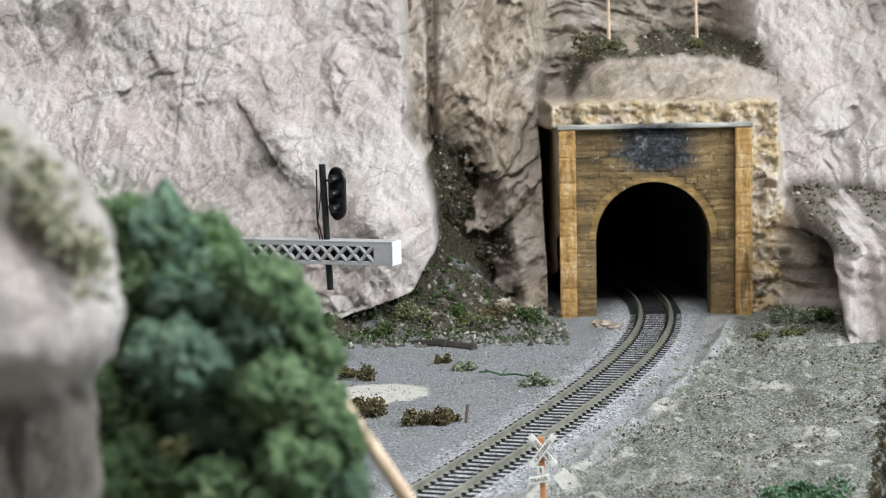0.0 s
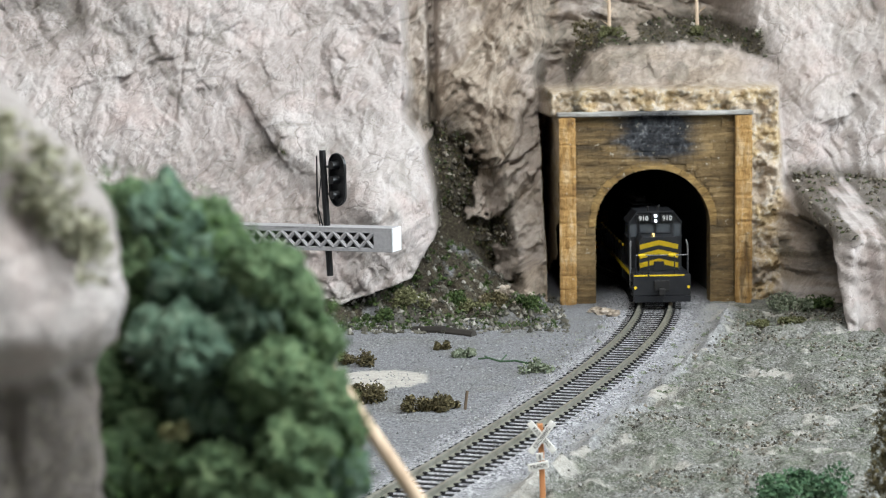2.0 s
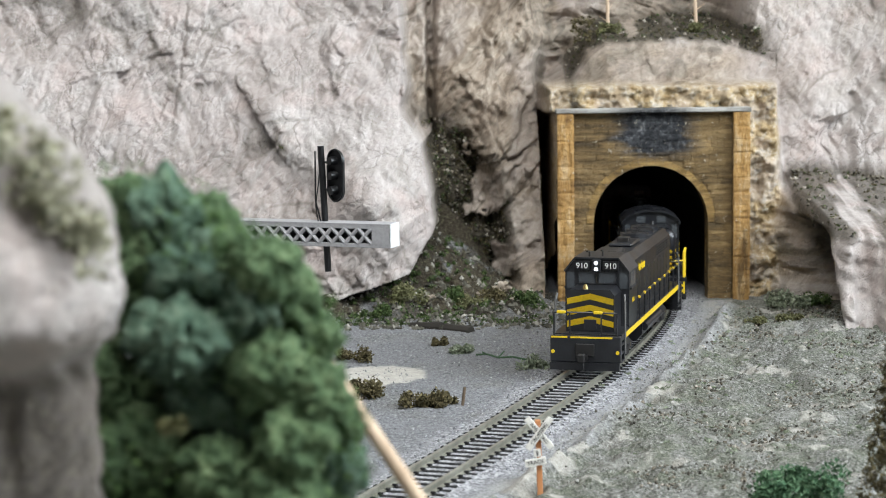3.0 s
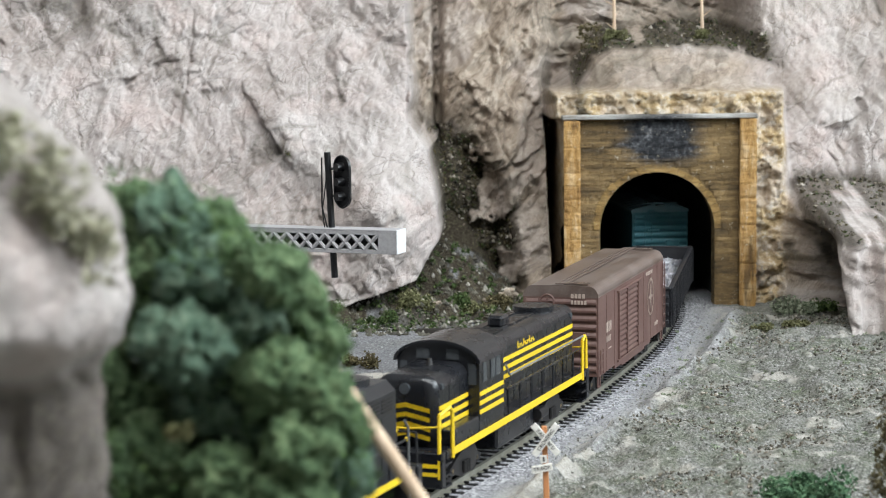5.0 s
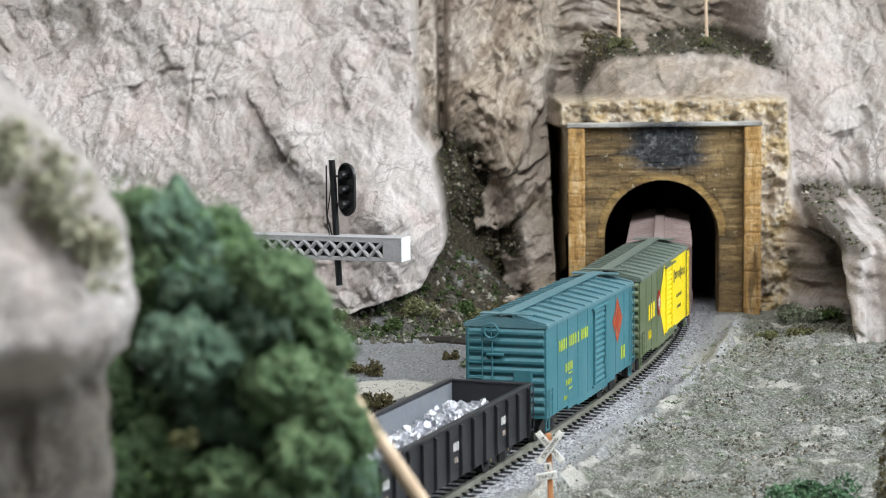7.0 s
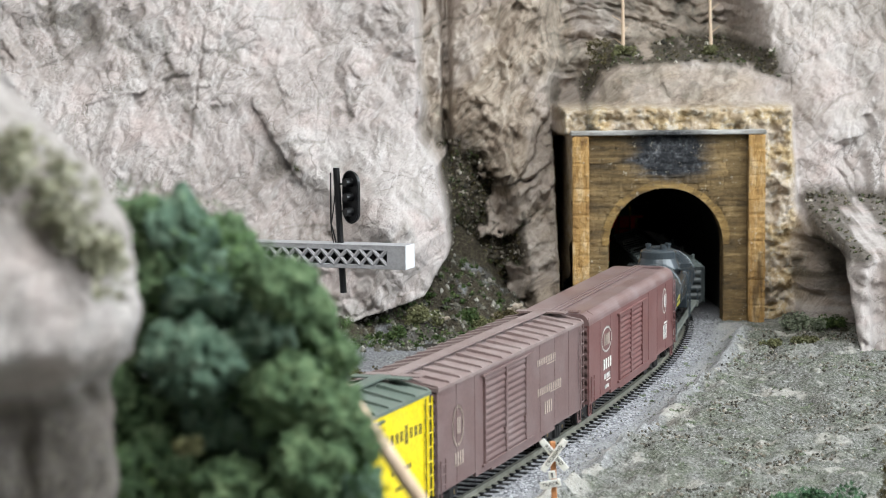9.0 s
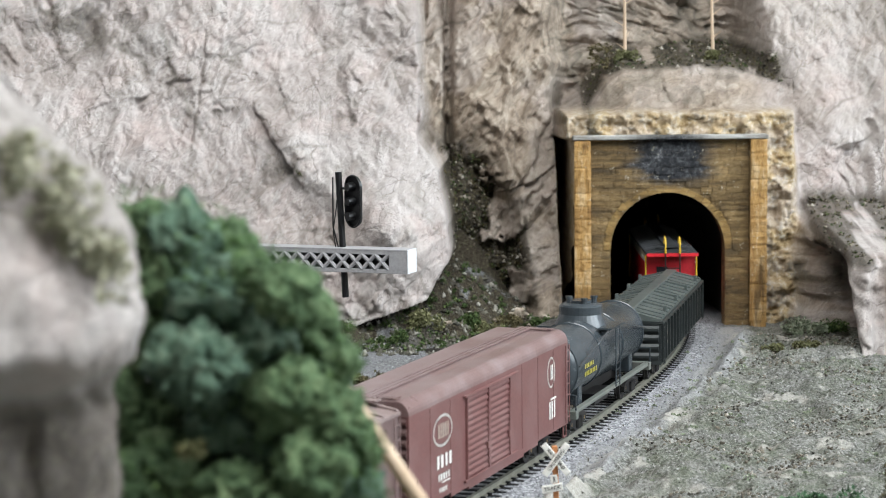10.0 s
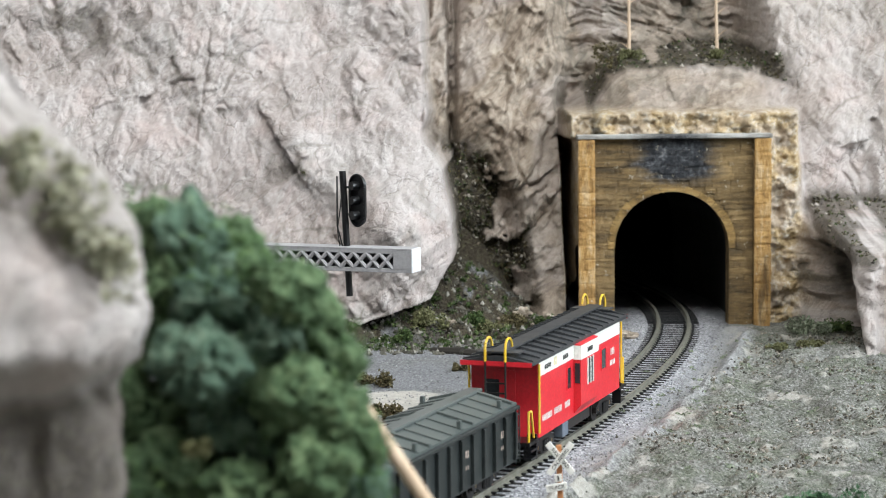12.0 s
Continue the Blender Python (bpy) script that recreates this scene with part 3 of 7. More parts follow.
# ---- the tunnel portal ----
def portal_paint(name, a, b, c, upright=False, soot_share=1.0):
    """Painted stone with streaks along its courses, or down its height, chips and a soot stain over the mouth."""
    m = Mat(name, 0.8, spec=0.3)
    along = m.stretch((1.0, 1, 0.16) if upright else (0.14, 1, 1.0))
    streak, broad, chip = m.noise(4, 7, 0.7, 0.4, along), m.noise(24, 5, 0.6, 0.5), m.noise(3.2, 6, 0.72)
    base = m.ramp(m.math("ADD", m.math("MULTIPLY", streak, 0.55), m.math("MULTIPLY", broad, 0.45)), (0.38, a), (0.5, b), (0.62, c))
    base = m.mix(m.math("MULTIPLY", m.rnd(), 0.4), base, a)
    g = m.tree.nodes.new("ShaderNodeTexGradient")
    g.gradient_type = "SPHERICAL"
    mp = m.tree.nodes.new("ShaderNodeMapping")
    mp.inputs["Scale"].default_value = (1 / 0.040, 0, 1 / 0.024)
    mp.inputs["Location"].default_value = (-0.128 / 0.040, 0, -0.096 / 0.024)
    m.link(m.coord, mp.inputs["Vector"])
    m.link(mp.outputs[0], g.inputs[0])
    fade = m.math("ADD", g.outputs["Fac"], m.math("MULTIPLY", m.math("SUBTRACT", m.noise(11, 6, 0.7, 0, along), 0.5), 1.1))
    soot = m.math("MULTIPLY", m.ramp(fade, (0.18, 0.0), (0.52, 1.0)), soot_share)
    base = m.mix(soot, base, m.ramp(m.noise(4, 6, 0.7), (0.44, (0.016, 0.017, 0.020)), (0.58, (0.06, 0.062, 0.068)), (0.70, (0.24, 0.24, 0.245))))
    grime = m.math("MULTIPLY", m.ramp(m.noise(7, 6, 0.7, 0.4, along), (0.54, 0.0), (0.66, 0.8)), 0.8)
    base = m.mix(grime, base, (0.035, 0.026, 0.016))
    base = m.mix(m.ramp(chip, (0.62, 0.0), (0.69, 0.75)), base, (0.56, 0.50, 0.40))
    m.colour(base)
    m.bump(m.math("ADD", streak, m.math("MULTIPLY", chip, 0.8)), 0.9)
    return m.mat


def rough_block(x0, x1, y0, y1, z0, z1, seed, amp=0.35, step=1.6):
    """A stone with a worn, uneven face and chipped corners; its front looks to -y."""
    nx, nz = max(2, int((x1 - x0) / step)), max(2, int((z1 - z0) / step))
    bm = bmesh.new()
    front = []
    for j in range(nz + 1):
        row = []
        for i in range(nx + 1):
            x, z = x0 + (x1 - x0) * i / nx, z0 + (z1 - z0) * j / nz
            e = (i in (0, nx)) + (j in (0, nz))
            q = noise.noise(Vector((x * 0.45, seed * 5.1, z * 0.45)))
            p = noise.noise(Vector((x * 0.3 + 40, seed * 2.3, z * 0.3)))
            sx = (1 if i == 0 else -1 if i == nx else 0) * abs(p) * amp * 1.2
            row.append(bm.verts.new((x + sx, y0 + amp * q + 0.35 * e * amp * (1 + 2 * abs(p)), z)))
        front.append(row)
    for j in range(nz):
        for i in range(nx):
            bm.faces.new((front[j][i], front[j][i + 1], front[j + 1][i + 1], front[j + 1][i]))
    ring = front[0][:] + [r[-1] for r in front[1:]] + front[-1][-2::-1] + [r[0] for r in front[-2:0:-1]]
    back = [bm.verts.new((v.co.x, y1, v.co.z)) for v in ring]
    for k in range(len(ring)):
        bm.faces.new((ring[k], back[k], back[(k + 1) % len(ring)], ring[(k + 1) % len(ring)]))
    return bm


def build_portal():
    stone = portal_paint("stained_ochre_stone", (0.070, 0.048, 0.024), (0.190, 0.124, 0.054), (0.36, 0.245, 0.115))
    orange = portal_paint("orange_ochre_stone", (0.20, 0.105, 0.036), (0.43, 0.250, 0.085), (0.60, 0.44, 0.25), True, 0.0)
    rim = portal_paint("arch_rim_stone", (0.12, 0.075, 0.028), (0.30, 0.185, 0.065), (0.52, 0.36, 0.15))
    cap_mat = portal_paint("grey_cap_stone", (0.22, 0.20, 0.18), (0.34, 0.33, 0.31), (0.50, 0.48, 0.46))
    p = thing("tunnel_portal", "ochre stone-block tunnel portal with arched mouth and soot stain", "portal")
    cx, r, spring, top, y0, y1 = 125.0, 34.0, 42.0, 108.0, 1247.0, 1262.0
    # the wall with its arched mouth
    bm = bmesh.new()
    arch = [(cx - r, -5.0)] + [(cx - r * math.cos(a), spring + r * math.sin(a)) for a in np.linspace(0, math.pi, 25)] + [(cx + r, -5.0)]
    for y, flip in ((y0, False), (y1, True)):
        n = len(arch)
        va = [bm.verts.new((x, y, z)) for x, z in arch]
        edge = []
        for k, (x, z) in enumerate(arch):
            t = k / (n - 1)
            if t < 0.30:
                q = (70.5, -5 + (top + 5) * t / 0.30)
            elif t < 0.70:
                q = (70.5 + 112 * (t - 0.30) / 0.40, top)
            else:
                q = (182.5, top - (top + 5) * (t - 0.70) / 0.30)
            edge.append(bm.verts.new((q[0], y, q[1])))
        for k in range(n - 1):
            f = (va[k], va[k + 1], edge[k + 1], edge[k])
            bm.faces.new(f if flip else f[::-1])
    for k in range(len(arch) - 1):
        (xa, za), (xb, zb) = arch[k], arch[k + 1]
        quad(bm, (xa, y0, za), (xb, y0, zb), (xb, y1, zb), (xa, y1, za))
    part("wall", bm, stone, p)
    rnd = random.Random(3)
    # stone blocks, course by course
    z, row = -4.6, 0
    while z < top - 1:
        h = rnd.choice((3.3, 3.9, 4.4))
        h = min(h, top - z)
        spans = [(79.2, 173.3)]
        if z < spring + r + 4.2:
            R2 = r + 4.2
            lo = max(0.0, z - spring)
            hw = r if z + h <= spring else math.sqrt(max(0, R2 * R2 - lo * lo))
            spans = [(79.2, cx - hw - 0.3), (cx + hw + 0.3, 173.3)]
        for a, b in spans:
            x = a - (rnd.random() * 6 if row % 2 else 0)
            while x < b - 0.8:
                w = rnd.uniform(8, 15)
                xa, xb = max(a, x), min(b, x + w)
                x += w
                if b - x < 3:
                    xb, x = b, b
                if xb - xa > 0.8:
                    bm = rough_block(xa + 0.08, xb - 0.08, y0 - rnd.uniform(0.6, 1.2), y0 + 1, z + 0.07, z + h - 0.06, row * 31 + xa, 0.28)
                    part("block", bm, stone, p)
        z += h
        row += 1
    for k in range(23):
        bm = bmesh.new()
        a0, a1 = math.pi * (k + 0.04) / 23, math.pi * (k + 0.96) / 23
        yb = y0 - rnd.uniform(0.3, 0.8)
        rr = r + rnd.choice((3.6, 4.0, 4.6))
        pts = [(cx - q * math.cos(a), spring + q * math.sin(a)) for q, a in ((r, a0), (r, a1), (rr, a1), (rr, a0))]
        f, b = [bm.verts.new((x, yb, z)) for x, z in pts], [bm.verts.new((x, y0 + 1, z)) for x, z in pts]
        bm.faces.new(f)
        for i in range(4):
            bm.faces.new((f[i], b[i], b[(i + 1) % 4], f[(i + 1) % 4]))
        bmesh.ops.recalc_face_normals(bm, faces=bm.faces)
        part("arch_stone", bm, rim, p)
    for x0, x1 in ((69.6, 79.0), (173.5, 183.0)):
        pil = part("pilaster", boxes([(x0, x1, y0 - 5.2, y0 + 3, -6, top - 0.6)], 0.7), orange, p, "orange ochre pilaster")
        for k in range(14):
            zz = -2 + k * 7.8 + rnd.uniform(-0.6, 0.6)
            part("pilaster_block", rough_block(x0 - 0.3, x1 + 0.3, y0 - 5.5 - rnd.uniform(0.1, 0.4), y0 - 3, zz, zz + 7.7, k * 17 + x0, 0.4, 1.1), orange, pil)
    part("cap", boxes([(68.6, 184, y0 - 5.4, y0 + 8, top - 0.4, top + 2.2)], 0.5), cap_mat, p, "grey cap stone along the top")
    # the lining behind it, coloured near black to give the dark of the bore
    dark = Mat("dark_bore_lining", 0.95)
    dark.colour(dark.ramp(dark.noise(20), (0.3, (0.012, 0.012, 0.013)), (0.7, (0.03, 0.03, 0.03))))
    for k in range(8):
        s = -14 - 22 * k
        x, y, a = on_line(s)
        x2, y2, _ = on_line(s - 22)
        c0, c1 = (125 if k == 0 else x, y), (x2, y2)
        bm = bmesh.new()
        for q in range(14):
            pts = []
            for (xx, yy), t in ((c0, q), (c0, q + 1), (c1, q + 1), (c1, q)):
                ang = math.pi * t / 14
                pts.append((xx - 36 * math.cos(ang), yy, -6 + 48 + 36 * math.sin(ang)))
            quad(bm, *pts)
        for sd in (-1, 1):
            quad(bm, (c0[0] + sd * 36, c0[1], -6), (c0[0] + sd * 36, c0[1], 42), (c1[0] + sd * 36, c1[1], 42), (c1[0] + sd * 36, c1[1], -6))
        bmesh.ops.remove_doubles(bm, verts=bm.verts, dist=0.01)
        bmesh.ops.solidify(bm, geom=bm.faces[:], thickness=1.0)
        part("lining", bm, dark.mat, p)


build_portal()


# ---- the track ----
def build_track():
    rail_mat = Mat("weathered_rail", 0.4, 0.55)
    rail_mat.colour(rail_mat.ramp(rail_mat.noise(8, 5), (0.3, (0.20, 0.19, 0.15)), (0.7, (0.42, 0.41, 0.35))))
    tie_mat = Mat("black_tie_plastic", 0.8, spec=0.25)
    tie_mat.colour(tie_mat.mix(tie_mat.rnd(), (0.009, 0.009, 0.010), (0.022, 0.021, 0.021)))
    tie_mat.bump(tie_mat.noise(1.5, 4, 0.7, 0, tie_mat.stretch((1, 0.2, 1))), 0.15)
    track = thing("railway_track", "single curved track of grey steel rails on black ties", "track")
    prof = [(-0.55, 0), (0.55, 0), (0.55, -0.7), (0.22, -0.9), (0.22, -2.0), (1.25, -2.3), (1.25, -2.6), (-1.25, -2.6), (-1.25, -2.3), (-0.22, -2.0), (-0.22, -0.9), (-0.55, -0.7)]
    prof = [(y * 1.5, z) for y, z in prof]
    for side in (-8.9, 8.9):
        bm = bmesh.new()
        last = None
        for s in np.arange(-1500, 1500, 8.0):
            x, y, a = on_line(s, side)
            ring = [bm.verts.new((x - q * math.sin(a), y + q * math.cos(a), z)) for q, z in prof]
            if last:
                for k in range(len(prof)):
                    bm.faces.new((last[k], last[(k + 1) % len(prof)], ring[(k + 1) % len(prof)], ring[k]))
            last = ring
        bmesh.ops.recalc_face_normals(bm, faces=bm.faces)
        part("rail", bm, rail_mat.mat, track)

    def tie_bmesh():
        bm = box(bmesh.new(), -1.25, 1.25, -15.2, 15.2, -4.6, -2.6, bevel=0.15)
        for y in (-8.9, 8.9):
            for d in (-1, 1):
                box(bm, -0.75, 0.75, *sorted((y + d * 1.3, y + d * 3.0)), -2.7, -1.7)
        return bm
    first = part("tie", tie_bmesh(), tie_mat.mat, track)
    me = first.data
    x, y, a = on_line(-150)
    first.matrix_basis = at(x, y, 0, 0, 0, math.degrees(a))
    n = int(850 / 7.1)
    for k in range(1, n):
        x, y, a = on_line(-150 + 7.1 * k)
        ob = new("tie", me)
        ob.parent = track
        ob.matrix_basis = at(x, y, 0, 0, 0, math.degrees(a) + random.uniform(-0.5, 0.5))
    bm = bmesh.new()
    for s in list(np.arange(-1500, -152, 7.1)) + list(np.arange(-150 + 7.1 * n, 1490, 7.1)):
        x, y, a = on_line(s)
        box(bm, -1.25, 1.25, -15.2, 15.2, -4.6, -2.6, m=Matrix.Translation((x, y, 0)) @ Matrix.Rotation(a, 4, "Z"))
    tagged(part("hidden_ties", bm, tie_mat.mat, track), kind="stuff")


build_track()


# ---- plants: leaves and clumps ----
def leaves(name, clumps, per, size, mat, seed, parent=None, flat=1.0, shell=0.55):
    """A mesh of many small leaves round the clump centres (x, y, z, radius)."""
    g = np.random.default_rng(seed)
    c = np.repeat(np.array(clumps, float), per, axis=0)
    n = len(c)
    d = g.normal(size=(n, 3))
    d /= np.linalg.norm(d, axis=1)[:, None]
    rr = c[:, 3] * (shell + (1.12 - shell) * g.random(n) ** 0.7)
    P = c[:, :3] + d * rr[:, None] * np.array((1, 1, flat))
    u = g.normal(size=(n, 3))
    u /= np.linalg.norm(u, axis=1)[:, None]
    v = np.cross(u, g.normal(size=(n, 3)))
    v /= np.linalg.norm(v, axis=1)[:, None]
    s = (size * (0.6 + 0.8 * g.random(n)))[:, None]
    quads = np.stack([P - u * s, P + v * s * 0.6, P + u * s, P - v * s * 0.6 + 0.25 * s * np.cross(u, v)], 1)
    me = bpy.data.meshes.new(name)
    me.from_pydata((quads.reshape(-1, 3) * MM).tolist(), [], np.arange(4 * n).reshape(n, 4).tolist())
    me.materials.append(mat)
    ob = new(name, me)
    if parent is not None:
        ob.parent = parent
    return ob


DEEP_GREEN = foliage("deep_green_foam", (0.022, 0.050, 0.017), (0.072, 0.128, 0.046), (0.150, 0.230, 0.080))
BLUE_GREEN = foliage("blue_green_foam", (0.026, 0.060, 0.034), (0.070, 0.138, 0.074), (0.140, 0.220, 0.120))
OLIVE = foliage("olive_turf", (0.05, 0.05, 0.02), (0.13, 0.13, 0.06), (0.26, 0.25, 0.15))
BROWN_GREEN = foliage("brown_turf", (0.030, 0.026, 0.014), (0.085, 0.070, 0.035), (0.20, 0.17, 0.09))
SAGE = foliage("sage_turf", (0.08, 0.10, 0.06), (0.20, 0.23, 0.16), (0.38, 0.40, 0.30))
MOSS = foliage("moss_turf", (0.020, 0.035, 0.012), (0.055, 0.085, 0.030), (0.13, 0.16, 0.06))
DRY_MOSS = foliage("dry_moss", (0.13, 0.13, 0.075), (0.30, 0.29, 0.20), (0.48, 0.45, 0.35))
BARK = Mat("bark", 0.9)
BARK.colour(BARK.ramp(BARK.noise(3, 6, 0.7, 0.5, BARK.stretch((1, 1, 0.3))), (0.3, (0.05, 0.035, 0.022)), (0.7, (0.17, 0.12, 0.08))))
BARK.bump(BARK.noise(2, 5), 0.5)
BARK = BARK.mat
PALE_WOOD = Mat("pale_wood", 0.7)
PALE_WOOD.colour(PALE_WOOD.ramp(PALE_WOOD.noise(6, 6, 0.7, 0.5, PALE_WOOD.stretch((1, 1, 0.2))), (0.3, (0.42, 0.29, 0.19)), (0.7, (0.68, 0.52, 0.38))))
PALE_WOOD = PALE_WOOD.mat


def foam_mat(name, dark, mid, light):
    m = Mat(name, 0.95, spec=0.1)
    n = m.noise(3.2, 6, 0.72)
    m.colour(m.mix(m.ramp(m.noise(16, 3), (0.4, 0.0), (0.65, 0.5)), m.ramp(n, (0.34, dark), (0.5, mid), (0.66, light)), mid))
    m.bump(m.noise(1.6, 5, 0.75), 1.4)
    return m.mat


def foam(name, x, y, z, r, mat, seed, parent):
    """A lump of foam foliage: a ball broken up by noise at three sizes."""
    bm = bmesh.new()
    bmesh.ops.create_icosphere(bm, subdivisions=5, radius=1)
    o, c = Vector((seed * 3.7, seed * 1.3, seed * 0.7)), Vector((x, y, z))
    for v in bm.verts:
        d = v.co.copy()
        h = 0.92 + 0.30 * noise.noise(d * 1.5 + o) + 0.22 * noise.noise(d * 3.6 + o) + 0.16 * noise.noise(d * 8.0 + o)
        v.co = c + d * r * h
    return part(name, bm, mat, parent, smooth=True)


def foreground_tree():
    tree = thing("tree", "dense dark green model tree with clumps of foam foliage", "tree")
    rnd = random.Random(11)
    deep = foam_mat("deep_green_foam_lump", (0.022, 0.040, 0.020), (0.100, 0.155, 0.078), (0.23, 0.30, 0.16))
    blue = foam_mat("blue_green_foam_lump", (0.026, 0.050, 0.034), (0.105, 0.165, 0.115), (0.235, 0.305, 0.22))
    # the lumps towards the camera: x, z, radius
    near = ((-60, 139, 6), (-52.5, 137, 8), (-45, 135, 6), (-56, 130, 7), (-48, 126.5, 8.5), (-40.5, 129, 6), (-33, 127, 6.5), (-36.5, 120, 7.5), (-28.5, 120, 6),
            (-26, 112, 6.5), (-50, 114, 9), (-32.5, 107, 8), (-24, 103, 6.5), (-46, 101, 7), (-21, 95.5, 5.5), (-28, 95, 8), (-37.5, 95, 7.5), (-57, 91, 8.5), (-65, 90, 6.5), (-19.5, 87, 5.5), (-43, 88, 7.5), (-30, 84, 8))
    for k, (x, z, r) in enumerate(near):
        foam("foliage_clump", x, 393 + rnd.uniform(-6, 6), z, r, blue if k % 3 == 1 else deep, k + 1, tree)
    # the lumps behind and below them
    k = 40
    for z, xl, xr in ((128, -58, -36), (114, -58, -28), (102, -66, -26), (92, -74, -22), (80, -74, -18), (66, -66, -16), (54, -60, -20), (42, -54, -28)):
        x = xl
        while x < xr:
            foam("foliage_clump", x, (412 if z > 80 else 402) + rnd.uniform(-4, 4), z + rnd.uniform(-3, 3), rnd.uniform(7.5, 9.5), deep, k, tree)
            x += rnd.uniform(10, 13)
            k += 1
    rim = [(x + rnd.uniform(-2, 2), 393 + rnd.uniform(-5, 5), z + rnd.uniform(-2, 2), r * 1.02) for x, z, r in near]
    leaves("loose_foam", rim, 160, 0.55, DEEP_GREEN, 90, tree, shell=0.9)
    leaves("dry_leaf", [(-51.0, 379, 99.0, 1.6), (-48.6, 379, 99.2, 1.5)], 60, 0.8, OLIVE, 3, tree)
    bm = rod(bmesh.new(), (-43, 406, -5), (-46, 406, 60), 4.5, 12, 3.0)
    rod(bm, (-46, 406, 60), (-53, 406, 132), 3.0, 10, 1.0)
    part("trunk", bm, BARK, tree)
    for z, dx in ((60, 18), (75, -18), (95, 18), (112, -8)):
        part("limb", rod(bmesh.new(), (-47 - (z - 60) * 0.1, 406, z), (-47 + dx, 404, z + 14), 1.6, 8, 0.6), BARK, tree)


def foreground_rock():
    zs = np.arange(-8, 196, 1.5)
    th = np.linspace(0, math.tau, 161)
    T, Z = np.meshgrid(th, zs)
    xr = np.interp(Z, [-8, 60, 95, 113, 117.5, 121, 128, 137, 147, 152, 158, 166, 178, 190, 195], [-61, -61, -61, -61, -60, -56, -54, -54, -57, -59, -66, -74, -80, -84, -92])
    xl = np.interp(Z, [-8, 150, 185, 195], [-130, -122, -112, -96])
    cxx, rx = (xr + xl) / 2, (xr - xl) / 2
    ry = np.interp(Z, [-8, 112, 122, 150, 185, 195], [18, 18, 28, 22, 14, 6])
    yc = np.interp(Z, [-8, 110, 124, 195], [372, 370, 350, 352])
    lump = fbm(T * 26, Z, 34, 3, 95) - .5
    n = facets(T * 22, Z, 20, 9, 0.6)[0] * 0.30 + 9 * (fbm(T * 30, Z, 16, 5, 91, gain=0.6) - .5) + 7 * lump
    X = cxx + (rx - 0.6 * n - 2.5) * np.cos(T)
    Y = yc + (ry - n) * np.sin(T)
    n1 = fbm(X, Z, 14, 4, 93)
    z0 = np.zeros_like(X)
    dirt_shade = sstep(0.38, 0.52, n1 + 0.06) * sstep(134, 143, Z + 0.3 * (X + 60)) * sstep(172, 162, Z) * 0.3
    # soil colour under the overhang stands in for the shade there
    dirt_shade = np.maximum(dirt_shade, sstep(121, 113, Z + 14 * (n1 - .5)) * 0.72)
    P = np.stack([X, Y, Z], -1)
    capr = P[-1:].copy()
    capr[..., 0], capr[..., 1], capr[..., 2] = -93, 352, 197
    P = np.concatenate([P, capr])
    ob = sheet("rock_outcrop", P, ROCK, attrs={k: np.concatenate([v, v[-1:]]) for k, v in dict(dirt_shade=dirt_shade, tan=z0 + 0.1, ochre=z0, wash=z0).items()})
    tagged(ob, "pale plaster rock outcrop with mossy top beside the tree", "rock")
    rnd = random.Random(2)
    cl = []
    for _ in range(44):
        u = rnd.random()
        cl.append((-75 + 18 * u + rnd.uniform(-3, 2), 336 + rnd.uniform(-4, 8), 160 - 13 * u - 5 * u * u + rnd.uniform(-9, 2), rnd.uniform(1.4, 3.2)))
    tagged(leaves("moss", cl, 60, 0.8, DRY_MOSS, 5), "dry olive-grey moss on the rock outcrop", "moss", kind="stuff")


def small_bush(name, x, y, r, mat, label, seed, h=0.7, per=150, size=0.8):
    rnd = random.Random(seed)
    z = float(ground_height(np.array([x]), np.array([y]))[0])
    cl = [(x + rnd.uniform(-1, 1) * r * 0.75, y + rnd.uniform(-1, 1) * r * 0.75, z + rnd.uniform(0.1, 0.75) * r * h, r * rnd.uniform(0.25, 0.45)) for _ in range(9)]
    ob = leaves(name, cl, per, size, mat, seed, shell=0.3)
    return tagged(ob, label, "bush", "low bushes on the ground")


TALUS_STONE = Mat("crumbled_stone", 0.9)
TALUS_STONE.colour(TALUS_STONE.ramp(TALUS_STONE.island(), (0.0, (0.025, 0.022, 0.016)), (0.55, (0.10, 0.085, 0.062)), (0.85, (0.22, 0.19, 0.15)), (1.0, (0.42, 0.38, 0.33))))
TALUS_STONE = TALUS_STONE.mat


def stones_on(name, x, y, z, r, mat, g, label):
    """Loose stones, six points each, at those places."""
    octa = np.array([(1, 0, 0), (-1, 0, 0), (0, 1, 0), (0, -1, 0), (0, 0, 1), (0, 0, -1)], float)
    tri = np.array([(0, 2, 4), (2, 1, 4), (1, 3, 4), (3, 0, 4), (2, 0, 5), (1, 2, 5), (3, 1, 5), (0, 3, 5)])
    n = len(x)
    V = octa[None] * (r[:, None] * g.uniform(0.6, 1.3, (n, 3)))[:, None] * g.uniform(0.7, 1.3, (n, 6, 1))
    a = g.uniform(0, 6.28, n)
    c, d = np.cos(a)[:, None], np.sin(a)[:, None]
    V = np.stack([V[..., 0] * c - V[..., 2] * d, V[..., 1], V[..., 0] * d + V[..., 2] * c], -1) + np.stack([x, y, z], -1)[:, None]
    me = bpy.data.meshes.new(name)
    me.from_pydata((V.reshape(-1, 3) * MM).tolist(), [], (tri[None] + (np.arange(n) * 6)[:, None, None]).reshape(-1, 3).tolist())
    me.materials.append(mat)
    return tagged(new(name, me), label, "stones", kind="stuff")


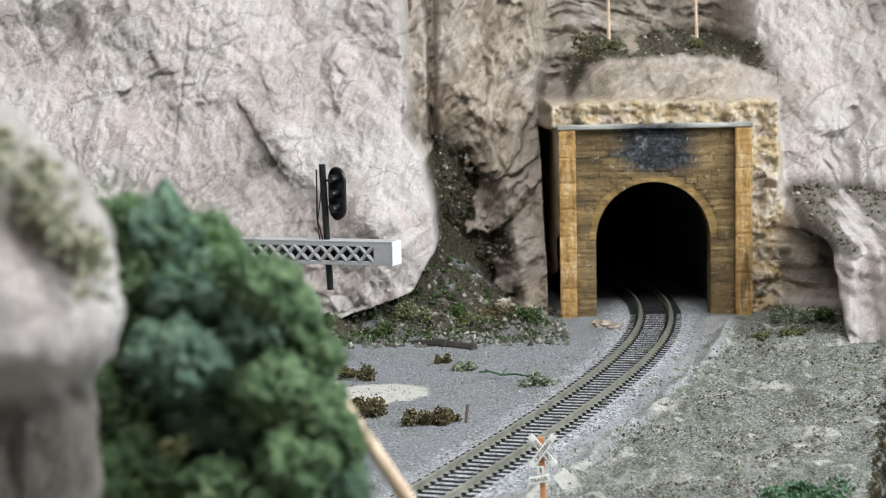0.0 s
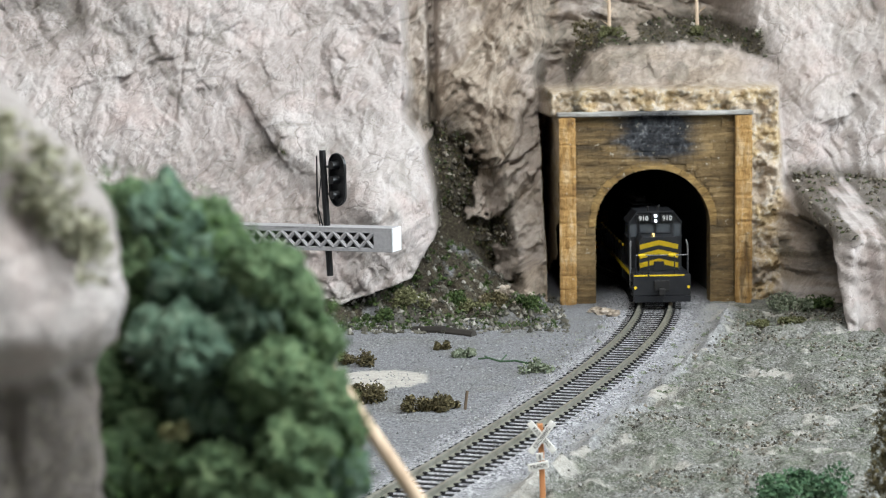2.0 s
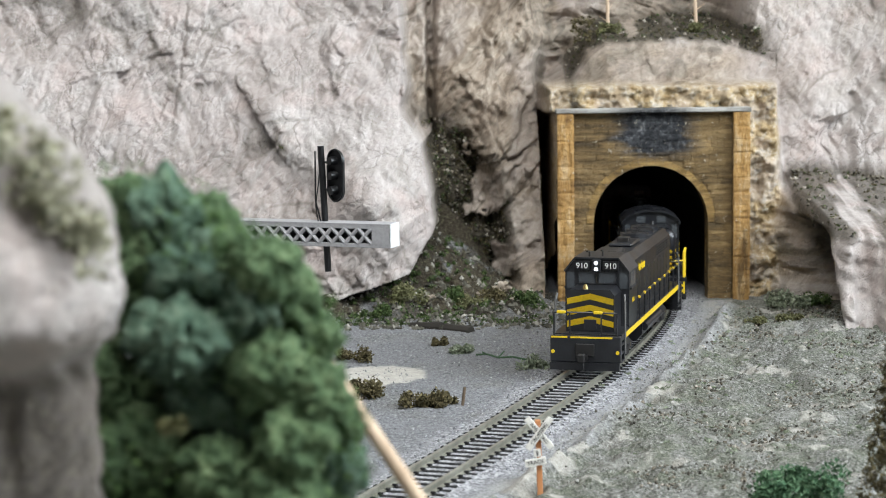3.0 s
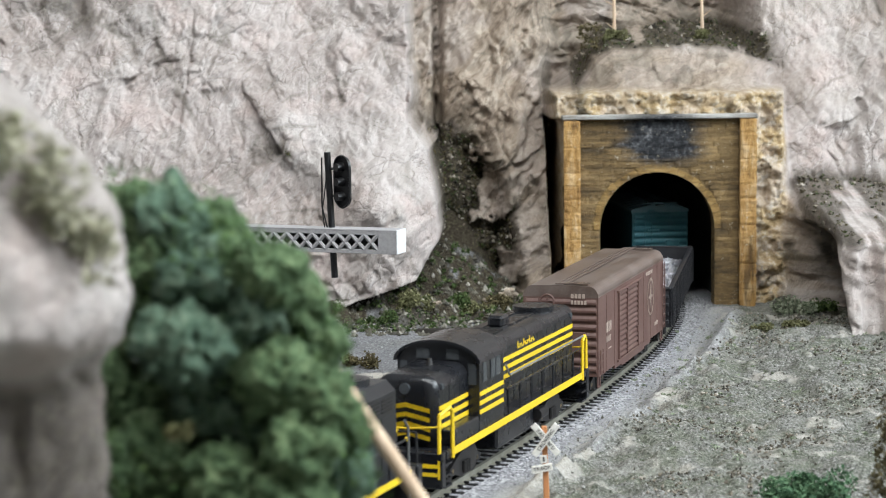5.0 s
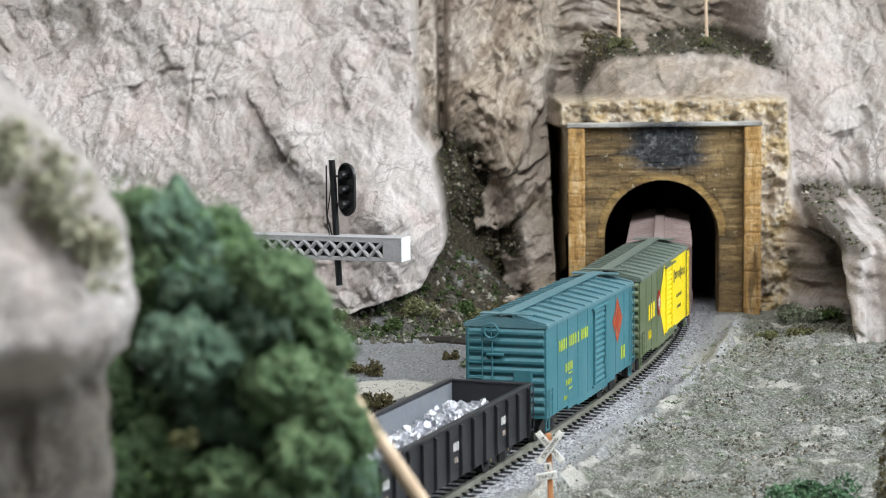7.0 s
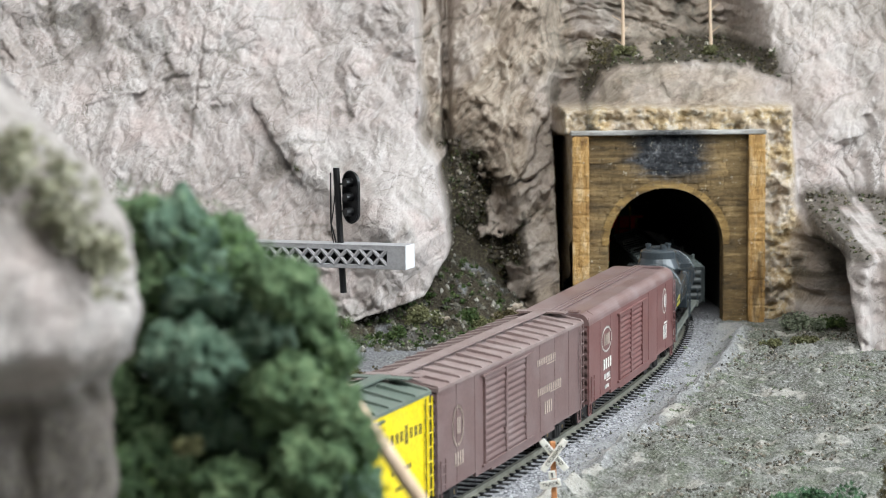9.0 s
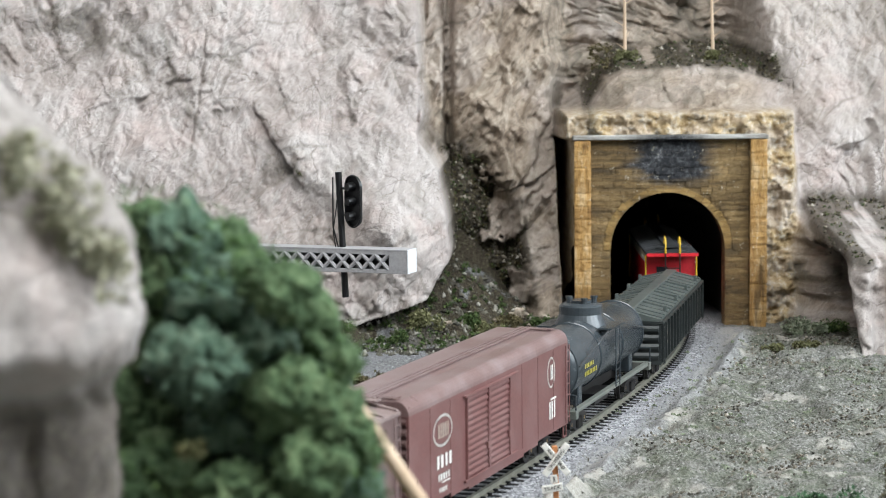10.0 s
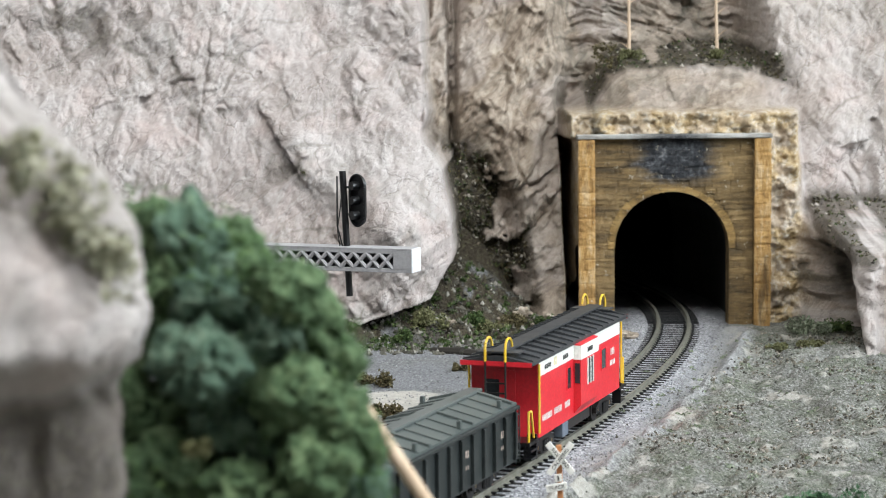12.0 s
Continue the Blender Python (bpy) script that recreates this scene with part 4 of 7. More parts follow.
def scatter_plants():
    dry = "low clump of dry brown-green scenic turf on the ground"
    for k, (x, y, r, mat, lab) in enumerate(((-46, 1052, 10, BROWN_GREEN, dry), (-36, 950, 11, BROWN_GREEN, dry), (-44, 962, 8, BROWN_GREEN, dry), (-10, 922, 9, BROWN_GREEN, dry), (2, 926, 9, BROWN_GREEN, dry), (-1, 1098, 5, BROWN_GREEN, dry),
                                              (10, 1072, 6, SAGE, "pale sage-green clump of scenic turf"), (45, 1022, 8, SAGE, "pale sage-green clump of scenic turf"),
                                              (18, 1216, 12, OLIVE, "olive weed clump on the dark earth"), (30, 1224, 9, BROWN_GREEN, dry), (47, 1212, 8, MOSS, "mossy green clump on dark earth"), (-20, 1196, 12, OLIVE, "olive weed clump on the dark earth"), (-38, 1180, 9, MOSS, "mossy green clump on dark earth"), (4, 1218, 9, MOSS, "mossy green clump on dark earth"),
                                              (197, 1186, 12, SAGE, "grey-green weeds beside the portal"), (214, 1192, 10, MOSS, "mossy weeds at the rock's foot"), (188, 1130, 8, OLIVE, "dry olive weeds beside the portal"), (166, 1108, 6, OLIVE, "dry olive weeds beside the portal"))):
        small_bush("bush", x, y, r, mat, lab, 40 + k)
    # the green bush and the dark conifer near the camera
    rnd = random.Random(8)
    cl = [(119 + rnd.uniform(-13, 13), 690 + rnd.uniform(-12, 12), rnd.uniform(0, 15), rnd.uniform(4, 6.5)) for _ in range(34)]
    tagged(leaves("shrub", cl, 260, 0.8, BLUE_GREEN, 9), "rounded blue-green foam shrub on the field", "shrub")
    con = thing("conifer", "dark brownish conifer with dense needles", "tree")
    cl = []
    for k in range(70):
        z = 2 + 80 * (k / 70)
        rad = 16 * (1 - z / 92) + 1
        a = k * 2.4
        cl.append((144 + rad * 0.8 * math.cos(a), 640 + rad * 0.8 * math.sin(a), z, 3.2 + 3 * (1 - z / 90)))
    leaves("crown", cl, 130, 0.8, BROWN_GREEN, 12, con)
    part("trunk", rod(bmesh.new(), (144, 640, -5), (144, 640, 86), 2.6, 10, 0.5), BARK, con)
    # bare twigs on the ledge over the portal
    for k, (x, y) in enumerate(((106, 1324), (161, 1322))):
        tw = thing("bare_sapling", "thin bare pale sapling standing on the earth ledge", "sapling", "saplings")
        bm = bmesh.new()
        q = Vector((x, y, 146))
        rod(bm, q, q + Vector((rnd.uniform(-3, 3), 0, 66)), 1.3, 8, 0.6)
        part("stem", bm, PALE_WOOD, tw)
        for j in range(6):
            zz = 160 + j * 7
            part("twig", rod(bmesh.new(), (x, y, zz), (x + rnd.uniform(-7, 7), y + rnd.uniform(-3, 3), zz + 4), 0.4, 5, 0.2), PALE_WOOD, tw)
        leaves("tuft", [(x + rnd.uniform(-9, 9), y - 6 + rnd.uniform(-4, 4), 152 + rnd.uniform(-2, 5), 3.0) for _ in range(8)], 90, 0.9, OLIVE, 60 + k, tw)
    g = np.random.default_rng(15)
    X, Z = g.uniform(-260, 275, 90000), g.uniform(5, 195, 90000)
    D, masks = rock_depth(X, Z)
    ok = (masks["dirt_shade"] > 0.7) & ~((X > 66) & (X < 186) & (Z < 125))
    X, D, Z = X[ok][:2100], D[ok][:2100], Z[ok][:2100]
    cl = np.stack([X, D - 0.5, Z, g.uniform(0.7, 2.0, len(X))], -1)
    stones_on("cliff_stones", X[::2], D[::2] - 0.6, Z[::2], g.uniform(0.5, 1.7, len(X[::2])), TALUS_STONE, g, "crumbled brown and pale stones on the earth of the cliff")
    tagged(leaves("cliff_turf", cl[::5], 14, 0.55, MOSS, 71, shell=0.2), "dark green turf on the earth of the cliff", "turf", kind="stuff")
    tagged(leaves("dry_cliff_turf", cl[1::3], 14, 0.55, BROWN_GREEN, 73, shell=0.2), "dry brown litter on the earth of the cliff", "turf", kind="stuff")
    cl = [(88 + rnd.uniform(-6, 8), 1302 + rnd.uniform(-6, 8), 151 + rnd.uniform(-4, 12), rnd.uniform(1.2, 2.4)) for _ in range(14)]
    tagged(leaves("dry_weed", cl, 26, 0.9, BROWN_GREEN, 72), "dry brown weeds on the ledge above the portal", "weeds")
    # the fallen twig by the track, the dark log-like lump and the stub
    bm = bar(bmesh.new(), [(17, 1046, -2), (22, 1042, -1), (28, 1038, -2.2), (35, 1034, -1.2), (42, 1026, -1.5)], 0.5)
    bar(bm, [(22, 1042, -1), (20, 1036, 1)], 0.4)
    bar(bm, [(28, 1038, -2), (31, 1044, 0)], 0.35)
    tagged(part("fallen_twig", bm, foliage("green_twig", (0.04, 0.08, 0.04), (0.06, 0.11, 0.06), (0.10, 0.15, 0.09))), "thin green fallen twig lying on sandy ground", "twig")
    tagged(part("log", bar(rod(bmesh.new(), (-17, 1152, -4), (0, 1142, -3.4), 2.6, 9, 3.6), [(2, 1141, -3.6), (16, 1131, -4)], 3.2, 9), foliage("dark_lump", (0.018, 0.016, 0.014), (0.035, 0.031, 0.027), (0.06, 0.054, 0.047))), "dark log-like lump lying on the sand", "log")
    tagged(part("post_stub", rod(bmesh.new(), (8.6, 926, -5), (9.8, 926, 4), 0.7, 7), BARK), "short dark post stub beside the track", "post")


def ground_litter():
    """Loose stones of many sizes."""
    g = np.random.default_rng(21)
    spec = [(5200, (40, 250, 740, 1180), (0.25, 0.95), "field"), (3600, (-72, 70, 1140, 1280), (0.4, 2.2), "talus"), (2400, (-75, 60, 800, 1150), (0.25, 0.8), "sand"), (2600, (0, 0, 0, 0), (0.35, 0.75), "ballast")]
    octa = np.array([(1, 0, 0), (-1, 0, 0), (0, 1, 0), (0, -1, 0), (0, 0, 1), (0, 0, -1)], float)
    tri = np.array([(0, 2, 4), (2, 1, 4), (1, 3, 4), (3, 0, 4), (2, 0, 5), (1, 2, 5), (3, 1, 5), (0, 3, 5)])
    mats = {}
    for name, stops in (("field", ((0.0, (0.07, 0.065, 0.05)), (0.6, (0.21, 0.205, 0.185)), (1.0, (0.36, 0.35, 0.33)))), ("talus", ((0.0, (0.03, 0.028, 0.02)), (0.75, (0.12, 0.11, 0.085)), (1.0, (0.34, 0.32, 0.28)))),
                        ("sand", ((0.0, (0.08, 0.08, 0.08)), (0.6, (0.26, 0.26, 0.26)), (1.0, (0.44, 0.44, 0.43)))), ("ballast", ((0.0, (0.10, 0.10, 0.11)), (0.5, (0.27, 0.265, 0.28)), (1.0, (0.38, 0.375, 0.39))))):
        m = Mat(name + "_stone", 0.9)
        m.colour(m.ramp(m.island(), *stops))
        mats[name] = m.mat
    for count, (xa, xb, ya, yb), (ra, rb), kind in spec:
        if kind == "ballast":
            s = g.uniform(-20, 480, count)
            side = g.uniform(15, 30, count) * g.choice((-1, 1), count)
            xy = np.array([on_line(a, b)[:2] for a, b in zip(s, side)])
            x, y = xy[:, 0], xy[:, 1]
        else:
            x, y = g.uniform(xa, xb, count), g.uniform(ya, yb, count)
            ok = np.abs(x - line_x(y)) > 18
            x, y = x[ok], y[ok]
        n = len(x)
        z = ground_height(x, y)
        r = ra + (rb - ra) * g.random(n) ** 3
        V = octa[None] * (r[:, None] * g.uniform(0.6, 1.3, (n, 3)))[:, None] * g.uniform(0.7, 1.3, (n, 6, 1))
        a = g.uniform(0, 6.28, n)
        c, s_ = np.cos(a)[:, None], np.sin(a)[:, None]
        V = np.stack([V[..., 0] * c - V[..., 1] * s_, V[..., 0] * s_ + V[..., 1] * c, V[..., 2] + 0.25 * V[..., 0]], -1)
        V += np.stack([x, y, z + 0.2 * r], -1)[:, None]
        F = tri[None] + (np.arange(n) * 6)[:, None, None]
        me = bpy.data.meshes.new(kind + "_stones")
        me.from_pydata((V.reshape(-1, 3) * MM).tolist(), [], F.reshape(-1, 3).tolist())
        me.materials.append(mats[kind])
        tagged(new(kind + "_stones", me), "loose grey and pale stones scattered on the ground", "stones", kind="stuff")
    # dark crumbs in patches on the field
    x, y = g.uniform(70, 245, 14000), g.uniform(740, 1170, 14000)
    ok = (fbm(x, y, 24, 4, 181) > 0.54) & (x - line_x(y) > 44)
    x, y = x[ok][:3200], y[ok][:3200]
    stones_on("field_crumbs", x, y, ground_height(x, y) + 0.15, g.uniform(0.3, 1.0, len(x)), TALUS_STONE, g, "dark brown crumbs and bits of bark in patches on the field")
    # crumbs of turf on the earth slope
    rnd = random.Random(31)
    cl = []
    for _ in range(330):
        x, y = rnd.uniform(-66, 62), rnd.uniform(1150, 1275)
        z = float(ground_height(np.array([x]), np.array([y]))[0])
        cl.append((x, y, z + 0.5, rnd.uniform(1.0, 2.8)))
    tagged(leaves("slope_turf", cl, 34, 0.8, MOSS, 33, shell=0.2), "dark green turf crumbs on the earth slope", "turf", kind="stuff")
    cl = []
    for _ in range(170):
        x, y = rnd.uniform(70, 235), rnd.uniform(790, 1150)
        z = float(ground_height(np.array([x]), np.array([y]))[0])
        cl.append((x, y, z + 0.2, rnd.uniform(0.8, 2.6)))
    tagged(leaves("field_turf", cl, 26, 0.6, SAGE, 34, flat=0.4, shell=0.2), "short grey-green turf tufts on the field", "turf", kind="stuff")


def boulders():
    rnd = random.Random(77)
    for k, (x, y, z, r) in enumerate(((24, 1226, 0, 3.5), (-6, 1214, 0, 3), (50, 1230, 0, 5), (36, 1240, 0, 6), (44, 1222, 0, 3.5), (97, 1192, 0, 4), (92, 1206, 0, 5), (88, 1214, 0, 4))):
        bm = bmesh.new()
        bmesh.ops.create_icosphere(bm, subdivisions=3, radius=1)
        o = Vector((x, y, z + float(ground_height(np.array([x]), np.array([y]))[0]) + r * 0.2))
        for v in bm.verts:
            d = v.co.copy()
            h = 0.75 + 0.5 * noise.noise(d * 1.3 + o) + 0.25 * noise.noise(d * 3.1 + o)
            v.co = o + Vector((d.x * 1.2, d.y, d.z * 0.8)) * r * h
        ob = part("boulder", bm, BOULDER)
        tagged(ob, "tan chipped rock lying in the dark earth", "rock", "loose rocks")


BOULDER = Mat("tan_rock", 0.9)
BOULDER.colour(BOULDER.ramp(BOULDER.noise(7, 6, 0.65), (0.32, (0.14, 0.11, 0.08)), (0.52, (0.34, 0.28, 0.22)), (0.68, (0.52, 0.46, 0.40))))
BOULDER.bump(BOULDER.noise(3, 6, 0.65), 1.2)
BOULDER = BOULDER.mat


# ---- the signal bridge, the crossing sign, the leaning stick ----
def signal_bridge():
    grey = paint("bridge_grey", (0.36, 0.35, 0.36), 0.6, 0.25)
    # paler copy of the grey: window light on the end plate, as colour
    pale = paint("bridge_end_lit", (0.72, 0.72, 0.74), 0.6, 0.1)
    br = thing("signal_bridge", "grey lattice cantilever signal bridge with black signal mast", "signal bridge", m=at(-20.5, 916, 0, 0, 0, -20))
    x0, x1 = -104, 0
    for y in (-4.5, 4.5):
        for z in (69.2, 77.4):
            part("chord", boxes([(x0, x1, y - 0.6, y + 0.6, z - 0.9, z + 0.9)], 0.15), grey, br)
        k = 0
        x = x1 - 9
        while x > x0 + 6:
            for a, b in () if y > 0 else (((x, y, 70), (x - 6.2, y, 76.6)), ((x, y, 76.6), (x - 6.2, y, 70))):
                part("lattice_bar", rod(bmesh.new(), a, b, 0.95, 6), grey, br)
            x -= 6.2
        part("gusset", boxes([(x1 - 8.5, x1 - 0.2, y - 0.7, y + 0.7, 70, 77)]), grey, br)
    # back plate added behind the lattice; its darker grey holds the beam's inner shade
    part("back_plate", boxes([(x0, x1 - 0.2, 4.0, 5.0, 70.1, 76.5)]), paint("bridge_shadow_grey", (0.12, 0.12, 0.125), 0.7, 0.2), br)
    part("bottom_plate", boxes([(x0, x1 - 0.2, -3.8, 3.8, 68.6, 69.2)]), grey, br)
    part("deck", boxes([(x0, x1, -5.2, 5.2, 78.2, 78.9)], 0.1), grey, br)
    part("end_plate", boxes([(x1 - 0.1, x1 + 0.5, -5.2, 5.2, 68.4, 78.9)], 0.15), pale, br)
    for y in (-4.5, 4.5):
        part("tower_leg", boxes([(x0 - 1.5, x0 + 1.5, y - 1.2, y + 1.2, -5, 79)], 0.2), grey, br)
    part("tower_cross", bar(bar(bmesh.new(), [(x0, -4.5, 0), (x0, 4.5, 35), (x0, -4.5, 70)], 0.6), [(x0, 4.5, 0), (x0, -4.5, 35), (x0, 4.5, 70)], 0.6), grey, br)
    mast = part("mast", rod(bmesh.new(), (-31.8, 0.6, 56.5), (-34.4, 0.6, 112.2), 1.5, 12), BLACK, br, "black signal mast")
    part("mast_ladder", bar(bmesh.new(), [(-34.0, -1.5, 79), (-36.4, -1.5, 88), (-36.2, -1.5, 110)], 0.35), BLACK, mast)
    # the head: an oval target seen almost edge on, with three hooded lamps
    bm = bmesh.new()
    n = 28
    pts = []
    for k in range(n):
        a = k * math.tau / n
        pts.append((5.4 * math.cos(a), 5.4 * math.sin(a) + (6 if math.sin(a) > 0 else -6)))
    prism(bm, pts, -0.5, 0.5)
    m = Matrix.Translation((-27.0, 0.5, 99.3)) @ Matrix.Rotation(radians(60), 4, "Z")
    bmesh.ops.transform(bm, matrix=m, verts=bm.verts)
    target = part("target", bm, BLACK, mast, "black oval signal target")
    for z in (6.5, 0, -6.5):
        part("hood", rod(bmesh.new(), m @ Vector((-0.5, 0, z)), m @ Vector((-4.0, 0, z)), 2.1, 14, 1.8), BLACK, target)
    rim = bmesh.new()
    for k in range(n):
        rod(rim, m @ Vector((-0.7, *pts[k])), m @ Vector((-0.7, *pts[(k + 1) % n])), 0.5, 5)
    part("rim", rim, BLACK, target)
    for z in (93, 105):
        part("bracket", bar(bmesh.new(), [(-33.8, 0.5, z), (-27.4, 0.5, z)], 0.6), BLACK, mast)
    part("wire", bar(bmesh.new(), [(-35.5, -1, 79), (-36.6, -1, 86), (-35.0, -1, 96), (-34.6, -1, 100)], 0.25), BLACK, mast)


def crossing_sign():
    wood = Mat("orange_wood", 0.6)
    wood.colour(wood.ramp(wood.noise(6, 5, 0.6, 0, wood.stretch((1, 1, 0.2))), (0.3, (0.40, 0.15, 0.05)), (0.7, (0.58, 0.26, 0.11))))
    board = paint("sign_white", (0.76, 0.73, 0.68), 0.6, 0.2)
    ink = paint("sign_ink", (0.04, 0.035, 0.03))
    sign = thing("crossing_sign", "white crossbuck railroad crossing sign on an orange wooden post", "sign", m=at(34.3, 740, 0, 0, -1.5, 0))
    z0 = float(ground_height(np.array([34.3]), np.array([740.0]))[0]) - 1
    part("post", boxes([(-1.0, 1.0, -1.0, 1.0, z0, 26.4)], 0.2), wood.mat, sign)
    for k, (ang, word) in enumerate(((52, "CROSSING"), (-52, "RAILROAD"))):
        b = part("crossbuck_board", boxes([(-7.0, 7.0, -0.45, 0.45, -1.2, 1.2)], 0.15), board, sign)
        b.matrix_basis = at(0.3, -1.7 - 0.9 * (1 - k), 21.9, 0, -ang, 0)
        writing(word, 1.9, ink, b, at(0, -0.5, 0, 90, 0, 0))
    t = part("track_board", boxes([(-3.8, 3.8, -0.45, 0.45, -1.35, 1.35)], 0.15), board, sign)
    t.matrix_basis = at(-1.3, -1.7, 11.4, 0, -9, 0)
    writing("TRACK", 1.9, ink, t, at(0, -0.5, 0, 90, 0, 0))
    c = part("count_board", boxes([(-1.3, 1.3, -0.4, 0.4, -1.4, 1.4)], 0.1), board, sign)
    c.matrix_basis = at(-0.6, -1.6, 14.7, 0, -6, 0)
    part("count_bar", boxes([(-0.3, 0.3, -0.5, -0.4, -0.9, 0.9)]), ink, c)


def leaning_stick():
    a, b = Vector((-20.9, 430, 96.4)), Vector((-8.3, 430, 76.8))
    d = (b - a).normalized()
    bm = rod(bmesh.new(), a - d * 8, a + d * 118.5, 1.5, 12, 1.9)
    tagged(part("stick", bm, PALE_WOOD), "pale bare wooden stick leaning against the tree", "stick")


foreground_tree()
foreground_rock()
scatter_plants()
ground_litter()
boulders()
signal_bridge()
crossing_sign()
leaning_stick()

# ---- rolling stock: x forward, y to the side that faces the field, z over the rail head ----

def wheelset(parent, x, r=5.2):
    bm = bmesh.new()
    for s in (-1, 1):
        rod(bm, (x, s * 7.2, r), (x, s * 8.0, r), r + 0.5, 20)
        rod(bm, (x, s * 8.0, r), (x, s * 9.6, r), r, 20)
        rod(bm, (x, s * 9.6, r), (x, s * 9.9, r), r * 0.62, 12)
    rod(bm, (x, -8, r), (x, 8, r), 1.1, 8)
    part("wheelset", bm, STEEL, parent)
    for side in (1, -1):
        part("axle_cap", rod(bmesh.new(), (x, 10.9 * side, r), (x, 11.6 * side, r), 1.0, 8), BRASS, parent)


def truck(parent, x, base=20.5, heavy=False):
    """A four-wheeled truck with its side frames."""
    bm = bmesh.new()
    h = base / 2
    for s in (-1, 1):
        y0, y1 = sorted((s * 10.0, s * 11.6))
        top = 9.6 if not heavy else 11.0
        a = [(x - h - 3.4, 6.4), (x - h - 3.4, 3.9), (x - h + 2.6, 3.6), (x - 4.6, 1.7), (x + 4.6, 1.7), (x + h - 2.6, 3.6), (x + h + 3.4, 3.9), (x + h + 3.4, 6.4), (x + 5.2, top), (x - 5.2, top)]
        lo = [bm.verts.new((px, y0, pz)) for px, pz in a]
        hi = [bm.verts.new((px, y1, pz)) for px, pz in a]
        bm.faces.new(lo)
        bm.faces.new(hi[::-1])
        for i in range(len(a)):
            bm.faces.new((lo[i], hi[i], hi[(i + 1) % len(a)], lo[(i + 1) % len(a)]))
        for k in (-2.4, 0, 2.4):
            rod(bm, (x + k, s * 12.0, 2.6), (x + k, s * 12.0, 7.2), 0.95, 8)
    box(bm, x - 3, x + 3, -10, 10, 4, 8.6)
    bmesh.ops.recalc_face_normals(bm, faces=bm.faces)
    t = part("truck", bm, STEEL, parent)
    wheelset(t, x - h)
    wheelset(t, x + h)
    return t


def coupler(parent, x, d):
    bm = boxes([tuple(sorted((x - d * 2, x + d * 5))) + (-1.6, 1.6, 7.2, 9.4)])
    box(bm, *sorted((x + d * 4.5, x + d * 7.5)), -2.6, 1.0, 6.4, 10.6, bevel=0.5)
    rod(bm, (x + d * 5, 0, 7), (x + d * 5.6, 0.4, 2.4), 0.35, 6)
    part("coupler", bm, STEEL, parent)


def ladder(parent, mat, p, width, z0, z1, axis, rungs=6, name="ladder"):
    """Rungs between two uprights; axis: the way the rungs run."""
    bm = bmesh.new()
    w = Vector((width / 2, 0, 0)) if axis == "x" else Vector((0, width / 2, 0))
    p = Vector((*p, 0))
    for s in (-1, 1):
        rod(bm, p + s * w + Vector((0, 0, z0)), p + s * w + Vector((0, 0, z1)), 0.30, 5)
    for k in range(rungs):
        z = z0 + (z1 - z0) * (k + 0.5) / rungs
        rod(bm, p - w + Vector((0, 0, z)), p + w + Vector((0, 0, z)), 0.26, 5)
    return part(name, bm, mat, parent)


def bars(parent, mat, x, z, w, h, y, n=3, name="lettering", label="", slope=0.0):
    """Unreadable writing on the side: upright bars in a row of that size."""
    bm = bmesh.new()
    rnd = random.Random(int(x * 7 + z * 13 + w))
    step = w / n
    for k in range(n):
        x0 = x - w / 2 + k * step
        q = step * rnd.uniform(0.42, 0.6)
        dz = slope * (x0 - x)
        box(bm, x0, x0 + q, y, y + 0.12, z - h / 2 + dz, z + h / 2 + dz)
        if rnd.random() < 0.5 and q > 1.0:
            box(bm, x0 - 0.05, x0 + q, y + 0.01, y + 0.13, z - h / 8 + dz, z + h / 8 + dz)
    return part(name, bm, mat, parent, label)


def disc(parent, mat, x, z, rx, rz, y, name="emblem", n=28, label="", ring=0.0):
    bm = bmesh.new()
    out = [(x + rx * math.cos(k * math.tau / n), z + rz * math.sin(k * math.tau / n)) for k in range(n)]
    if ring:
        inn = [(x + (rx - ring) * math.cos(k * math.tau / n), z + (rz - ring) * math.sin(k * math.tau / n)) for k in range(n)]
        vo, vi = [bm.verts.new((a, y, b)) for a, b in out], [bm.verts.new((a, y, b)) for a, b in inn]
        for k in range(n):
            bm.faces.new((vo[k], vi[k], vi[(k + 1) % n], vo[(k + 1) % n]))
    else:
        bm.faces.new([bm.verts.new((a, y, b)) for a, b in out][::-1])
    bmesh.ops.solidify(bm, geom=bm.faces[:], thickness=0.08)
    return part(name, bm, mat, parent, label)


def diamond(parent, mat, x, z, rx, rz, y, name="emblem", label=""):
    bm = bmesh.new()
    quad(bm, (x - rx, y, z), (x, y, z - rz), (x + rx, y, z), (x, y, z + rz))
    bmesh.ops.solidify(bm, geom=bm.faces[:], thickness=-0.1)
    return part(name, bm, mat, parent, label)


def corrugated(x0, x1, y, z0, z1, n, proud=0.55, axis="y"):
    """A panel with n level ribs, standing out from y (or from x, if axis is x)."""
    outline = [(y - 0.6, z0)]
    step = (z1 - z0) / n
    s = 1 if axis == "y" else math.copysign(1, y)
    for k in range(n):
        z = z0 + k * step
        outline += [(y, z + 0.01), (y + s * proud, z + step * 0.30), (y + s * proud, z + step * 0.55), (y, z + step * 0.85)]
    outline += [(y, z1), (y - s * 0.6, z1)]
    outline[0] = (y - s * 0.6, z0)
    bm = prism(bmesh.new(), outline, x0, x1)
    if axis == "x":
        bmesh.ops.transform(bm, matrix=Matrix.Rotation(radians(-90), 4, "Z") @ Matrix.Identity(4), verts=bm.verts)
        bmesh.ops.transform(bm, matrix=Matrix.Identity(4), verts=bm.verts)
    return bm


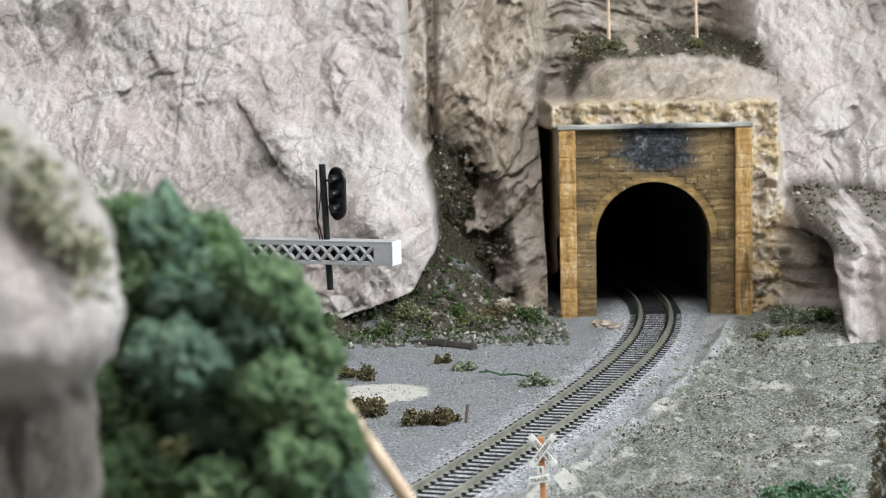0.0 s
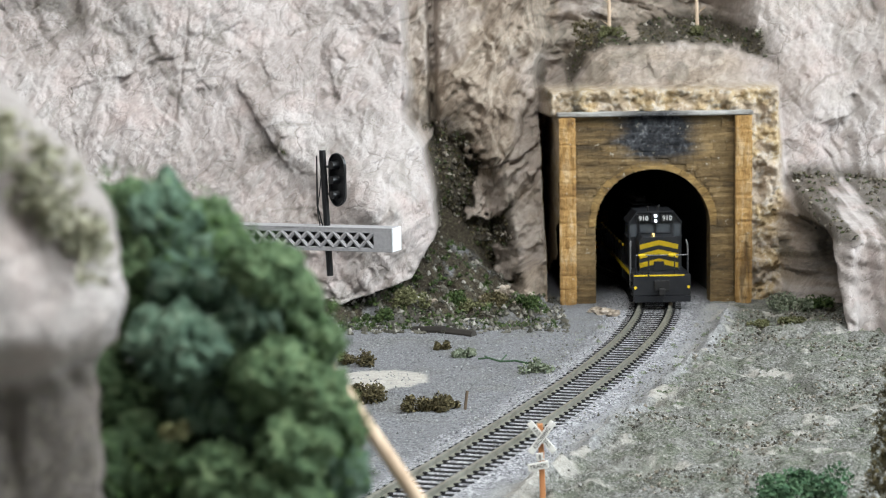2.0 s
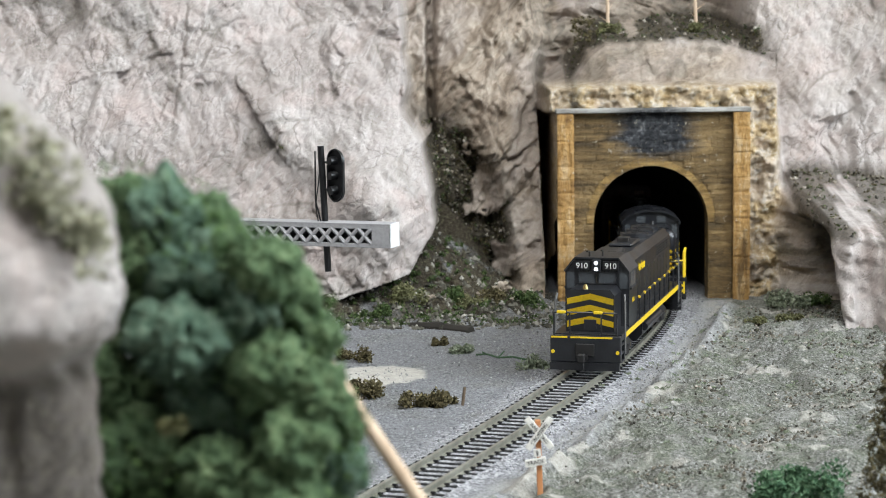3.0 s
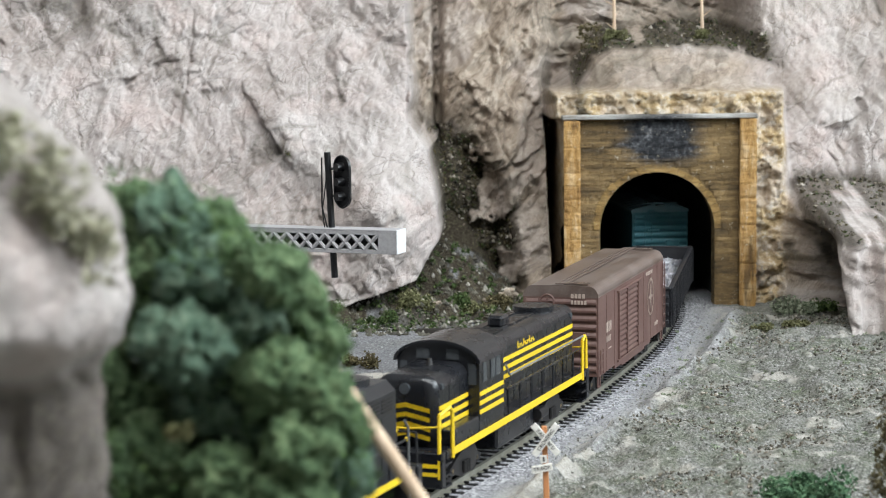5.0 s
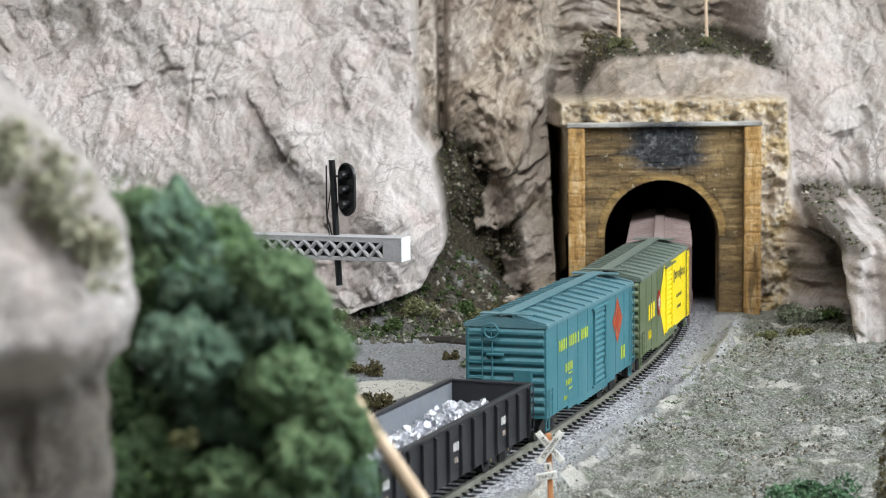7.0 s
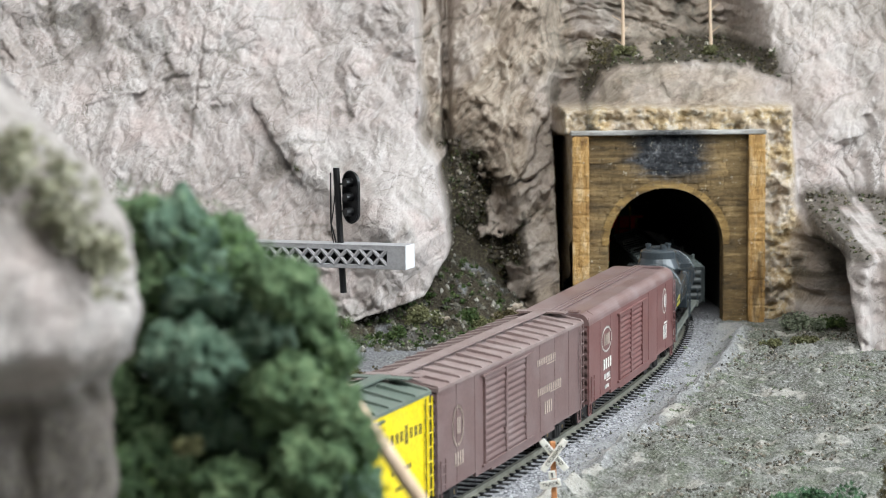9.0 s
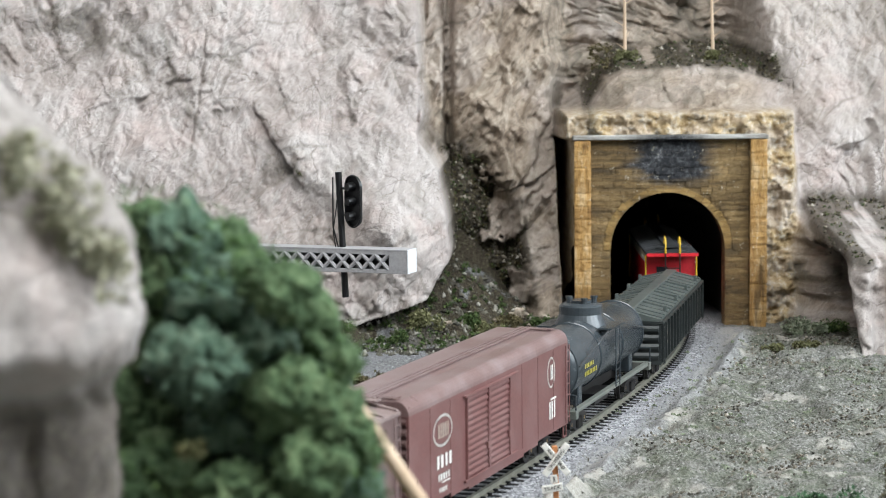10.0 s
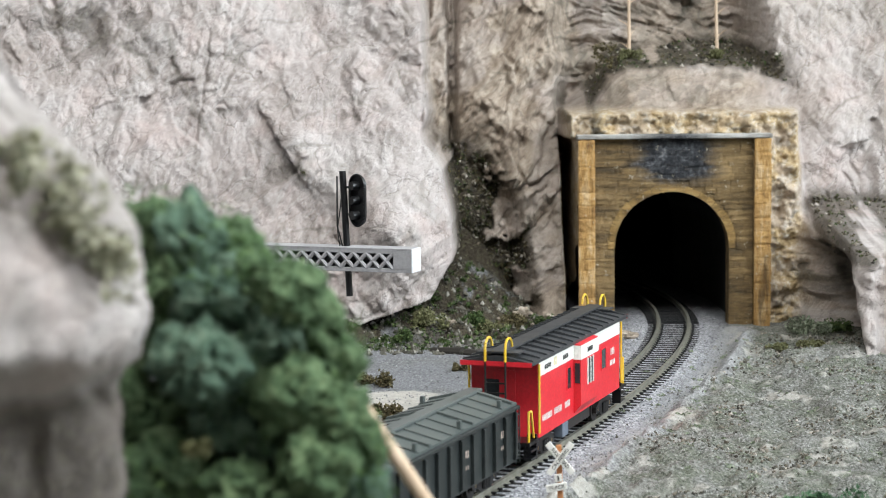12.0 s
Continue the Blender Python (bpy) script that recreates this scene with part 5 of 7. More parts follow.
def boxcar(label, length, z0, ze, zp, body, roof, style, doors, door_mat=None, end_mat=None, group="train cars"):
    """style: peak (ribbed roof with sharp eaves) or round (smooth roof with rounded eaves). doors: (x from, x to) of each leaf."""
    car = thing("boxcar", label, "boxcar", group)
    half, w = length / 2, 17.2
    if style == "round":
        r = 5.0
        arc = [(w - r + r * math.cos(a), ze - 0.4 + r * math.sin(a)) for a in np.linspace(0, math.pi / 2 * 0.86, 7)]
        top = arc + [(w - r - 6, zp - 0.4), (0, zp)]
        outline = top + [(-y, z) for y, z in top[-2::-1]]
        cap = prism(bmesh.new(), outline + [(-w, ze - 0.6), (w, ze - 0.6)][::1], -half, half)
        bmesh.ops.remove_doubles(cap, verts=cap.verts, dist=0.001)
        rf = part("roof", cap, roof, car)
        part("body", prism(bmesh.new(), [(w, z0), (w, ze - 0.6), (-w, ze - 0.6), (-w, z0)], -half + 0.02, half - 0.02), body, car)
    else:
        part("body", prism(bmesh.new(), [(w, z0), (w, ze), (-w, ze), (-w, z0)], -half, half), body, car)
        rf = part("roof", prism(bmesh.new(), [(w + 0.7, ze - 0.9), (w + 0.7, ze + 0.3), (0, zp), (-w - 0.7, ze + 0.3), (-w - 0.7, ze - 0.9)], -half - 0.5, half + 0.5), roof, car)
        n = int(length / 11)
        for k in range(n + 1):
            x = -half + 0.8 + (length - 1.6) * k / n
            for s in (-1, 1):
                bm = bmesh.new()
                prism(bm, [(s * (w + 0.6), ze + 0.25), (s * (w - 0.2), ze + 1.15), (s * 3, zp + 0.75), (s * 3, zp - 0.4)], x - 0.75, x + 0.75)
                part("roof_rib", bm, roof, rf)
    # running board
    zb = zp + 0.15 if style == "round" else zp + 0.9
    if style == "round":
        for y in (-2.1, 0, 2.1):
            part("running_board", boxes([(-half + 1, half - 1, y - 0.7, y + 0.7, zb, zb + 0.4)]), roof, rf)
        for x in (-half + 4, half - 4):
            part("end_walk", boxes([(x + k * 1.7 - 0.6, x + k * 1.7 + 0.6, -2.6, 12, zb - 0.1, zb + 0.35) for k in (-1, 0, 1)]), roof, rf)
    else:
        part("running_board", boxes([(-half - 1, half + 1, -2.6, 2.6, zb, zb + 0.6)]), roof, rf)
        for x in (-half + 2.2, half - 2.2):
            part("end_walk", boxes([(x - 2.6, x + 2.6, -11, 11, zb - 0.15, zb + 0.35)]), roof, rf)
    # ends with pressed ribs
    for s in (-1, 1):
        bm = corrugated(-w + 0.9, w - 0.9, 0.0, z0 + 1.5, ze - 0.8, 9, 0.8)
        bmesh.ops.transform(bm, matrix=Matrix.Translation((s * half, 0, 0)) @ Matrix.Rotation(radians(-90 * s), 4, "Z"), verts=bm.verts)
        part("end_panel", bm, end_mat or body, car)
    # doors and their tracks
    for x0, x1 in doors:
        d = part("door", corrugated(x0 + 0.2, x1 - 0.2, w + 0.1, z0 + 1.6, ze - 3.2, 13, 0.5), door_mat or body, car)
        for xf in (x0, x1 - 0.8):
            part("door_frame", boxes([(xf, xf + 0.8, w, w + 1.0, z0 + 1.2, ze - 2.6)]), door_mat or body, d)
        bm = rod(bmesh.new(), (x0 + 2.2, w + 1.1, z0 + 3), (x0 + 2.2, w + 1.1, ze - 8), 0.28, 5)
        box(bm, x0 + 1.4, x0 + 3.0, w + 0.4, w + 1.3, z0 + 9, z0 + 11.5)
        part("latch", bm, door_mat or body, d)
    a, b = min(d[0] for d in doors), max(d[1] for d in doors)
    part("door_track", boxes([(a - 9, b + 2, w, w + 1.3, ze - 3.2, ze - 2.2)], 0.15), body, car)
    part("door_track", boxes([(a - 9, b + 2, w, w + 1.0, z0 + 0.6, z0 + 1.6)], 0.15), body, car)
    # panel seams, tabs along the sill
    for k in range(1, 9):
        x = -half + length * k / 9
        if not (a - 1 < x < b + 1):
            part("side_seam", boxes([(x - 0.22, x + 0.22, w, w + 0.16, z0 + 0.8, ze - 1.2)]), body, car)
    part("side_sill", boxes([(-half * 0.55, half * 0.55, w - 1.0, w + 0.05, z0 - 1.6, z0 + 0.2), (-half * 0.35, half * 0.35, w - 1.0, w + 0.07, z0 - 2.6, z0 - 1.4)]), body, car)
    # ladders, hand brake, steps
    ladder(car, body, (-half + 3.2, w + 0.9), 4.6, z0 + 1, ze - 1.4, "x", 7)
    ladder(car, body, (half - 3.4, w + 0.8), 4.6, z0 + 1, z0 + 12, "x", 3)
    ladder(car, end_mat or body, (half + 1.3, -w + 4.5), 6.0, z0 + 2, ze - 1, "y", 6)
    bm = bmesh.new()
    rod(bm, (half + 0.6, -5.5, ze - 2.2), (half + 2.4, -5.5, ze - 2.2), 0.5, 8)
    for k in range(16):
        p, q = [(half + 2.3, -5.5 + 3.0 * math.cos(j * math.tau / 16), ze - 2.2 + 3.0 * math.sin(j * math.tau / 16)) for j in (k, k + 1)]
        rod(bm, p, q, 0.5, 6)
        if k % 4 == 0:
            rod(bm, p, (half + 2.3, -5.5, ze - 2.2), 0.34, 5)
    part("brake_wheel", bm, end_mat or body, car)
    part("brake_housing", bar(boxes([(half + 0.4, half + 1.8, -8, -0.5, ze - 12.6, ze - 11.6), (half + 0.3, half + 1.5, 3.5, 11.5, z0 + 11, z0 + 20)], 0.2), [(half + 1.2, -5.5, ze - 5), (half + 1.2, -5.5, z0 + 2)], 0.35), end_mat or body, car)
    for s in (-1, 1):
        for y in (-1, 1):
            part("step", bar(bmesh.new(), [(s * (half - 5), y * (w - 0.6), z0), (s * (half - 5), y * (w - 0.6), z0 - 5), (s * (half - 1), y * (w - 0.6), z0 - 5), (s * (half - 1), y * (w - 0.6), z0)], 0.4), body, car)
    part("underframe", boxes([(-half + 3, half - 3, -5, 5, z0 - 2.5, z0), (-14, 8, -9, 10, z0 - 6.5, z0 - 2), (-half + 6, half - 6, -11, 11, z0 - 1.2, z0)]), STEEL, car)
    for s in (-1, 1):
        truck(car, s * (half - 21))
        coupler(car, s * half, s)
    return car


def brown_boxcar():
    m = paint("oxide_brown", (0.115, 0.060, 0.050), 0.6, 0.3, dust=(0.22, 0.15, 0.12))
    # roof colour raised for dust and for the overhead light it reflects
    r = paint("oxide_roof_lit", (0.110, 0.078, 0.066), 0.32, 0.5, dust=(0.27, 0.23, 0.21))
    car = boxcar("weathered oxide-brown boxcar with rounded roof and ribbed double doors", 144, 11, 47, 52, m, r, "round", [(-9, 14.5), (14.5, 33)], group="train cars")
    y = 17.35
    disc(car, PALE, -40, 32, 7.6, 9.4, y, ring=1.4, label="faded ring emblem")
    diamond(car, PALE, -40, 32, 6.4, 1.3, y + 0.02, "emblem_star")
    diamond(car, PALE, -40, 32, 1.6, 7.6, y + 0.05, "emblem_star")
    bars(car, PALE, 53, 31, 11, 4.6, y, 3)
    bars(car, PALE, 53, 25.5, 9, 2.6, y, 5)
    bars(car, PALE, 53, 21, 11, 0.5, y, 1)
    bars(car, PALE, -36, 44.2, 16, 1.8, y, 9)
    bars(car, PALE, -52, 17, 9, 2.0, y, 6)
    bm = boxes([(72.95, 73.1, 5 + k * 1.7, 6.2 + k * 1.7, 46.2, 48.2) for k in range(4)] + [(72.95, 73.1, 5 + k * 1.5, 6 + k * 1.5, 43.4, 45.2) for k in range(5)])
    part("lettering", bm, PALE, car)
    return car


def teal_boxcar():
    m = paint("teal_paint", (0.036, 0.150, 0.180), 0.5, 0.25, dust=(0.16, 0.25, 0.28))
    r = paint("teal_roof", (0.075, 0.175, 0.205), 0.42, 0.4, dust=(0.20, 0.28, 0.30))
    lime = paint("lime_print", (0.42, 0.50, 0.03), 0.5, 0.1)
    fire = paint("orange_red_print", (0.62, 0.10, 0.03), 0.5, 0.1)
    car = boxcar("teal boxcar with peaked ribbed roof and orange diamond emblem", 142, 11.5, 49.5, 53, m, r, "peak", [(-20, -1)], group="train cars")
    y = 17.3
    diamond(car, fire, -43, 36, 9.0, 10.5, y)
    diamond(car, paint("cream_line", (0.75, 0.45, 0.3)), -43, 36, 6.2, 7.2, y + 0.05, "emblem_line")
    diamond(car, fire, -43, 36, 5.6, 6.6, y + 0.1, "emblem_core")
    for k, (x, n, w) in enumerate(((48, 4, 13), (33, 4, 12), (24, 1, 3), (14, 4, 12))):
        bars(car, lime, x, 38.5, w, 4.6, y, n, slope=0.0)
    bars(car, lime, 39, 28, 12, 3.6, y, 4)
    bars(car, lime, 39, 25, 12, 0.5, y, 1)
    bars(car, lime, 39, 21.5, 9, 2.4, y, 4)
    bars(car, lime, 39, 18.5, 11, 0.5, y, 1)
    bars(car, lime, 44, 15.5, 5, 1.6, y, 3)
    bars(car, lime, -52, 20, 8, 6, y, 3)
    return car


def yellow_boxcar():
    g = paint("olive_green_paint", (0.095, 0.125, 0.060), 0.5, 0.25)
    r = paint("grey_green_roof", (0.11, 0.14, 0.115), 0.5, 0.35, dust=(0.24, 0.25, 0.23))
    yel = paint("boxcar_yellow", (0.82, 0.62, 0.01), 0.5, 0.05)
    fire = paint("emblem_red", (0.55, 0.06, 0.03), 0.5)
    car = boxcar("boxcar with olive front, bright yellow rear and grey-green ribbed roof", 142, 11.5, 49, 52.5, g, r, "peak", [(-20, -1)], yel, group="train cars")
    y = 17.25
    bm = bmesh.new()
    for x0, x1 in ((-70.8, -20.2), (-0.8, 2.0)):
        box(bm, x0, x1, y - 0.05, y + 0.12, 12, 48)
    v = [bm.verts.new(p) for p in ((2.0, y + 0.12, 12), (2.0, y + 0.12, 48), (18, y + 0.12, 30))]
    bm.faces.new(v)
    bmesh.ops.recalc_face_normals(bm, faces=bm.faces)
    part("yellow_panel", bm, yel, car, "bright yellow side panel with a pointed front")
    ladder(car, yel, (-67.8, 18.6), 4.8, 12.5, 47.6, "x", 7)
    disc(car, fire, 19, 31, 5.0, 6.6, y + 0.25)
    disc(car, WHITE, 19, 31, 2.6, 3.6, y + 0.4, "emblem_core")
    bars(car, yel, 42, 30, 20, 7.5, y + 0.1, 3)
    bars(car, yel, 46, 19, 9, 4, y + 0.1, 3)
    ink = paint("dark_print", (0.05, 0.045, 0.02))
    for k in range(9):
        bars(car, ink, -28 - k * 4.2, 38.5 - 0.1 * k, 3.0, 3.6 if k not in (0, 5) else 6.5, y + 0.15, 2)
    bars(car, ink, -44, 27, 18, 1.6, y + 0.15, 8)
    bars(car, ink, -44, 21, 12, 1.6, y + 0.15, 6)
    return car


def mauve_boxcar():
    m = paint("faded_maroon", (0.165, 0.103, 0.098), 0.48, 0.35, dust=(0.30, 0.25, 0.24))
    # dusty roof, made paler still to hold the light from above
    r = paint("dusty_maroon_roof_lit", (0.23, 0.165, 0.155), 0.55, 0.5, dust=(0.42, 0.36, 0.34))
    # shaded copy of the side maroon for the ends turned from the window
    dark = paint("maroon_end_shaded", (0.085, 0.045, 0.042), 0.6, 0.25)
    car = boxcar("long faded maroon boxcar with dusty ribbed roof and double doors", 173, 11, 48.5, 51.5, m, r, "peak", [(-10, 14), (14, 39)], end_mat=dark, group="train cars")
    y = 17.35
    disc(car, PALE, 66, 32, 6.0, 7.6, y, ring=1.2)
    bars(car, PALE, 66, 32, 4, 6, y, 2, "emblem_core")
    bars(car, PALE, 66, 20, 10, 5, y, 4)
    bars(car, PALE, -36, 40, 25, 2.6, y, 11)
    bars(car, PALE, -36, 38, 25, 0.4, y, 1)
    bars(car, PALE, -40, 28, 32, 3.0, y, 13)
    bars(car, PALE, -40, 26, 32, 0.4, y, 1)
    bars(car, PALE, -38, 20.5, 11, 5, y, 4)
    return car


def red_boxcar():
    m = paint("brick_red_paint", (0.170, 0.074, 0.070), 0.42, 0.3, dust=(0.30, 0.22, 0.21))
    # overhead light and dust are both mixed into this paler roof
    r = paint("red_brown_roof_lit", (0.185, 0.115, 0.110), 0.32, 0.5, dust=(0.38, 0.32, 0.32))
    # darker red puts the shade of the car's ends into their paint
    dark = paint("red_end_shaded", (0.07, 0.025, 0.022), 0.6, 0.2)
    car = boxcar("long brick-red boxcar with smooth rounded roof and white emblems", 177, 11, 45.8, 50.5, m, r, "round", [(-14, 10), (10, 34)], end_mat=dark, group="train cars")
    y = 17.35
    disc(car, WHITE, 57, 35, 9.5, 5.8, y, ring=1.0)
    bars(car, PALE, 57, 35, 11, 5.0, y, 5, "emblem_core")
    bars(car, WHITE, 57, 24.2, 16, 4.6, y, 4)
    bars(car, WHITE, 57, 18.6, 12, 2.4, y, 5)
    bars(car, WHITE, 57, 16.6, 13, 0.5, y, 1)
    bars(car, WHITE, 58, 14, 8, 1.6, y, 4)
    disc(car, WHITE, -66, 36, 5.0, 6.4, y, ring=0.9)
    bars(car, WHITE, -66, 36, 4, 6, y, 2, "emblem_core")
    bars(car, WHITE, -66, 20.5, 9, 7, y, 3)
    bars(car, WHITE, -66, 25, 12, 0.8, y, 1)
    return car


def scrap_gondola():
    m = paint("gondola_black", (0.014, 0.014, 0.017), 0.48, 0.2, dust=(0.08, 0.08, 0.09))
    inside = paint("gondola_inside", (0.16, 0.17, 0.19), 0.6, 0.3)
    foil = Mat("crumpled_foil", 0.28, 0.75)
    foil.colour(foil.ramp(foil.noise(4, 4), (0.3, (0.34, 0.34, 0.38)), (0.7, (0.78, 0.78, 0.82))))
    foil.bump(foil.noise(1.6, 4), 0.6)
    car = thing("gondola", "black ribbed gondola heaped with crumpled silver scrap", "gondola", "train cars")
    half, w, z0, z1 = 93, 17.0, 9, 29
    for s in (-1, 1):
        side = part("side_wall", boxes([(-half, half, *sorted((s * (w - 1), s * w)), z0, z1)]), m, car)
        part("top_rail", boxes([(-half - 0.3, half + 0.3, *sorted((s * (w - 1.4), s * (w + 0.9))), z1 - 0.2, z1 + 1.2)], 0.3), m, side)
        for k in range(15):
            x = -half + 4 + (2 * half - 8) * k / 14
            part("rib", prism(bmesh.new(), [(s * w, z0), (s * (w + 1.3), z0 + 1), (s * (w + 1.3), z1 - 1), (s * w, z1 - 0.2)], x - 0.85, x + 0.85), m, side)
        end = part("end_wall", boxes([(*sorted((s * (half - 1), s * half)), -w, w, z0, z1)]), m, car)
        part("top_rail", boxes([(*sorted((s * (half - 1.4), s * (half + 0.8))), -w, w, z1 - 0.2, z1 + 1.0)], 0.3), m, end)
        for k in range(4):
            part("rib", boxes([(*sorted((s * half, s * (half + 0.9))), -w + 1, w - 1, z0 + 2 + k * 4.4, z0 + 4 + k * 4.4)], 0.3), m, end)
        part("liner", boxes([(-half + 1.2, half - 1.2, *sorted((s * (w - 1.15), s * (w - 1.05))), z0 + 3, z1 - 0.3)]), inside, side)
    part("floor", boxes([(-half + 1, half - 1, -w + 1, w - 1, z0, z0 + 1.5)]), inside, car)
    part("underframe", boxes([(-half + 3, half - 3, -4, 4, z0 - 2.5, z0 - 0.1), (-20, 16, -9, 9, z0 - 5, z0 - 2.6)]), STEEL, car)
    bm = bmesh.new()
    rnd = random.Random(5)
    for k in range(620):
        x, y = rnd.uniform(-half + 5, half - 5), rnd.uniform(-w + 4, w - 4)
        top = 20.5 + 3.0 * (1 - (y / w) ** 2) * (0.6 + 0.4 * math.sin(x * 0.09 + 1)) * min(1, (half - abs(x)) / 14) + rnd.uniform(-1.5, 1.2)
        r = rnd.uniform(0.9, 2.4)
        g = bmesh.ops.create_icosphere(bm, subdivisions=1, radius=r, matrix=Matrix.Translation((x, y, top - r * 0.4)) @ Euler((rnd.random() * 6, rnd.random() * 6, 0)).to_matrix().to_4x4() @ Matrix.Diagonal((1.3, 1.1, 0.42, 1)))
        for v in g["verts"]:
            v.co += Vector((rnd.uniform(-1, 1), rnd.uniform(-1, 1), rnd.uniform(-1, 1))) * r * 0.34
    box(bm, -half + 2, half - 2, -w + 1.5, w - 1.5, z0 + 1.5, 19.6)
    tagged(part("scrap_load", bm, foil.mat, car, "crumpled silver foil scrap"), kind="stuff")
    for x, n in ((58, 3), (-8, 3), (-60, 4)):
        bars(car, WHITE, x, 21, 6, 3.0, w + 0.05, n)
        bars(car, PALE, x, 16, 4, 2.0, w + 0.05, 2)
    for s in (-1, 1):
        truck(car, s * (half - 22))
        coupler(car, s * half, s)
        ladder(car, m, (s * (half - 2.5), w + 1.3), 3.6, z0, z1, "x", 4)
    return car


def tank_car():
    m = paint("tank_grey_black", (0.040, 0.049, 0.056), 0.24, 0.20, dust=(0.12, 0.135, 0.15))
    fr = paint("tank_frame_grey", (0.12, 0.13, 0.115), 0.6, 0.4)
    car = thing("tank_car", "dark grey single-dome tank car on an open frame", "tank car", "train cars")
    half, zc, r, l = 69, 29.0, 14.6, 60
    bm = bmesh.new()
    prof = [(-l - 3.5, 0.02), (-l - 3.2, 6), (-l - 1.8, 11), (-l, r - 0.4), (-l + 1, r)] + [(l - 1, r), (l, r - 0.4), (l + 1.8, 11), (l + 3.2, 6), (l + 3.5, 0.02)]
    n = 40
    rings = [[bm.verts.new((x, rr * math.cos(k * math.tau / n), zc + rr * math.sin(k * math.tau / n))) for k in range(n)] for x, rr in prof]
    for a, b in zip(rings[:-1], rings[1:]):
        for k in range(n):
            bm.faces.new((a[k], a[(k + 1) % n], b[(k + 1) % n], b[k]))
    bmesh.ops.recalc_face_normals(bm, faces=bm.faces)
    tank = part("tank", bm, m, car, smooth=True)
    for x in (-l + 0.5, -20, 20, l - 0.5):
        bm = bmesh.new()
        for k in range(n):
            p, q = [(x, (r + 0.1) * math.cos(j * math.tau / n), zc + (r + 0.1) * math.sin(j * math.tau / n)) for j in (k, k + 1)]
            rod(bm, p, q, 0.42, 5)
        part("band", bm, m, tank)
    dome = part("dome", rod(rod(bmesh.new(), (0, 0, zc + 8), (0, 0, 49.0), 9.9, 36), (0, 0, zc + 9), (0, 0, zc + 16.5), 13.2, 36, 9.9), m, car, smooth=False)
    part("dome_lid", rod(rod(rod(bmesh.new(), (0, 0, 49.0), (0, 0, 49.8), 9.9, 36, 9.2), (0, 0, 49.8), (0, 0, 50.6), 9.2, 36, 7.2), (0, 0, 50.4), (0, 0, 51.6), 5, 24), m, dome)
    for x in (-40, 40):
        part("rivet_seam", boxes([(x - 0.15, x + 0.15, -14.66, 14.66, zc - 0.5, zc + 0.5)]), m, tank)
    for x, y in ((5.5, 3), (-4.5, 5), (0, -5.5)):
        part("valve", rod(rod(bmesh.new(), (x, y, 49.5), (x, y, 52.2), 1.3, 10), (x, y, 52.2), (x, y, 53.2), 1.7, 10), m, dome)
    part("walkway", boxes([(-12, 12, 11, 17.5, 40, 40.7), (-12, 12, -17.5, -11, 40, 40.7)]), m, car)
    for s in (-1, 1):
        part("handrail", bar(bmesh.new(), [(-l, s * 15.6, 31), (-12, s * 16.4, 40), (12, s * 16.4, 40), (l, s * 15.6, 31)], 0.35), m, car)
        ladder(car, m, (0, s * 17.2), 7, 13, 40.5, "x", 9)
        part("frame_sill", boxes([(-half, half, *sorted((s * 13, s * 15.8)), 11.5, 13.2)], 0.3), fr, car, "dusty grey-green sill")
        part("end_sill", boxes([(*sorted((s * (half - 4), s * half)), -16.5, 16.5, 9.5, 13.3)], 0.3), fr, car)
        for x in (-46, 46):
            part("saddle", boxes([(x - 3, x + 3, *sorted((s * 3, s * 12)), 12, 21)], 0.4), m, car)
        truck(car, s * (half - 21))
        coupler(car, s * half, s)
        part("end_rail", bar(bmesh.new(), [(s * (half - 1), -16, 13), (s * (half - 1), -16, 20), (s * (half - 1), 16, 20), (s * (half - 1), 16, 13)], 0.35), m, car)
    part("center_sill", boxes([(-half, half, -3.5, 3.5, 9, 13.4), (-10, 14, 3, 10, 6, 11)]), STEEL, car)
    lime = paint("faded_yellow_print", (0.42, 0.36, 0.05))
    bm = bmesh.new()
    for row, (zz, hh, nn) in enumerate(((29, 2.2, 6), (25.5, 2.6, 8))):
        for k in range(nn):
            x0 = 48 - k * 2.6 - row * 1.5
            a = math.asin((zz - zc) / r)
            y = r * math.cos(a) + 0.08
            box(bm, x0 - 1.3, x0, y, y + 0.12, zz - hh / 2.4, zz + hh / 2.4)
    part("lettering", bm, lime, car)
    return car


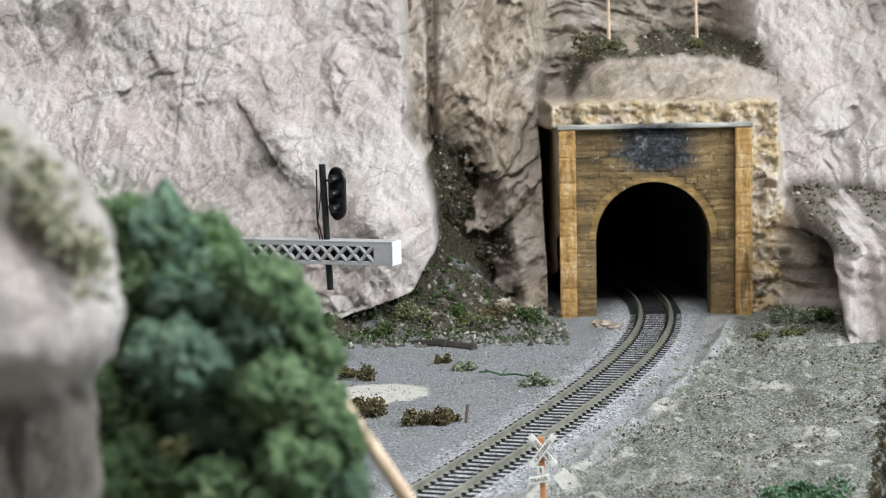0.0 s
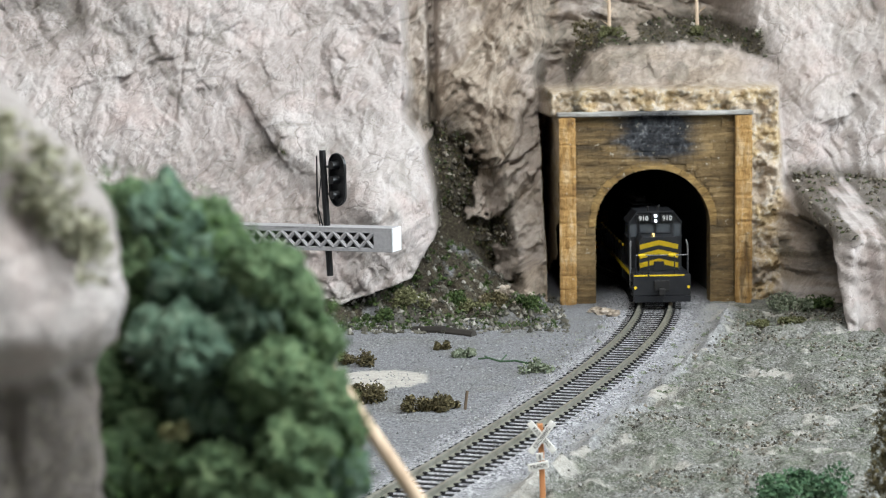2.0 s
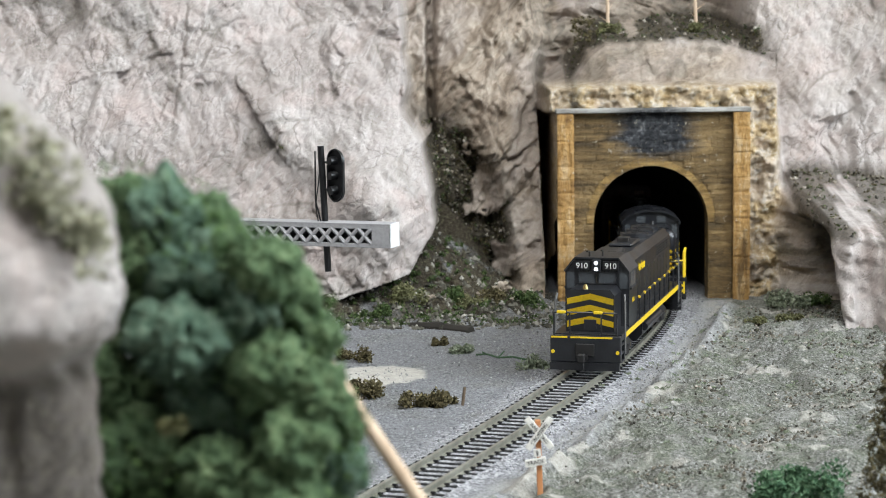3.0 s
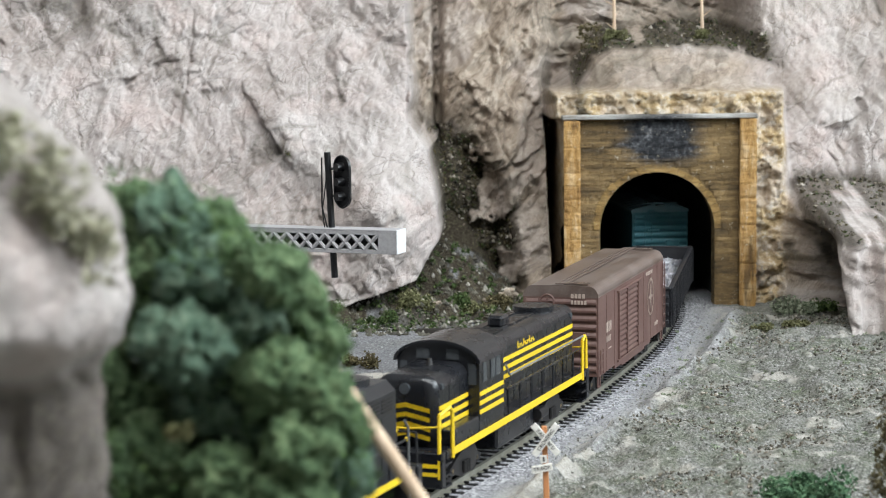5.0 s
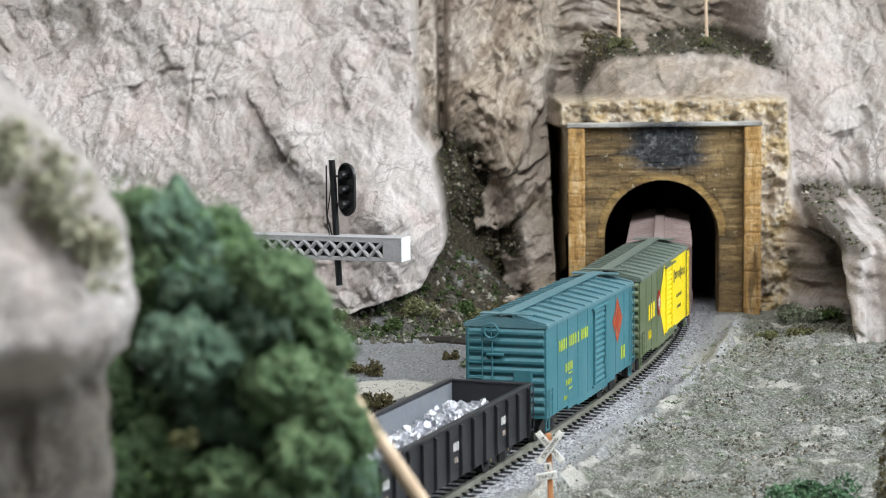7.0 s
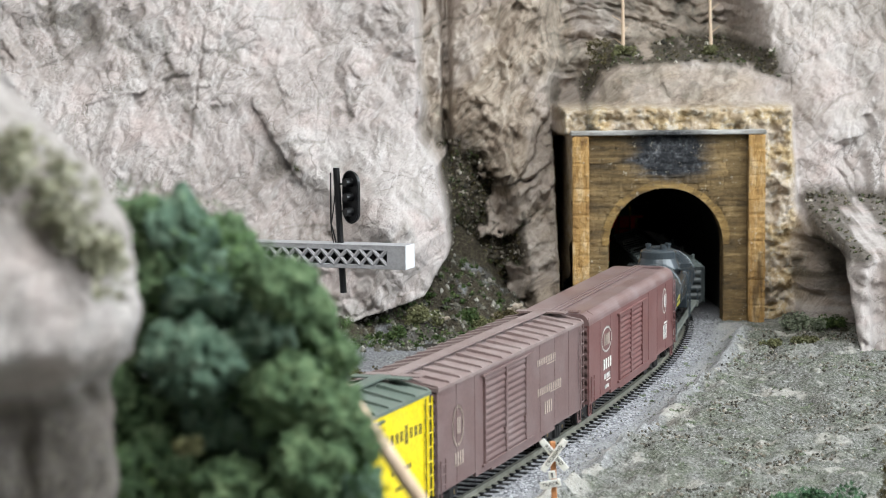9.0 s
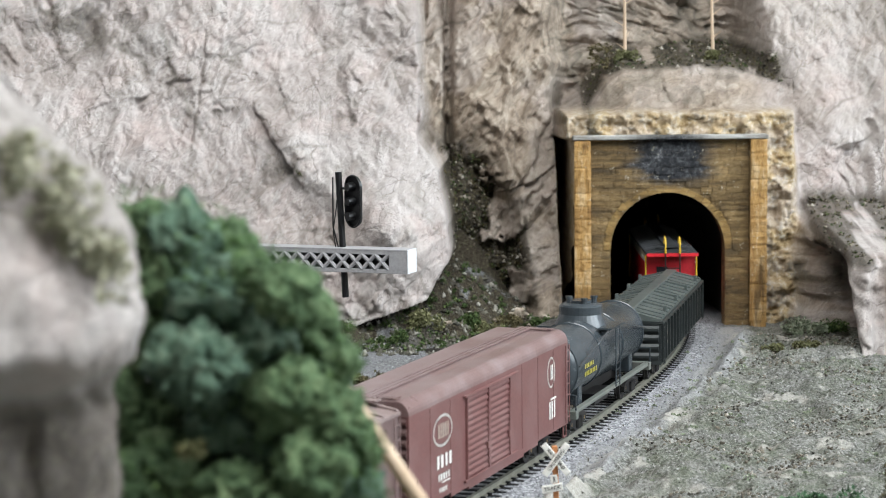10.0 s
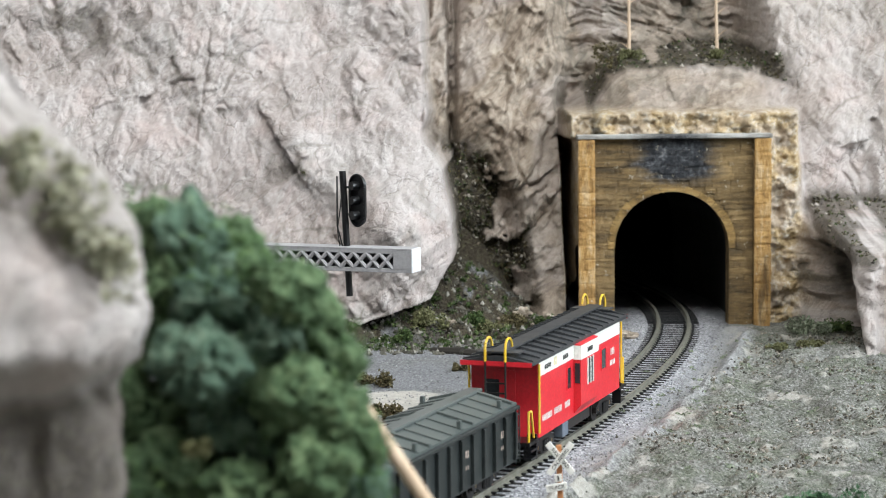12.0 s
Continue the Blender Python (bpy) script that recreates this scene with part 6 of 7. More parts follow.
def covered_gondola():
    m = paint("green_black_paint", (0.016, 0.020, 0.020), 0.45, 0.2, dust=(0.10, 0.115, 0.11))
    cov = paint("cover_green_grey", (0.080, 0.094, 0.090), 0.34, 0.4, dust=(0.16, 0.17, 0.155))
    car = thing("covered_gondola", "green-black ribbed gondola closed by lift-off roof covers", "gondola", "train cars")
    half, w, z0, z1 = 85, 17.0, 9, 30
    part("body", boxes([(-half, half, -w, w, z0, z1)]), m, car)
    for s in (-1, 1):
        for k in range(15):
            x = -half + 3 + (2 * half - 6) * k / 14
            part("rib", prism(bmesh.new(), [(s * w, z0 + 0.5), (s * (w + 1.3), z0 + 1.5), (s * (w + 1.3), z1 - 2), (s * w, z1 - 1)], x - 0.8, x + 0.8), m, car)
        part("top_rail", boxes([(-half - 0.4, half + 0.4, *sorted((s * (w - 1), s * (w + 1.4))), z1 - 1, z1 + 0.6)], 0.3), m, car)
        bm = corrugated(-w + 1, w - 1, 0.0, z0 + 2, z1 - 1, 4, 1.0)
        bmesh.ops.transform(bm, matrix=Matrix.Translation((s * half, 0, 0)) @ Matrix.Rotation(radians(-90 * s), 4, "Z"), verts=bm.verts)
        part("end_panel", bm, m, car)
    roof = part("cover", prism(bmesh.new(), [(w, z1 + 0.4), (w, z1 + 1.6), (3, z1 + 5), (-3, z1 + 5), (-w, z1 + 1.6), (-w, z1 + 0.4)], -half, half), cov, car)
    part("ridge", boxes([(-half - 0.5, half + 0.5, -3, 3, z1 + 4.9, z1 + 6.4)], 0.4), cov, roof)
    for k in range(16):
        x = -half + 5 + (2 * half - 10) * k / 15
        for s in (-1, 1):
            big = k % 4 == 0
            part("cover_rib", prism(bmesh.new(), [(s * w, z1 + 1.4), (s * w, z1 + (2.6 if big else 2.1)), (s * 3, z1 + (5.9 if big else 5.5)), (s * 3, z1 + 4.6)], x - 0.9, x + 0.9), cov, roof)
            if k % 4 == 1:
                part("lifting_bracket", boxes([(x - 1, x + 1, *sorted((s * (w - 2.2), s * (w - 0.6))), z1 + 1.5, z1 + 5)], 0.2), cov, roof)
    for x in (60, 20, -30, -68):
        bars(car, PALE, x, 22, 4, 2.6, w + 0.05, 2)
        bars(car, PALE, x, 17, 3.4, 1.4, w + 0.05, 2)
    part("underframe", boxes([(-half + 3, half - 3, -4, 4, z0 - 2.5, z0 - 0.1)]), STEEL, car)
    for s in (-1, 1):
        truck(car, s * (half - 21))
        coupler(car, s * half, s)
        ladder(car, m, (s * (half - 3), w + 1.4), 3.8, z0, z1, "x", 4)
    return car


def caboose():
    roof = paint("dark_grey_roof", (0.035, 0.037, 0.040), 0.45, 0.3, dust=(0.12, 0.12, 0.125))
    white = paint("caboose_white", (0.78, 0.77, 0.72), 0.5, 0.05)
    gold = paint("grab_rail_yellow", (0.75, 0.48, 0.03), 0.45)
    car = thing("caboose", "bright red caboose with white band, bay window and grey roof", "caboose", "train cars")
    half, w, z0, z1 = 62, 14.2, 10.5, 42
    body = part("body", boxes([(-half, half, -w, w, z0, z1)], 0.3), RED, car)
    for s in (-1, 1):
        part("white_band", boxes([(-half + 0.4, half - 0.4, *sorted((s * w, s * (w + 0.15))), z1 - 6.4, z1 - 0.4)]), white, car, "white name band under the eaves")
    bay = part("bay", prism(bmesh.new(), [(w - 0.2, z0 + 1), (w + 3.2, z0 + 5), (w + 3.2, z1 - 0.6), (w - 0.2, z1 - 0.2)], -15, 12), RED, car, "red bay window")
    part("bay_band", boxes([(-15.2, 12.2, w + 3.2, w + 3.4, z1 - 7, z1 - 1), (12, 12.25, w, w + 3.3, z1 - 7, z1 - 1)]), white, bay)
    part("window", boxes([(12.02, 12.3, w + 0.6, w + 2.8, z1 - 17, z1 - 8.5)]), WINDOW, bay)
    win = part("window", boxes([(-6, 2, w + 3.2, w + 3.45, z1 - 18.5, z1 - 8)]), CLEAR, bay)
    part("window_frame", boxes([(-6.6, -5.8, w + 3.2, w + 3.7, z1 - 19, z1 - 7.6), (1.8, 2.6, w + 3.2, w + 3.7, z1 - 19, z1 - 7.6), (-2.4, -1.8, w + 3.2, w + 3.7, z1 - 19, z1 - 7.6)]), white, win)
    for x0, x1 in ((17, 22), (-38, -31)):
        part("window", boxes([(x0, x1, w - 0.1, w + 0.2, z1 - 18, z1 - 9.5)]), WINDOW if x0 > 0 else CLEAR, car)
        part("window_frame", boxes([(x0 - 0.6, x0, w, w + 0.4, z1 - 18.5, z1 - 9), (x1, x1 + 0.6, w, w + 0.4, z1 - 18.5, z1 - 9)]), RED, car)
    rl = 73
    rf = part("roof", prism(bmesh.new(), [(w + 0.9, z1 - 0.4), (w + 0.9, z1 + 0.8), (0, z1 + 3.6), (-w - 0.9, z1 + 0.8), (-w - 0.9, z1 - 0.4)], -rl, rl), roof, car)
    for s in (-1, 1):
        part("end_fascia", boxes([(*sorted((s * rl, s * (rl + 0.3))), -w - 0.8, w + 0.8, z1 - 0.9, z1 + 1.0)]), RED, rf)
    for k in range(16):
        x = -rl + 3 + (2 * rl - 6) * k / 15
        for s in (-1, 1):
            part("roof_rib", prism(bmesh.new(), [(s * (w + 0.8), z1 + 0.7), (s * (w + 0.3), z1 + 1.6), (s * 3, z1 + 4.2), (s * 3, z1 + 2.9)], x - 0.6, x + 0.6), roof, rf)
    part("running_board", boxes([(-rl, rl, -3.6, 3.6, z1 + 4.3, z1 + 5.0)]), roof, rf)
    for s in (-1, 1):
        part("end_walk", boxes([(*sorted((s * (rl - 11), s * (rl - 2))), -9, 9, z1 + 3.8, z1 + 4.4)]), roof, rf)
        for y in (-4.2, 4.2):
            pts = [(s * (rl + 1), y, z1 + 1)] + [(s * (rl - 3.5 + 4.5 * math.cos(a)), y, z1 + 6 + 4.0 * math.sin(a)) for a in np.linspace(0, math.pi, 7)]
            part("roof_grab_rail", bar(bmesh.new(), pts, 0.55), gold, rf, "curved yellow roof grab rail")
            part("end_ladder_rail", bar(bmesh.new(), [(s * (rl + 1), y, z1 + 1), (s * (rl + 0.6), y, 14)], 0.4), STEEL, car)
        part("end_ladder_rungs", boxes([(s * rl + 0.2, s * rl + 0.8, -4.2, 4.2, z, z + 0.6) for z in (18, 22, 26, 30, 34)]), STEEL, car)
        part("platform", boxes([(*sorted((s * half, s * (rl + 1))), -w, w, 9.5, 11)]), BLACK, car)
        part("end_door", boxes([(*sorted((s * half, s * (half + 0.35))), -4.6, 4.6, 11.2, z1 - 4)]), RED, car)
        part("window", boxes([(*sorted((s * half, s * (half + 0.5))), -8.4, -2.2, z1 - 16, z1 - 8)]), WINDOW, car)
        for y in (-1, 1):
            part("step_well", boxes([(*sorted((s * (half + 3), s * (rl - 1))), *sorted((y * (w - 3), y * w)), 3.5 + k * 3.2, 4.3 + k * 3.2) for k in range(3)] + [(*sorted((s * (half + 2), s * (half + 3))), *sorted((y * (w - 4), y * w)), 3, 13)]), BLACK, car)
            part("corner_post", bar(bmesh.new(), [(s * (half + 0.8), y * (w + 0.6), 13), (s * (half + 0.8), y * (w + 0.6), z1 - 1)], 0.5), gold, car)
            part("platform_rail", bar(bmesh.new(), [(s * (rl - 1), y * (w - 1), 11), (s * (rl - 1), y * (w - 1), 23), (s * (half + 8), y * (w - 0.5), 23), (s * (half + 5), y * (w - 0.5), 12)], 0.5), gold, car)
    y = w + 0.2
    ink = paint("black_print", (0.03, 0.03, 0.03))
    bars(car, ink, 50, z1 - 3.6, 9, 1.9, y, 7)
    bars(car, ink, 25, z1 - 3.6, 8, 1.9, y, 6)
    bars(car, ink, -1, z1 - 4, 8, 1.9, w + 3.45, 6)
    bars(car, paint("cream_square", (0.75, 0.65, 0.35)), 40, z1 - 3.2, 5, 3.4, y, 2)
    for x, ww, n in ((51, 14, 9), (36, 11, 7), (22, 8, 6)):
        bars(car, WHITE, x, z0 + 7.4, ww, 2.6, y - 0.15, n)
    bars(car, WHITE, -10, z0 + 5.5, 6, 1.8, y - 0.1, 4)
    bars(car, WHITE, -49, z0 + 19, 7, 3, y - 0.15, 3)
    bars(car, WHITE, -49, z0 + 14, 9, 2.4, y - 0.15, 4)
    part("underframe", boxes([(-half, half, -4, 4, 7, 10.4), (-20, 14, -10, 12, 5, 10.4)]), STEEL, car)
    part("tool_box", boxes([(20, 28, w - 4, w, 4.5, 10.4)], 0.4), paint("blue_grey_box", (0.12, 0.15, 0.19)), car)
    for s in (-1, 1):
        truck(car, s * 45, 19)
        coupler(car, s * (rl + 1), s)
    return car


def chevrons(parent, x, w, zs, rise, thick, half_from=0.0):
    """Yellow chevrons across a nose at x, pointing up in the middle."""
    for z in zs:
        bm = bmesh.new()
        for s in (-1, 1):
            a = [bm.verts.new(p) for p in ((x, s * half_from, z + rise), (x, s * w, z), (x, s * w, z + thick), (x, s * half_from, z + rise + thick))]
            bm.faces.new(a if s > 0 else a[::-1])
        bmesh.ops.solidify(bm, geom=bm.faces[:], thickness=-0.12)
        part("chevron", bm, YELLOW, parent, "yellow warning chevron")


def hood_unit():
    """The leading diesel: chopped nose, wide cab, long hood."""
    eng = paint("engine_black", (0.013, 0.0135, 0.016), 0.33, 0.30, dust=(0.065, 0.068, 0.075))
    ink = paint("number_white", (0.75, 0.75, 0.72))
    car = thing("diesel_locomotive", "black hood-unit diesel locomotive with yellow chevrons and sill stripe", "locomotive", "locomotives")
    f = 99
    part("frame", boxes([(-f + 6, f - 6, -16.5, 16.5, 15, 18.2), (-f + 3, f - 3, -11, 11, 12, 15)], 0.2), eng, car)
    for s in (-1, 1):
        part("sill_stripe", boxes([(-f + 10, f - 13, *sorted((s * 16.5, s * 16.7)), 15.4, 17.8)]), YELLOW, car)
        p = part("pilot", boxes([(*sorted((s * (f - 4), s * f)), -16.8, 16.8, 5.5, 18)], 0.4), eng, car)
        part("pilot_plow", prism(bmesh.new(), [(-16.5, 2.0), (16.5, 2.0), (16.5, 5.6), (-16.5, 5.6)], *sorted((s * (f - 1), s * (f + 1.6)))), eng, p)
        part("pilot_stripe", boxes([(*sorted((s * f, s * (f + 0.2))), -16.2, -8.5, 17.0, 17.8), (*sorted((s * f, s * (f + 0.2))), -7, 13, 17.0, 17.8)]), YELLOW, p)
        for y in (-15.4, 15.4):
            part("step_light", rod(bmesh.new(), (s * f, y, 10.5), (s * (f + 0.5), y, 10.5), 0.9, 10), YELLOW, p)
        part("buffer_beam", boxes([(*sorted((s * f, s * (f + 1.2))), -4.5, 4.5, 8.4, 14.5)], 0.3), STEEL, p)
        coupler(car, s * f, s)
        truck(car, s * 56, 31, True)
        for y in (-1, 1):
            part("step_stair", boxes([(*sorted((s * (f - 12), s * (f - 4))), *sorted((y * 13.5, y * 16.6)), 5 + k * 4, 5.7 + k * 4) for k in range(3)] + [(*sorted((s * (f - 13), s * (f - 12))), *sorted((y * 13.5, y * 16.6)), 4.5, 17)]), eng, car)
            part("stair_rail", bar(bmesh.new(), [(s * (f - 13), y * 16.8, 8), (s * (f - 13), y * 16.8, 33), (s * (f - 15), y * 16.2, 36)], 0.5), paint("rail_grey", (0.10, 0.10, 0.10)), car)
        bm = bmesh.new()
        bar(bm, [(s * (f - 1), -15, 18), (s * (f - 1), -15, 29), (s * (f - 1), 15, 29), (s * (f - 1), 15, 18)], 0.45)
        for y in (-7.5, 7.5):
            rod(bm, (s * (f - 1), y, 18), (s * (f - 1), y, 29), 0.4, 5)
        part("end_rail", bm, eng, car)
        part("end_rail_grip", boxes([(*sorted((s * (f - 1.6), s * (f - 0.4))), y - 2.2, y + 2.2, 28.4, 29.8) for y in (-11.5, 6)], 0.3), YELLOW, car)
    # nose
    nose = part("nose", prism(bmesh.new(), [(11.6, 18), (11.6, 35.5), (9.5, 38.2), (-9.5, 38.2), (-11.6, 35.5), (-11.6, 18)], 68, 86), eng, car)
    chevrons(nose, 86.15, 11.2, (20.2, 25.6, 31.0), 2.6, 2.9)
    part("nose_door", boxes([(86, 86.5, -3, 3, 18.4, 24)], 0.2), eng, nose)
    part("bell", rod(bmesh.new(), (82, -3, 38), (82, -3, 40.2), 1.4, 10, 0.7), BRASS, nose)
    # cab
    prof = [(15.6, 18), (15.6, 45.0), (10.5, 51.0), (-10.5, 51.0), (-15.6, 45.0), (-15.6, 18)]
    cab = part("cab", prism(bmesh.new(), prof, 46, 68), eng, car)
    part("cab_roof", prism(bmesh.new(), [(16.2, 44.8), (10.8, 51.6), (-10.8, 51.6), (-16.2, 44.8), (-15.6, 44.6), (-10.4, 50.9), (10.4, 50.9), (15.6, 44.6)], 44, 69.6), eng, cab)
    for y0, y1 in ((1.0, 8.8), (-8.8, -1.0)):
        part("windshield", boxes([(68, 68.25, y0, y1, 39.2, 44.2)]), CLEAR, cab)
        part("window_frame", boxes([(68, 68.5, y0 - 0.6, y0, 38.8, 44.8), (68, 68.5, y1, y1 + 0.6, 38.8, 44.8), (68, 68.5, y0, y1, 44.2, 44.8), (68, 68.5, y0, y1, 38.6, 39.2)]), eng, cab)
    for y in (-12.9, 12.9):
        part("windshield", boxes([(68, 68.25, y - 1.9, y + 1.9, 36.5, 44)]), CLEAR, cab)
    for s in (-1, 1):
        part("side_window", boxes([(51, 57, *sorted((s * 15.6, s * 15.8)), 37, 44), (58.5, 64.5, *sorted((s * 15.6, s * 15.8)), 37, 44)]), CLEAR, cab)
        part("armrest", boxes([(50, 65.5, *sorted((s * 15.6, s * 16.6)), 35.8, 36.8)], 0.2), eng, cab)
        nb = part("number_board", boxes([(68.6, 70.0, *sorted((s * 3.0, s * 11.0)), 45.4, 49.8)], 0.2), BLACK, cab)
        writing("910", 3.9, ink, nb, at(70.12, s * 7.0, 47.5, 90, 0, 90))
    lamp = part("headlight", boxes([(68.5, 70.6, -2.2, 2.2, 44.6, 50.6)], 0.3), eng, cab)
    for z in (46.1, 49.1):
        part("lens", rod(bmesh.new(), (70.5, 0, z), (71.0, 0, z), 0.95, 14), LAMP, lamp, "glowing white headlight")
    part("horn", bar(bmesh.new(), [(66, -4, 51.5), (66, -4, 54), (70, -4.5, 54.6)], 0.5), STEEL, cab)
    part("horn", bar(bmesh.new(), [(64, 2, 51.5), (64, 2, 54.4), (69, 2.4, 55)], 0.5), STEEL, cab)
    # long hood
    hood = part("long_hood", prism(bmesh.new(), [(11.6, 18), (11.6, 45.5), (8.2, 49.0), (-8.2, 49.0), (-11.6, 45.5), (-11.6, 18)], -88, 46), eng, car)
    for x0, x1, z in ((26, 44, 51.6), (-24, 4, 50.6)):
        part("roof_hatch", boxes([(x0, x1, -6, 6, 48.8, z)], 0.8), eng, hood)
    for x in (-40, -57, -74):
        fan = part("roof_fan", rod(rod(bmesh.new(), (x, 0, 48.8), (x, 0, 51.4), 7.4, 26), (x, 0, 51.3), (x, 0, 51.6), 5.4, 20), eng, hood)
        part("fan_ring", rod(bmesh.new(), (x, 0, 51.4), (x, 0, 51.9), 2.0, 12), STEEL, fan)
    part("exhaust", boxes([(-10, -4, -3, 3, 50.5, 53)], 0.3), STEEL, hood)
    for s in (-1, 1):
        for k in range(12):
            x = -84 + k * 10.6
            part("hood_door", boxes([(x, x + 9.6, *sorted((s * 11.6, s * 11.85)), 20, 38)], 0.1), eng, hood)
        for k in range(4):
            part("grille", boxes([(-84 + k * 11, -75 + k * 11, *sorted((s * 11.6, s * 11.9)), 39.5 + j * 1.3, 40.2 + j * 1.3) for j in range(4)]), STEEL, hood)
        bm = bmesh.new()
        bar(bm, [(-86, s * 16.2, 29), (42, s * 16.2, 29)], 0.4)
        for k in range(9):
            rod(bm, (-86 + k * 16, s * 16.2, 18), (-86 + k * 16, s * 16.2, 29), 0.4, 5)
        part("handrail", bm, eng, car)
        for k in range(9):
            part("rail_knob", boxes([(-86.6 + k * 16, -85.4 + k * 16, *sorted((s * 15.6, s * 16.8)), 28.4, 29.8)], 0.2), YELLOW, car)
    bm = bmesh.new()
    for k in range(9):
        box(bm, 18 - k * 2.2 - 1.5, 18 - k * 2.2, 11.86, 12.0, 38.6 + (0.8 if k in (0, 4) else 0), 41.6 + (1.2 if k in (0, 4) else 0))
    part("lettering", bm, YELLOW, hood, "yellow lettering")
    bars(car, YELLOW, 57, 30, 6, 2.2, 15.65, 3)
    part("fuel_tank", prism(bmesh.new(), [(15, 14.5), (15, 8), (12, 4.5), (-12, 4.5), (-15, 8), (-15, 14.5)], -26, 26), eng, car)
    part("air_tank", rod(bmesh.new(), (-24, 15.6, 11.5), (24, 15.6, 11.5), 2.0, 12), eng, car)
    return car


def road_switcher():
    """The second diesel: round-topped cab between two hoods, with yellow stripes."""
    eng = paint("switcher_black", (0.010, 0.0105, 0.013), 0.27, 0.22, dust=(0.05, 0.052, 0.058))
    car = thing("road_switcher", "black road-switcher diesel with round cab roof and yellow stripes", "locomotive", "locomotives")
    f = 93
    part("frame", boxes([(-f + 5, f - 5, -16.8, 16.8, 14.5, 17.6), (-f + 3, f - 3, -11, 11, 11, 14.5)], 0.2), eng, car)

    def hood_profile(w, z1, r):
        arc = [(w - r + r * math.cos(a), z1 - r + r * math.sin(a)) for a in np.linspace(0, math.pi / 2, 6)]
        return [(w, 17.6)] + arc + [(-y, z) for y, z in arc[::-1]] + [(-w, 17.6)]
    short = part("short_hood", prism(bmesh.new(), hood_profile(11.8, 43.5, 5), 50, 82), eng, car)
    bmesh_nose = bmesh.new()
    rings = [[bmesh_nose.verts.new((x, y, z)) for y, z in hood_profile(w, z1, 5)] for x, w, z1 in ((81.9, 11.8, 43.5), (83.4, 11.3, 43.1), (84.5, 10.2, 42.2), (85, 8.6, 41.0))]
    for a, b in zip(rings[:-1], rings[1:]):
        for k in range(len(a)):
            bmesh_nose.faces.new((a[k], a[(k + 1) % len(a)], b[(k + 1) % len(a)], b[k]))
    bmesh_nose.faces.new(rings[-1])
    bmesh.ops.recalc_face_normals(bmesh_nose, faces=bmesh_nose.faces)
    part("hood_nose", bmesh_nose, eng, short, smooth=True)
    part("hood_seam", boxes([(x, x + 0.4, -11.95, 11.95, 18, 38.5) for x in (60, 71)]), eng, short)
    part("roof_bell", rod(bmesh.new(), (60, 0, 43.4), (60, 0, 46.0), 1.5, 12, 0.8), STEEL, short)
    part("nose_lamp", rod(bmesh.new(), (85, 0, 39), (86.2, 0, 39), 2.0, 14), CLEAR, short)
    part("class_lamp", boxes([(78, 80, 11.2, 12.6, 38, 40.5)], 0.4), CLEAR, short)
    rear = part("long_hood", prism(bmesh.new(), hood_profile(11.8, 46.5, 4.5), -84, 24), eng, car)
    part("stack", boxes([(-24, -15, -3.4, 3.4, 46, 51)], 1.2), eng, rear)
    part("roof_fan", rod(bmesh.new(), (-66, 0, 46), (-66, 0, 48.4), 9, 28), eng, rear)
    part("roof_rib", boxes([(-56, 22, y - 0.4, y + 0.4, 46.2, 47) for y in (-4, 4)]), eng, rear)
    part("roof_louvre", boxes([(-8 + k * 3.2, -6 + k * 3.2, -6, 6, 46.2, 47.2) for k in range(8)]), STEEL, rear)
    part("class_lamp", boxes([(-82, -80, 11.2, 12.6, 41, 43.5)], 0.4), CLEAR, rear)
    arc = [(16.4 * math.cos(a), 43.5 + 7.6 * math.sin(a)) for a in np.linspace(0, math.pi, 17)]
    cab = part("cab", prism(bmesh.new(), [(16.4, 17.6)] + arc + [(-16.4, 17.6)], 23, 51), eng, car)
    outer = [(17.4 * math.cos(a), 43.3 + 8.4 * math.sin(a)) for a in np.linspace(0, math.pi, 17)]
    inner = [(16.2 * math.cos(a), 43.3 + 7.4 * math.sin(a)) for a in np.linspace(math.pi, 0, 17)]
    part("cab_roof", prism(bmesh.new(), outer + inner, 21.5, 53), eng, cab, smooth=False)
    for y0, y1 in ((3.4, 8.6), (-8.6, -3.4)):
        part("cab_window", boxes([(51, 51.3, y0, y1, 44.2, 48.2)]), CLEAR, cab)
    for s in (-1, 1):
        part("cab_window", boxes([(51, 51.3, *sorted((s * 12.2, s * 15.2)), 35, 43)]), CLEAR, cab)
        part("side_window", boxes([(27, 32, *sorted((s * 16.4, s * 16.6)), 35.5, 43), (33, 38, *sorted((s * 16.4, s * 16.6)), 35.5, 43), (43, 47, *sorted((s * 16.4, s * 16.6)), 35.5, 43)]), CLEAR, cab)
        # stripes: three along the hood, bent down round the cab and the nose
        for k in range(3):
            z = 36.6 - 3.4 * k
            part("stripe", boxes([(-83.8, 20, *sorted((s * 11.8, s * 12.0)), z, z + 1.7)]), YELLOW, rear)
            part("stripe", boxes([(23.2, 50.8, *sorted((s * 16.4, s * 16.55)), z - 6.0, z - 4.3)]), YELLOW, cab)
            part("stripe", boxes([(51.2, 82, *sorted((s * 11.8, s * 12.0)), z - 6.0, z - 4.3)]), YELLOW, short)
            part("stripe", prism(bmesh.new(), [(s * 11.8, z - 6.0), (s * 11.95, z - 6.0), (s * 11.95, z - 4.3), (s * 11.8, z - 4.3)], 20, 23), YELLOW, rear)
        part("sill_stripe", boxes([(-f + 9, f - 13, *sorted((s * 16.8, s * 17.0)), 14.8, 17.6)]), YELLOW, car)
